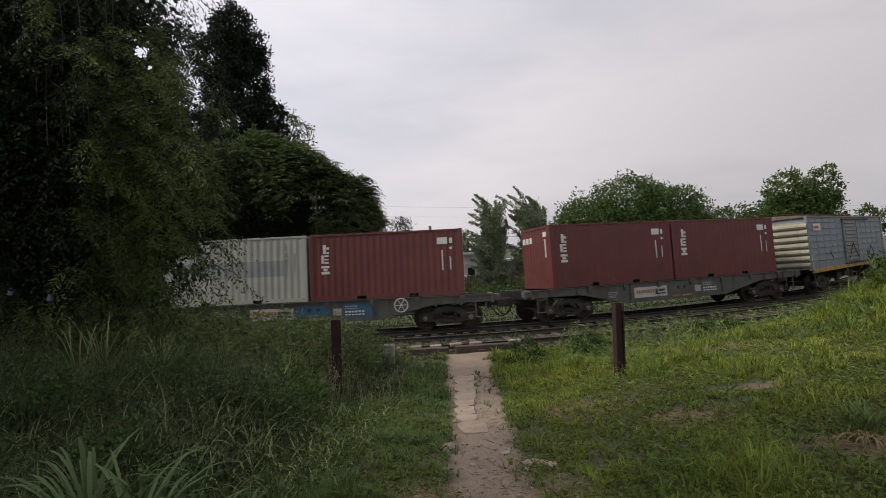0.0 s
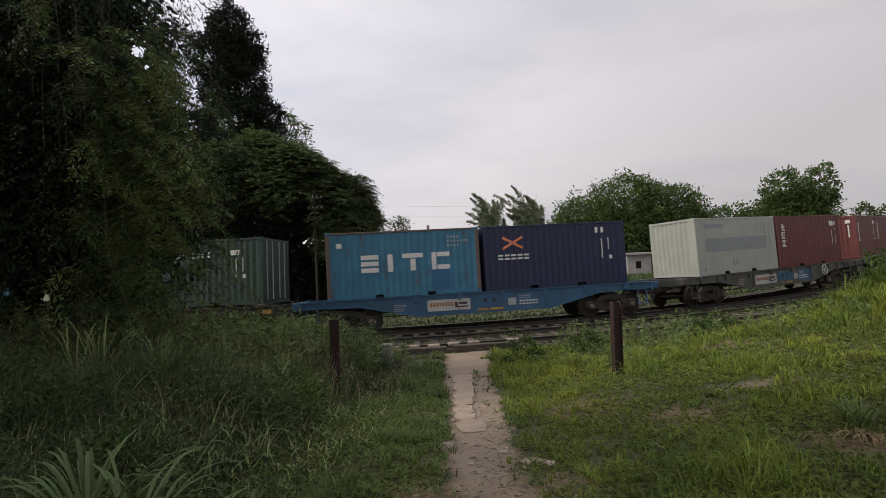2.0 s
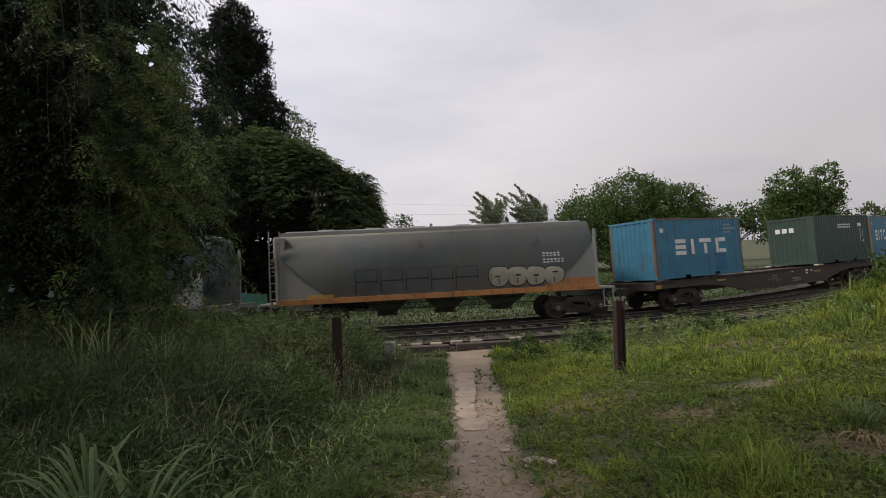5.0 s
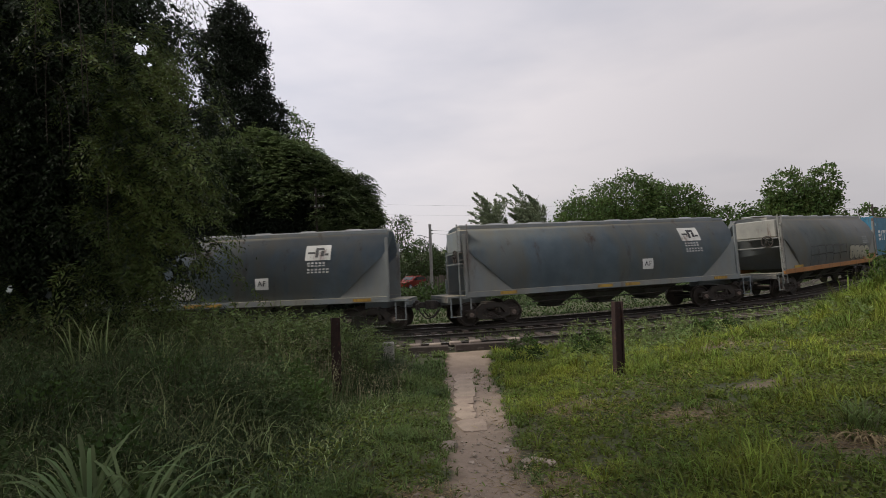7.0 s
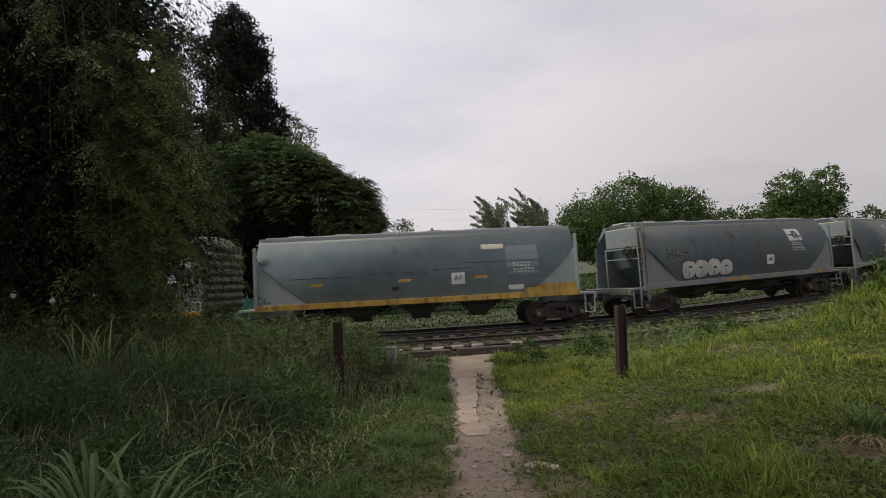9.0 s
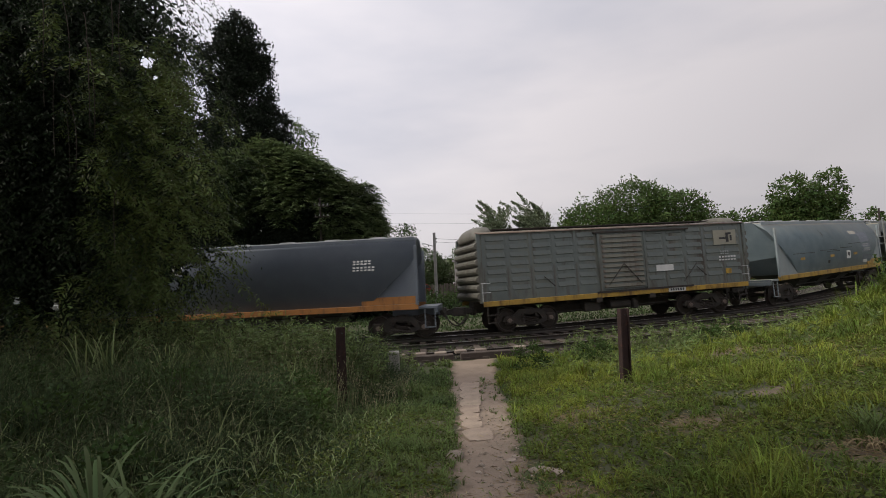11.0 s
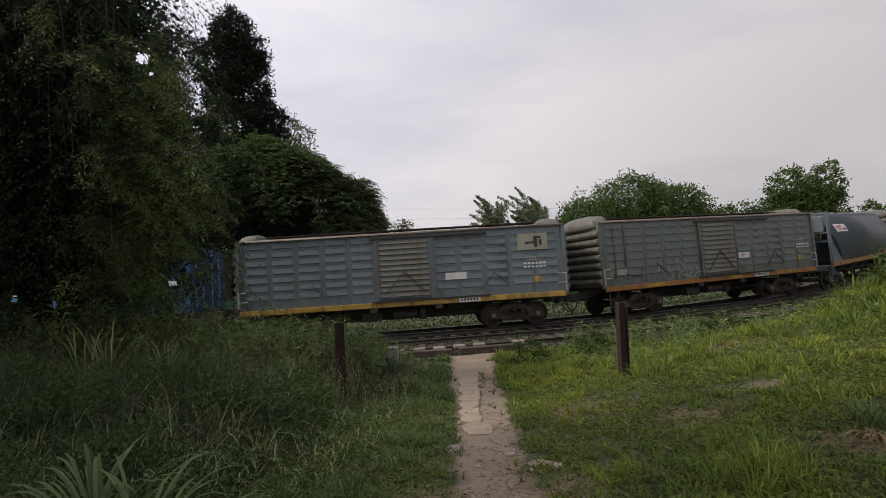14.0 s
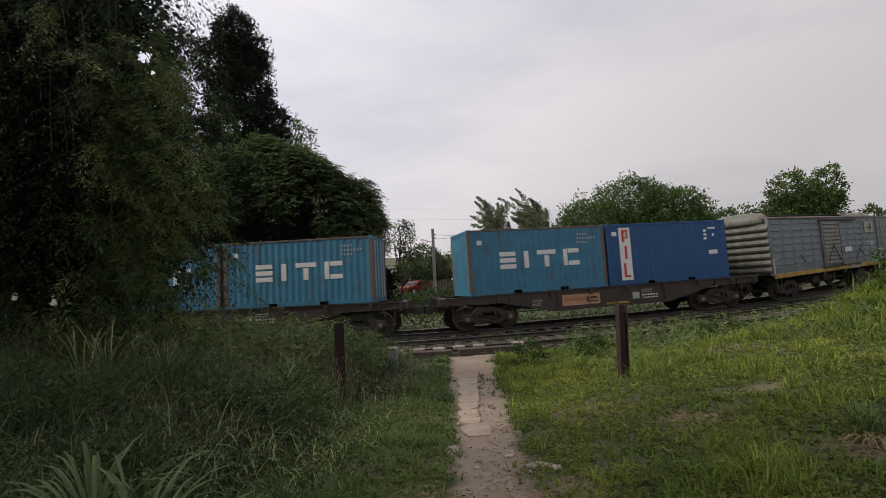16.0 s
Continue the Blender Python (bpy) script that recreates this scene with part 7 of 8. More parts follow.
    s, q = s[keep], q[keep]
    pl = np.array([track_plan(v) for v in s])
    x, y = pl[:, 0] + np.sin(pl[:, 2]) * q, pl[:, 1] - np.cos(pl[:, 2]) * q
    z = ground_z(x, y)
    h = rng.uniform(0.12, 0.58, len(x)) * np.where(q > 3, 1.0, 0.45)
    v, f = blades(np.stack([x, y, z], -1), h, 0.022, rng.uniform(0.2, 0.8, len(x)), rng)
    me = mesh_np("trackside_weeds", v, f)
    me.materials.append(M["grass_weed"])
    tagged(new("trackside_weeds", me), "weeds growing between the rails and gravel", "weeds", kind="stuff")
    # rough grass beyond the line
    n = 60000
    s = rng.uniform(-40, 60, n)
    q = 2.6 + 34 * rng.random(n) ** 1.7
    pl = np.array([track_plan(v) for v in s])
    x, y = pl[:, 0] - np.sin(pl[:, 2]) * q, pl[:, 1] + np.cos(pl[:, 2]) * q
    z = ground_z(x, y)
    h = (0.09 + 0.20 * smooth(5, 11, q)) * rng.uniform(0.5, 1.5, n)
    v, f = blades(np.stack([x, y, z], -1), h, 0.035 + 0.0015 * y, rng.uniform(0.2, 0.9, n), rng)
    me = mesh_np("field_grass", v, f)
    me.materials.append(M["weed_dark"])
    tagged(new("field_grass", me), "rough green grass beyond the railway tracks", "grass", kind="stuff")
    # dead blades lying all over the turf
    n = 15000
    x, y = clumped(n, 0.4, 14, 2.6, 13.5, rng, 1.4)
    keep = rng.random(len(x)) < 0.25 + 0.75 * smooth(0.0, 0.4, ripple(x * 0.8 + 5, y * 0.8))
    x, y = x[keep], y[keep]
    n = len(x)
    z = ground_z(x, y)
    ang = rng.uniform(0, 6.28, n)
    a = np.stack([np.cos(ang), np.sin(ang), rng.uniform(-0.05, 0.5, n)], -1)
    v, f = leaf_quads(np.stack([x, y, z + rng.uniform(0.01, 0.05, n)], -1), a, rng.uniform(0.06, 0.20, n), 0.005 + 0.0006 * y, rng)
    me = mesh_np("dead_blades", v, f)
    me.materials.append(M["grass_dry"])
    tagged(new("dead_blades", me), "dead straw-coloured blades lying in the turf", "straw", kind="stuff")
    # dry litter on bare patches
    n = 5200
    c = np.array([(1.1, 4.6, 0.8), (2.9, 6.2, 0.6), (5.6, 10.6, 1.2), (3.55, 4.5, 0.5), (1.75, 7.7, 0.7), (-0.3, 4.4, 0.6)])
    k = rng.integers(0, len(c), n)
    x, y = c[k, 0] + rng.normal(size=n) * c[k, 2] * 0.5, c[k, 1] + rng.normal(size=n) * c[k, 2] * 0.5
    z = ground_z(x, y)
    ang = rng.uniform(0, 6.28, n)
    a = np.stack([np.cos(ang), np.sin(ang), rng.uniform(0, 0.35, n)], -1)
    v, f = leaf_quads(np.stack([x, y, z + 0.01], -1), a, rng.uniform(0.05, 0.16, n), 0.006, rng)
    me = mesh_np("dry_straw", v, f)
    me.materials.append(M["grass_dry"])
    tagged(new("dry_straw", me), "dry straw and dead stalks on bare patches", "straw", kind="stuff")


def arching(root_p, n, length, width, rng, spread=1.0, lift=0.9):
    """Long arching leaves from one root: ribbons of six pieces."""
    v, f = [], []
    for i in range(n):
        a = rng.uniform(0, 6.28)
        o = np.array([math.cos(a), math.sin(a), 0]) * spread * rng.uniform(0.4, 1.0)
        s = np.array([-math.sin(a), math.cos(a), 0])
        ln, w = length * rng.uniform(0.6, 1.15), width * rng.uniform(0.7, 1.2)
        b = len(v)
        r0 = np.array(root_p) + np.array([rng.normal() * 0.05, rng.normal() * 0.05, 0])
        for j in range(7):
            t = j / 6
            p = r0 + o * ln * t * 0.8 + np.array([0, 0, 1.0]) * ln * (lift * t - 0.75 * t * t)
            ww = w * (0.5 + 0.5 * math.sin(min(t * 2.2, 1.57))) * (1 - t ** 3) + 0.001
            v += [p - s * ww / 2, p + np.array([0, 0, -ww * 0.12]), p + s * ww / 2]
        for j in range(6):
            c = b + 3 * j
            f += [(c, c + 1, c + 4, c + 3), (c + 1, c + 2, c + 5, c + 4)]
    return mesh_np("leaves", v, f, True)


def build_tufts():
    rng = np.random.default_rng(61)
    for x, y, n, ln, w in ((-2.1, 3.3, 40, 1.25, 0.025), (-1.75, 3.15, 28, 1.0, 0.026), (-2.5, 3.5, 34, 1.35, 0.026), (-1.45, 3.3, 14, 0.85, 0.022)):
        z = float(ground_z(x, y)) + 0.34
        ob = new("reed_grass", arching((x, y, z - 0.30), n // 2 + 14, ln * 0.86, w * 1.25, rng, 0.95, 1.22))
        ob.data.materials.append(M["grass_reed"])
        tagged(ob, "clump of broad arching green reed leaves", "grass clump", "reed clumps")
    for x, y, ln in ((-6.0, 8.2, 1.6), (-5.7, 8.4, 1.7), (-4.9, 8.6, 1.4), (-3.6, 10.2, 1.5), (-2.9, 10.8, 1.3), (-4.3, 10.6, 1.5), (-3.2, 11.6, 1.5), (-2.4, 11.2, 1.2), (-5.2, 11.0, 1.5), (-3.0, 12.4, 1.7), (-3.9, 12.2, 1.8), (-4.6, 11.9, 1.7), (-5.5, 12.2, 1.8), (-2.3, 12.8, 1.5), (-6.4, 11.4, 1.8), (-4.2, 9.4, 1.5), (-5.0, 9.8, 1.6), (-3.0, 9.5, 1.2)):
        z = float(ground_z(x, y))
        ob = new("reed_grass", arching((x, y, z + 0.1), 26, ln, 0.021, rng, 0.7, 1.45))
        ob.data.materials.append(M["weed_strand_lit"])
        tagged(ob, "tall clump of arching reed leaves among weeds", "grass clump", "reed clumps")
    # the half-dead tussock on the bank
    z = float(ground_z(3.75, 4.55))
    tuss = empty("grass_tussock", "half-dead grass tussock with straw-coloured lower leaves", "grass clump")
    part("green_leaves", arching((3.75, 4.65, z), 70, 0.55, 0.012, rng, 0.9, 1.2), "grass_weed", tuss)
    part("dead_leaves", arching((3.62, 4.45, z), 46, 0.34, 0.011, rng, 1.0, 0.75), "grass_dry", tuss, "straw-coloured dead leaves")
    for x, y in ((6.9, 14.0), (7.4, 13.8), (10.6, 12.0), (11.2, 11.6), (2.2, 14.6), (4.2, 15.2)):
        z = float(ground_z(x, y))
        bush = new("weed_bush", leafy("weed_bush", [(x, y, z + 0.34, 0.5, 0.45, 0.42)], 80, 14, 0.07, 0.085, rng, -0.2, 0.5))
        bush.data.materials.append(M["leaf_dome"])
        tagged(bush, "leafy green weed bush on the bank edge", "weed", "weed bushes")


def build_unseen_shade_trees():
    """Unseen trees added beside the foot of the path, so that their shade falls on the grass."""
    lobes = [(-11.6, 5.0, 6.8, 2.6, 2.4, 2.6), (-12.0, 6.0, 4.6, 2.4, 2.2, 2.0), (-10.8, 3.4, 7.4, 2.4, 2.2, 2.0)]
    tree("unseen_shade_tree", "broad leafy tree added out of view to shade the tall weeds", (-11.8, 4.6, 1.4), (-11.4, 4.8, 7.0), 0.24, lobes, 800, 14, 0.35, 0.34, "leaf_dome", 44)
    # added overhead; zmin keeps the crown above the view
    lobes = [(-5.0, 3.6, 8.2, 3.0, 2.8, 1.5), (-4.4, 0.6, 8.0, 3.0, 2.6, 1.8), (-2.4, 2.4, 8.4, 1.8, 2.0, 1.2)]
    tree("unseen_shade_tree", "broad leafy tree added above the view to shade the dirt path", (-4.8, -1.2, 1.4), (-4.0, 1.6, 8.0), 0.26, lobes, 620, 14, 0.35, 0.34, "leaf_dome", 45, zmin=6.75)


build_far_trees()
build_willow()
build_unseen_shade_trees()


# ---- things by the crossing ----
def rust_post(x, y, z_top, lean, label):
    """A length of steel channel set upright in the ground."""
    z0 = float(ground_z(x, y)) - 0.15
    root = empty("steel_post", label, "post", "steel posts at the crossing", Matrix.Translation((x, y, z0)) @ Matrix.Rotation(radians(lean), 4, "Y") @ Matrix.Rotation(radians(12), 4, "Z"))
    h = z_top - z0
    part("web", boxes((-0.068, 0.068, -0.012, 0.012, 0, h), bevel=0.004), "post_rust", root)
    for sx in (-1, 1):
        part("flange", boxes((sx * 0.078 - 0.011, sx * 0.078 + 0.011, -0.068, 0.068, 0, h + 0.004), bevel=0.004), "post_rust", root)
    part("bolt_hole", rod(bmesh.new(), (0.03, -0.02, h - 0.12), (0.03, 0.02, h - 0.12), 0.014), "black_mark", root)
    return root


def build_crossing():
    rust_post(-2.13, 9.7, 1.88, 0.4, "short rusty brown steel channel post in tall weeds")
    rust_post(3.25, 9.7, 2.0, 0.4, "short rusty brown steel channel post on the bank")
    # concrete stub
    x, y = -1.62, 14.0
    z = float(ground_z(x, y))
    bm = boxes((-0.15, 0.15, -0.12, 0.12, -0.1, 0.62 - z), bevel=0.025)
    stub = part("concrete_stub", bm, "concrete", None, "", Matrix.Translation((x, y, z)))
    tagged(stub, "weathered grey concrete marker stub in the grass", "marker post")
    # timber beam and paving blocks along the near rail
    beam = empty("crossing_beam", "dark timber edge beam of the foot crossing", "beam")
    for k in range(2):
        s = -1.35 + k * 2.15
        p, h = track_point(s, -4.15, -0.02, 0.0), track_plan(s)[2]
        part("timber", boxes((-1.06, 1.06, -0.13, 0.13, -0.30, -0.02), bevel=0.02), "sleeper_wood", beam, "", Matrix.Translation(p) @ Matrix.Rotation(h, 4, "Z"))
    rng = random.Random(4)
    slab = shared("paving_block", lambda: boxes((-0.20, 0.20, -0.11, 0.11, -0.12, 0.0), bevel=0.025))
    slab.materials.append(M["stone"])
    for k in range(7):
        s = -2.0 + k * 0.62
        if k in (5,):
            continue
        p, h = track_point(s, -3.98, 0.025, 0.0), track_plan(s)[2]
        ob = new("paving_block", slab)
        ob.matrix_basis = Matrix.Translation(p + Vector((0, 0, -0.0 + rng.uniform(-0.015, 0.01)))) @ Matrix.Rotation(h + rng.uniform(-0.05, 0.05), 4, "Z")
        tagged(ob, "worn pale concrete block beside the rail", "paving block", "crossing blocks")
    # stones and slabs on the path
    def lump(name, x, y, rx, ry, rz, label, mat="stone", seed=0):
        r = random.Random(seed)
        bm = bmesh.new()
        bmesh.ops.create_icosphere(bm, subdivisions=2, radius=1.0)
        for v in bm.verts:
            k = 1 + 0.22 * noise.noise(v.co * 1.7 + Vector((seed, 0, 0)))
            v.co = Vector((v.co.x * rx * k, v.co.y * ry * k, max(-0.4, min(0.55, v.co.z)) * rz * 1.5 * k))
        ob = part(name, bm, mat, None, "", Matrix.Translation((x, y, float(ground_z(x, y)) + rz * 0.15)) @ Matrix.Rotation(r.uniform(0, 6.28), 4, "Z"))
        return tagged(ob, label, "stone", "stones by the path")
    lump("stone", -0.04, 6.2, 0.15, 0.11, 0.05, "flat pale stone at the path's edge", seed=1)
    lump("stone", 0.90, 5.42, 0.16, 0.07, 0.035, "pale broken stone lying in the grass", seed=2)
    lump("stone", 1.04, 5.30, 0.08, 0.06, 0.035, "pale broken stone lying in the grass", seed=3)
    for i, (x, y, r) in enumerate(((0.62, 5.95, 0.07), (0.70, 6.1, 0.05), (0.22, 5.6, 0.04), (-0.2, 4.7, 0.045), (-0.32, 4.55, 0.04), (-0.1, 4.5, 0.03), (0.78, 5.3, 0.04), (0.05, 4.2, 0.03), (0.85, 4.3, 0.035), (-0.35, 4.0, 0.03))):
        lump("stone", x, y, r, r * 0.8, r * 0.45, "small pale stone on the dirt path", seed=10 + i)
    rng2 = np.random.default_rng(77)
    n = 2200
    y = 2.4 + 11 * rng2.random(n) ** 1.5
    c, hw = path_centre(y)
    x = c + 0.12 + rng2.normal(size=n) * hw * 0.95
    z = ground_z(x, y)
    r = 0.010 * np.exp(rng2.normal(size=n) * 0.5)
    base = np.array([(1, 0, 0), (-1, 0, 0), (0, 1, 0), (0, -1, 0), (0, 0, 0.7), (0, 0, -0.5)], float)
    tri = np.array([(0, 2, 4), (2, 1, 4), (1, 3, 4), (3, 0, 4), (2, 0, 5), (1, 2, 5), (3, 1, 5), (0, 3, 5)])
    v = base[None] * (r[:, None] * rng2.uniform(0.7, 1.3, (n, 6)))[:, :, None] + np.stack([x, y, z + r * 0.3], -1)[:, None]
    me = mesh_np("path_gravel", v.reshape(-1, 3), (tri[None] + (np.arange(n) * 6)[:, None, None]).reshape(-1, 3))
    me.materials.append(M["stone"])
    tagged(new("path_gravel", me), "small loose stones on the trodden path", "gravel", kind="stuff")
    for i, (x, y, a, b) in enumerate(((0.30, 7.25, 0.22, 0.30), (0.26, 7.92, 0.17, 0.20), (0.24, 8.50, 0.19, 0.24), (0.27, 9.20, 0.20, 0.30), (0.30, 10.0, 0.22, 0.34), (0.33, 11.0, 0.24, 0.42), (0.36, 12.2, 0.27, 0.50))):
        bm = bmesh.new()
        r = random.Random(70 + i)
        ring = []
        for k in range(9):
            t = 6.283 * k / 9
            c, s = math.cos(t), math.sin(t)
            q = 1.0 / max(abs(c), abs(s), 0.78) * r.uniform(0.82, 1.06)
            ring.append((a * c * q, b * s * q))
        lo = [bm.verts.new((p, q, -0.06)) for p, q in ring]
        hi = [bm.verts.new((p * 0.95, q * 0.95, 0.052 + 0.012 * r.uniform(-1, 1))) for p, q in ring]
        bm.faces.new(hi)
        for k in range(9):
            bm.faces.new((lo[k], lo[(k + 1) % 9], hi[(k + 1) % 9], hi[k]))
        ob = part("stepping_slab", bm, "dirt_slab", None, "", Matrix.Translation((x, y, float(ground_z(x, y)) + 0.0)))
        tagged(ob, "worn earth-covered stepping slab in the path", "stepping stone", "slabs of the path")


M["dirt_slab"] = surface("dirt_slab", (0.318, 0.254, 0.198), (0.250, 0.198, 0.154), 5.0, 0.95, bump=0.5, fine=35, random_tint=0.12)
M["plaster"] = surface("plaster", (0.34, 0.33, 0.31), (0.26, 0.25, 0.235), 1.2, 0.9, bump=0.2, fine=20, stain=(0.28, 0.26, 0.23), stain_at=(0.55, 0.75), stain_scale=1.4, stain_stretch=DOWN)
M["old_brick"] = surface("old_brick", (0.075, 0.048, 0.038), (0.055, 0.038, 0.032), 2.5, 0.9, bump=0.4, fine=14)
M["plaster_grey"] = surface("plaster_grey", (0.19, 0.185, 0.17), (0.135, 0.13, 0.12), 1.2, 0.9, bump=0.2, fine=20)
M["brick_wall"] = surface("brick_wall", (0.26, 0.115, 0.07), (0.20, 0.09, 0.06), 2.5, 0.9, bump=0.3, fine=14)
M["tin_roof"] = surface("tin_roof", (0.42, 0.42, 0.42), (0.32, 0.30, 0.29), 1.5, 0.5, 0.3, stain=RUST, stain_at=(0.58, 0.75))
M["fence_wood"] = surface("fence_wood", (0.115, 0.10, 0.085), (0.085, 0.072, 0.062), 4, 0.9, bump=0.4, fine=20, random_tint=0.35)
M["pole_grey"] = surface("pole_grey", (0.28, 0.27, 0.25), (0.22, 0.21, 0.20), 3, 0.9, bump=0.3, fine=25)
M["net_green"] = surface("net_green", (0.022, 0.105, 0.080), (0.018, 0.080, 0.062), 2.0, 0.8, bump=0.3, fine=30)
M["car_red"] = surface("car_red", (0.15, 0.022, 0.017), (0.13, 0.02, 0.015), 1, 0.25, 0.0, bump=0)
M["car_silver"] = surface("car_silver", (0.46, 0.47, 0.47), (0.42, 0.43, 0.43), 1, 0.3, 0.5, bump=0)
M["dark_glass"] = surface("dark_glass", (0.012, 0.014, 0.016), (0.02, 0.02, 0.022), 2, 0.08, 0.0, bump=0)
M["insulator"] = surface("insulator", (0.34, 0.34, 0.32), (0.28, 0.28, 0.26), 3, 0.2, bump=0)


def house(x0, x1, y0, y1, h, label, walls, roof_h=0.25, windows=(), door=None, base=None):
    z = (float(ground_z((x0 + x1) / 2, y0)) if base is None else base) - 0.1
    root = empty("house", label, "house", "", Matrix.Translation((x0, y0, z)))
    w, d = x1 - x0, y1 - y0
    holes = [(a, b, c, e) for a, b, c, e in windows] + ([(door[0], door[1], 0.0, 2.1)] if door else [])
    xs = sorted({0.0, w, *[v for o in holes for v in o[:2]]})
    sp = []
    for a, b in zip(xs, xs[1:]):
        cut = sorted((c, e) for p, q, c, e in holes if p <= a and q >= b)
        lo = 0.0
        for c, e in cut:
            if c > lo:
                sp.append((a, b, 0, 0.2, lo, c))
            lo = e
        if lo < h:
            sp.append((a, b, 0, 0.2, lo, h))
    part("front_wall", boxes(*sp), walls, root)
    part("side_wall", boxes((0, 0.2, 0.2, d, 0, h)), walls, root)
    part("side_wall", boxes((w - 0.2, w, 0.2, d, 0, h)), walls, root)
    part("back_wall", boxes((0.2, w - 0.2, d - 0.2, d, 0, h)), walls, root)
    part("roof", boxes((-0.25, w + 0.25, -0.35, d + 0.25, h, h + roof_h)), "tin_roof", root)
    for a, b, c, e in windows:
        win = part("window", boxes((a, b, 0.10, 0.13, c, e)), "dark_glass", root, "dark window pane")
        part("window_frame", boxes((a - 0.05, b + 0.05, -0.02, 0.03, c - 0.06, c - 0.004), (a - 0.05, b + 0.05, -0.02, 0.03, e + 0.004, e + 0.06)), "plaster", win)
    if door:
        part("door", boxes((door[0], door[1], 0.08, 0.14, 0.0, 2.1)), "fence_wood", root)
    return root


def build_street():
    house(0.7, 4.0, 58, 64, 3.7, "white plastered house with a flat pale roof", "plaster", 0.22, ((1.9, 2.7, 1.2, 2.2),), None)
    house(4.1, 6.4, 56.5, 60, 3.0, "low grey plastered shed beside the white house", "plaster_grey", 0.15, (), (0.3, 1.1))
    house(6.6, 10.4, 57.5, 62, 2.8, "low grey shed with a tin roof", "plaster_grey", 0.18, ((1.0, 1.8, 1.0, 1.9),), None)
    chim = boxes((4.15, 5.15, 55.4, 55.9, -2.0, 1.25), (4.1, 5.2, 55.35, 55.95, 1.25, 1.4), bevel=0.02)
    tagged(part("brick_pillar", chim, "old_brick", None), "dark brick gate pillar before the shed", "pillar")
    lean = boxes((0.4, 2.8, 55.2, 57.8, 0.3, 0.4))
    porch = empty("porch", "rusty tin porch roof on thin posts", "porch")
    part("roof", lean, "tin_roof", porch)
    for x in (0.5, 2.7):
        part("post", boxes((x - 0.05, x + 0.05, 55.25, 55.35, float(ground_z(x, 55.3)) - 0.05, 0.3)), "fence_wood", porch)
    house(22.5, 25.4, 62, 66, 2.6, "white walled house under the large tree", "plaster", 0.2, ((1.0, 1.7, 0.9, 1.8),))
    tagged(part("brick_wall", boxes((25.6, 31.0, 61.5, 61.75, -2.2, 0.4), bevel=0.01), "brick_wall", None), "low orange brick garden wall", "wall")
    house(-22.0, -15.9, 33.5, 37.5, 4.3, "grey railway hut with dark openings behind the tracks", "plaster_grey", 0.12, ((2.4, 3.6, 0.4, 2.3), (4.3, 5.6, 0.4, 2.3)), (0.6, 1.5), base=-0.2)
    # paling fence
    fence = empty("paling_fence", "weathered grey wooden paling fence", "fence")
    pale = shared("pale", lambda: boxes((-0.06, 0.06, -0.012, 0.012, 0, 1.62), bevel=0.006))
    pale.materials.append(M["fence_wood"])
    rng = random.Random(9)
    for i in range(72):
        x = -1.9 + i * 0.155
        ob = obj("pale", pale, None, fence, Matrix.Translation((x, 52.6, float(ground_z(x, 52.6)) - 0.05)) @ Matrix.Rotation(rng.uniform(-0.03, 0.03), 4, "Y") @ Matrix.Diagonal((1, 1, rng.uniform(0.92, 1.08), 1)))
    for zz in (0.35, 1.0):
        part("rail", boxes((-2.0, 9.3, 52.62, 52.67, float(ground_z(2, 52.6)) + zz, float(ground_z(2, 52.6)) + zz + 0.08)), "fence_wood", fence)
    # green netting fence beyond the line
    net = empty("net_fence", "sagging green netting fence on thin posts", "fence")
    n = 40
    v, f = [], []
    for i in range(n + 1):
        x = -24.0 + i * 0.33
        y = 30.6 + 0.04 * math.sin(i * 1.7)
        gz = float(ground_z(x, y))
        for j in range(4):
            v.append((x, y + 0.03 * math.sin(i * 0.9 + j * 2), gz + 0.45 + j * 0.36 + (0.05 * math.sin(i * 0.6) if j == 3 else 0)))
    for i in range(n):
        for j in range(3):
            a = i * 4 + j
            f.append((a, a + 4, a + 5, a + 1))
    part("netting", mesh_np("netting", v, f, True), "net_green", net)
    for i in range(0, n + 1, 6):
        x = -24.0 + i * 0.33
        part("post", boxes((x - 0.04, x + 0.04, 30.66, 30.74, float(ground_z(x, 30.7)) - 0.1, float(ground_z(x, 30.7)) + 1.7)), "fence_wood", net)
    # poles and wires
    def pole(x, y, z1, r, label, mat="pole_grey"):
        root = empty("utility_pole", label, "utility pole", "utility poles")
        part("shaft", rod(bmesh.new(), (x, y, float(ground_z(x, y)) - 0.2), (x, y, z1), r * 1.25, r, 10), mat, root)
        return root
    p = pole(-1.2, 46, 5.5, 0.13, "slim grey concrete utility pole with a lamp arm")
    arm = bmesh.new()
    rod(arm, (-1.2, 46, 4.25), (-2.1, 45.9, 4.55), 0.03, n=6)
    part("lamp_arm", arm, "pole_grey", p)
    part("lamp_head", boxes((-2.35, -2.05, 45.8, 46.0, 4.48, 4.58), bevel=0.03), "galvanised", p)
    part("bracket", boxes((-1.1, -0.95, 45.95, 46.05, 4.6, 4.7), (-1.1, -0.95, 45.95, 46.05, 4.9, 5.0)), "dark_steel", p)
    q = pole(-8.35, 33.6, 7.5, 0.07, "dark signal pole with white insulators on crossarms", "bark")
    for zz in (6.2, 6.9):
        cr = part("crossarm", boxes((-8.75, -7.75, 33.5, 33.58, zz, zz + 0.07)), "bark", q)
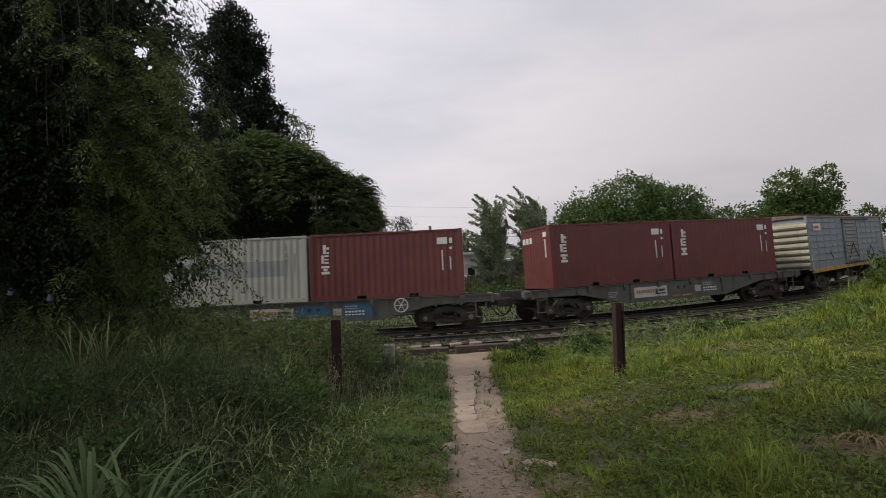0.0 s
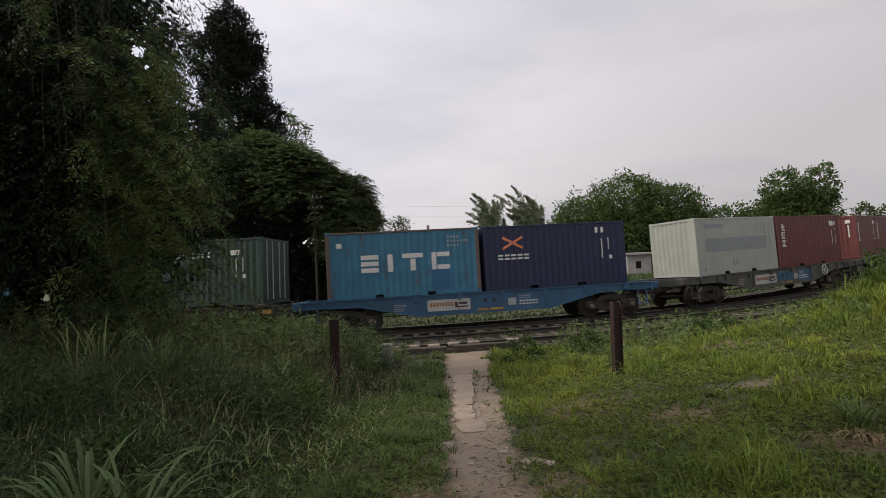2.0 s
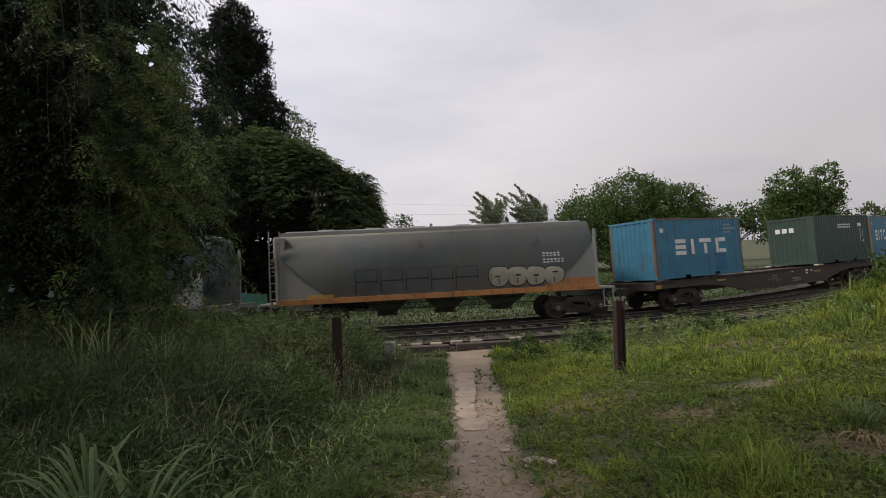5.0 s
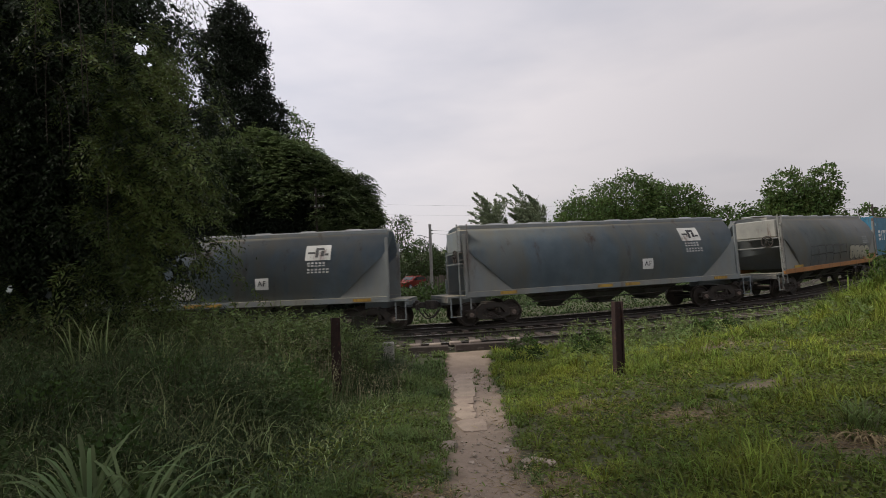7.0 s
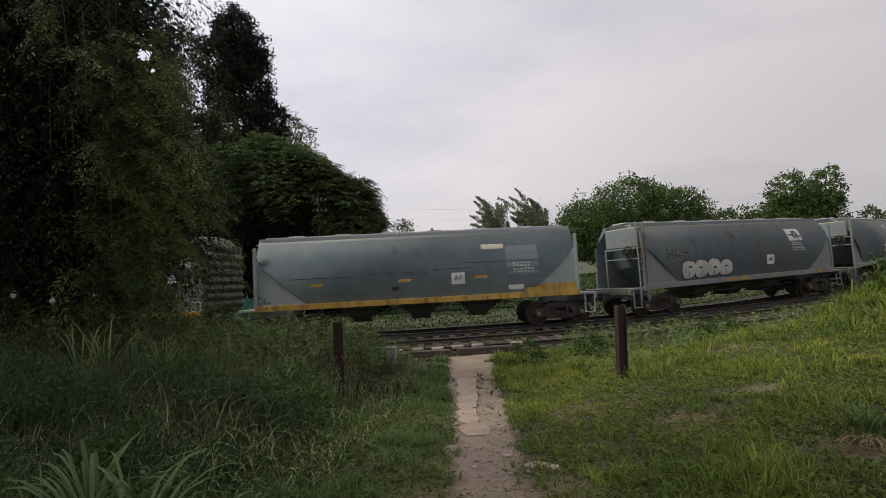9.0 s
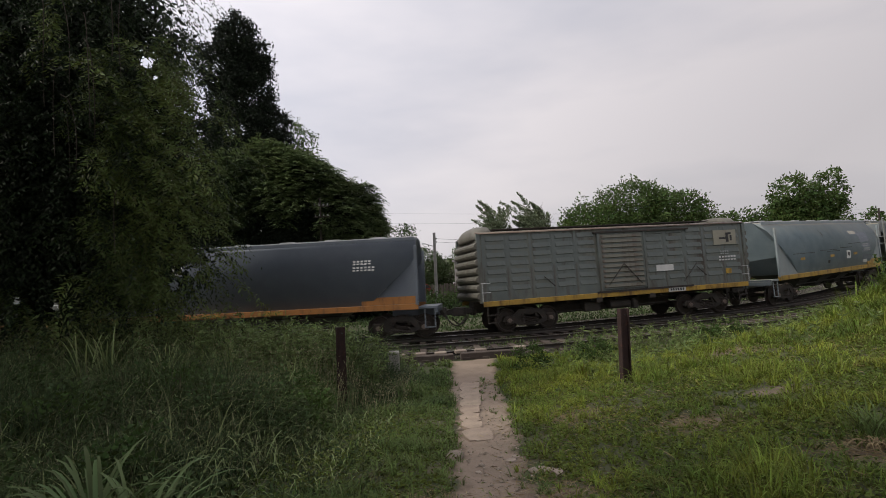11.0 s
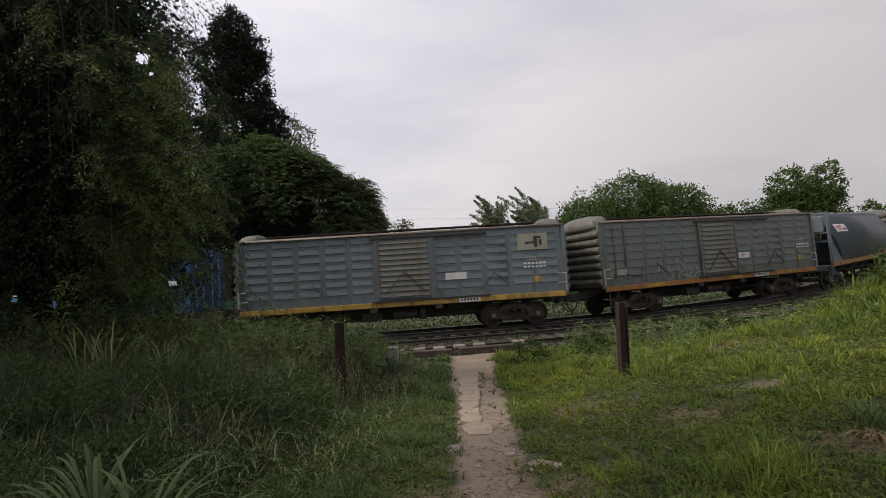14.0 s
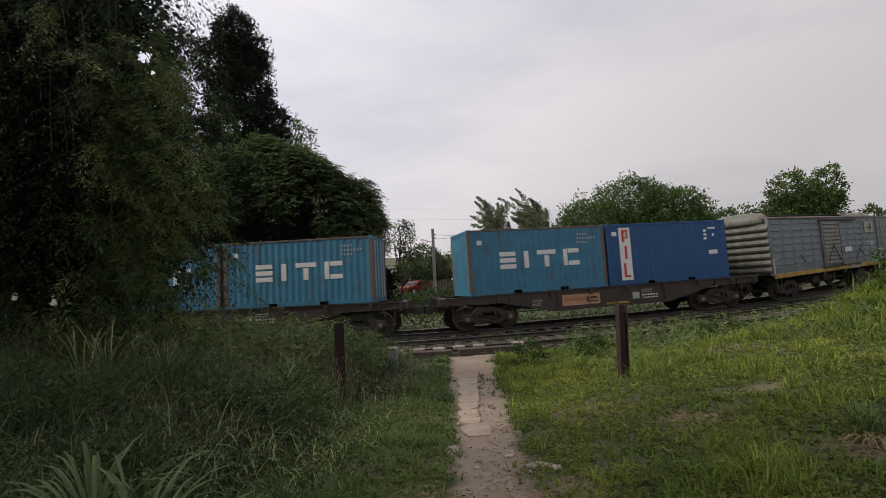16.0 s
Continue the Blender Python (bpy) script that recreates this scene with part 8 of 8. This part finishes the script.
        for k in range(4):
            part("insulator", shared("insulator", lambda: rod(bmesh.new(), (0, 0, 0), (0, 0, 0.16), 0.05, 0.03, 8)), "insulator", cr, "", Matrix.Translation((-8.68 + k * 0.28, 33.54, zz + 0.07)))
    r = pole(75.9, 90, 8.6, 0.14, "far utility pole above the skyline", "bark")
    part("crossarm", boxes((75.0, 76.8, 89.95, 90.05, 7.9, 8.05)), "bark", r)

    def wire(name, a, b, sag, r=0.012):
        bm = bmesh.new()
        a, b = Vector(a), Vector(b)
        prev = a
        for i in range(1, 13):
            t = i / 12
            pt = a.lerp(b, t) - Vector((0, 0, sag * 4 * t * (1 - t)))
            rod(bm, prev, pt, r, n=5)
            prev = pt
        tagged(part(name, bm, "black_mark", None), "thin overhead cable sagging from the pole", "cable", "overhead cables")
    wire("overhead_cable", (-1.0, 46, 4.95), (14.0, 47.5, 5.2), 0.45, 0.011)
    wire("overhead_cable", (-1.0, 46, 4.65), (14.0, 47.5, 4.6), 0.35, 0.011)
    wire("overhead_cable", (-30.0, 66, 9.2), (76, 90, 8.0), 0.9, 0.008)
    wire("overhead_cable", (-30.0, 66, 10.6), (76, 90, 8.5), 0.6, 0.008)

    # parked cars far off
    def car(x, y, yaw, key, label):
        z = float(ground_z(x, y))
        root = empty("car", label, "car", "", Matrix.Translation((x, y, z)) @ Matrix.Rotation(yaw, 4, "Z"))
        side = [(-2.0, 0.32), (-2.05, 0.75), (-1.85, 0.92), (-0.95, 0.98), (-0.35, 1.42), (0.95, 1.45), (1.65, 1.0), (2.05, 0.9), (2.05, 0.35)]
        bm = extrude_profile(side, -0.82, 0.82)
        bmesh.ops.bevel(bm, geom=[e for e in bm.edges], offset=0.05, segments=2, affect="EDGES")
        part("body", bm, key, root)
        glass = [(-0.82, 1.0), (-0.33, 1.36), (0.88, 1.38), (1.4, 1.02)]
        for sy in (-1, 1):
            part("side_window", extrude_profile(glass, sy * 0.822, sy * 0.828), "dark_glass", root)
        part("windscreen", boxes((-0.02, 0.02, -0.62, 0.62, -0.26, 0.26)), "dark_glass", root, "", Matrix.Translation((-0.70, 0, 1.22)) @ Matrix.Rotation(radians(54), 4, "Y"))
        for wx in (-1.3, 1.3):
            for sy in (-1, 1):
                t = part("tyre", rod(bmesh.new(), (wx, sy * 0.66, 0.31), (wx, sy * 0.85, 0.31), 0.31, n=18), "black_mark", root)
                part("rim", rod(bmesh.new(), (wx, sy * 0.85, 0.31), (wx, sy * 0.865, 0.31), 0.19, n=12), "galvanised", t)
    car(-3.7, 58.0, 0.9, "car_red", "small red hatchback parked by the street")
    car(-8.2, 76, 0.2, "car_silver", "silver car parked beyond the trees")


build_street()
build_crossing()
build_tufts()
build_grass()


# ---- movement ----
def train_s(t):
    return 11.262 * t + 0.0051 * t * t


def wagon_pose(u, t, half):
    a, b = track_point(u + train_s(t) - half), track_point(u + train_s(t) + half)
    d = b - a
    h = math.atan2(d.y, d.x)
    pitch = math.atan2(d.z, math.hypot(d.x, d.y))
    return Matrix.Translation((a + b) / 2) @ Matrix.Rotation(h, 4, "Z") @ Matrix.Rotation(-pitch, 4, "Y") @ Matrix.Rotation(-CANT, 4, "X")


def motions():
    for root, u, half, off in RIDERS:
        walk(root, [(k * 0.2, wagon_pose(u, k * 0.2, half) @ off) for k in range(81)])
    step = 1.0 / FPS
    rows = [(k * step, -train_s(k * step) / 0.46) for k in range(481)]
    for wheelset, x in WHEELS:
        walk(wheelset, [(t, Matrix.Translation((x, 0, 0.46)) @ Matrix.Rotation(-a, 4, "Y")) for t, a in rows])


motions()
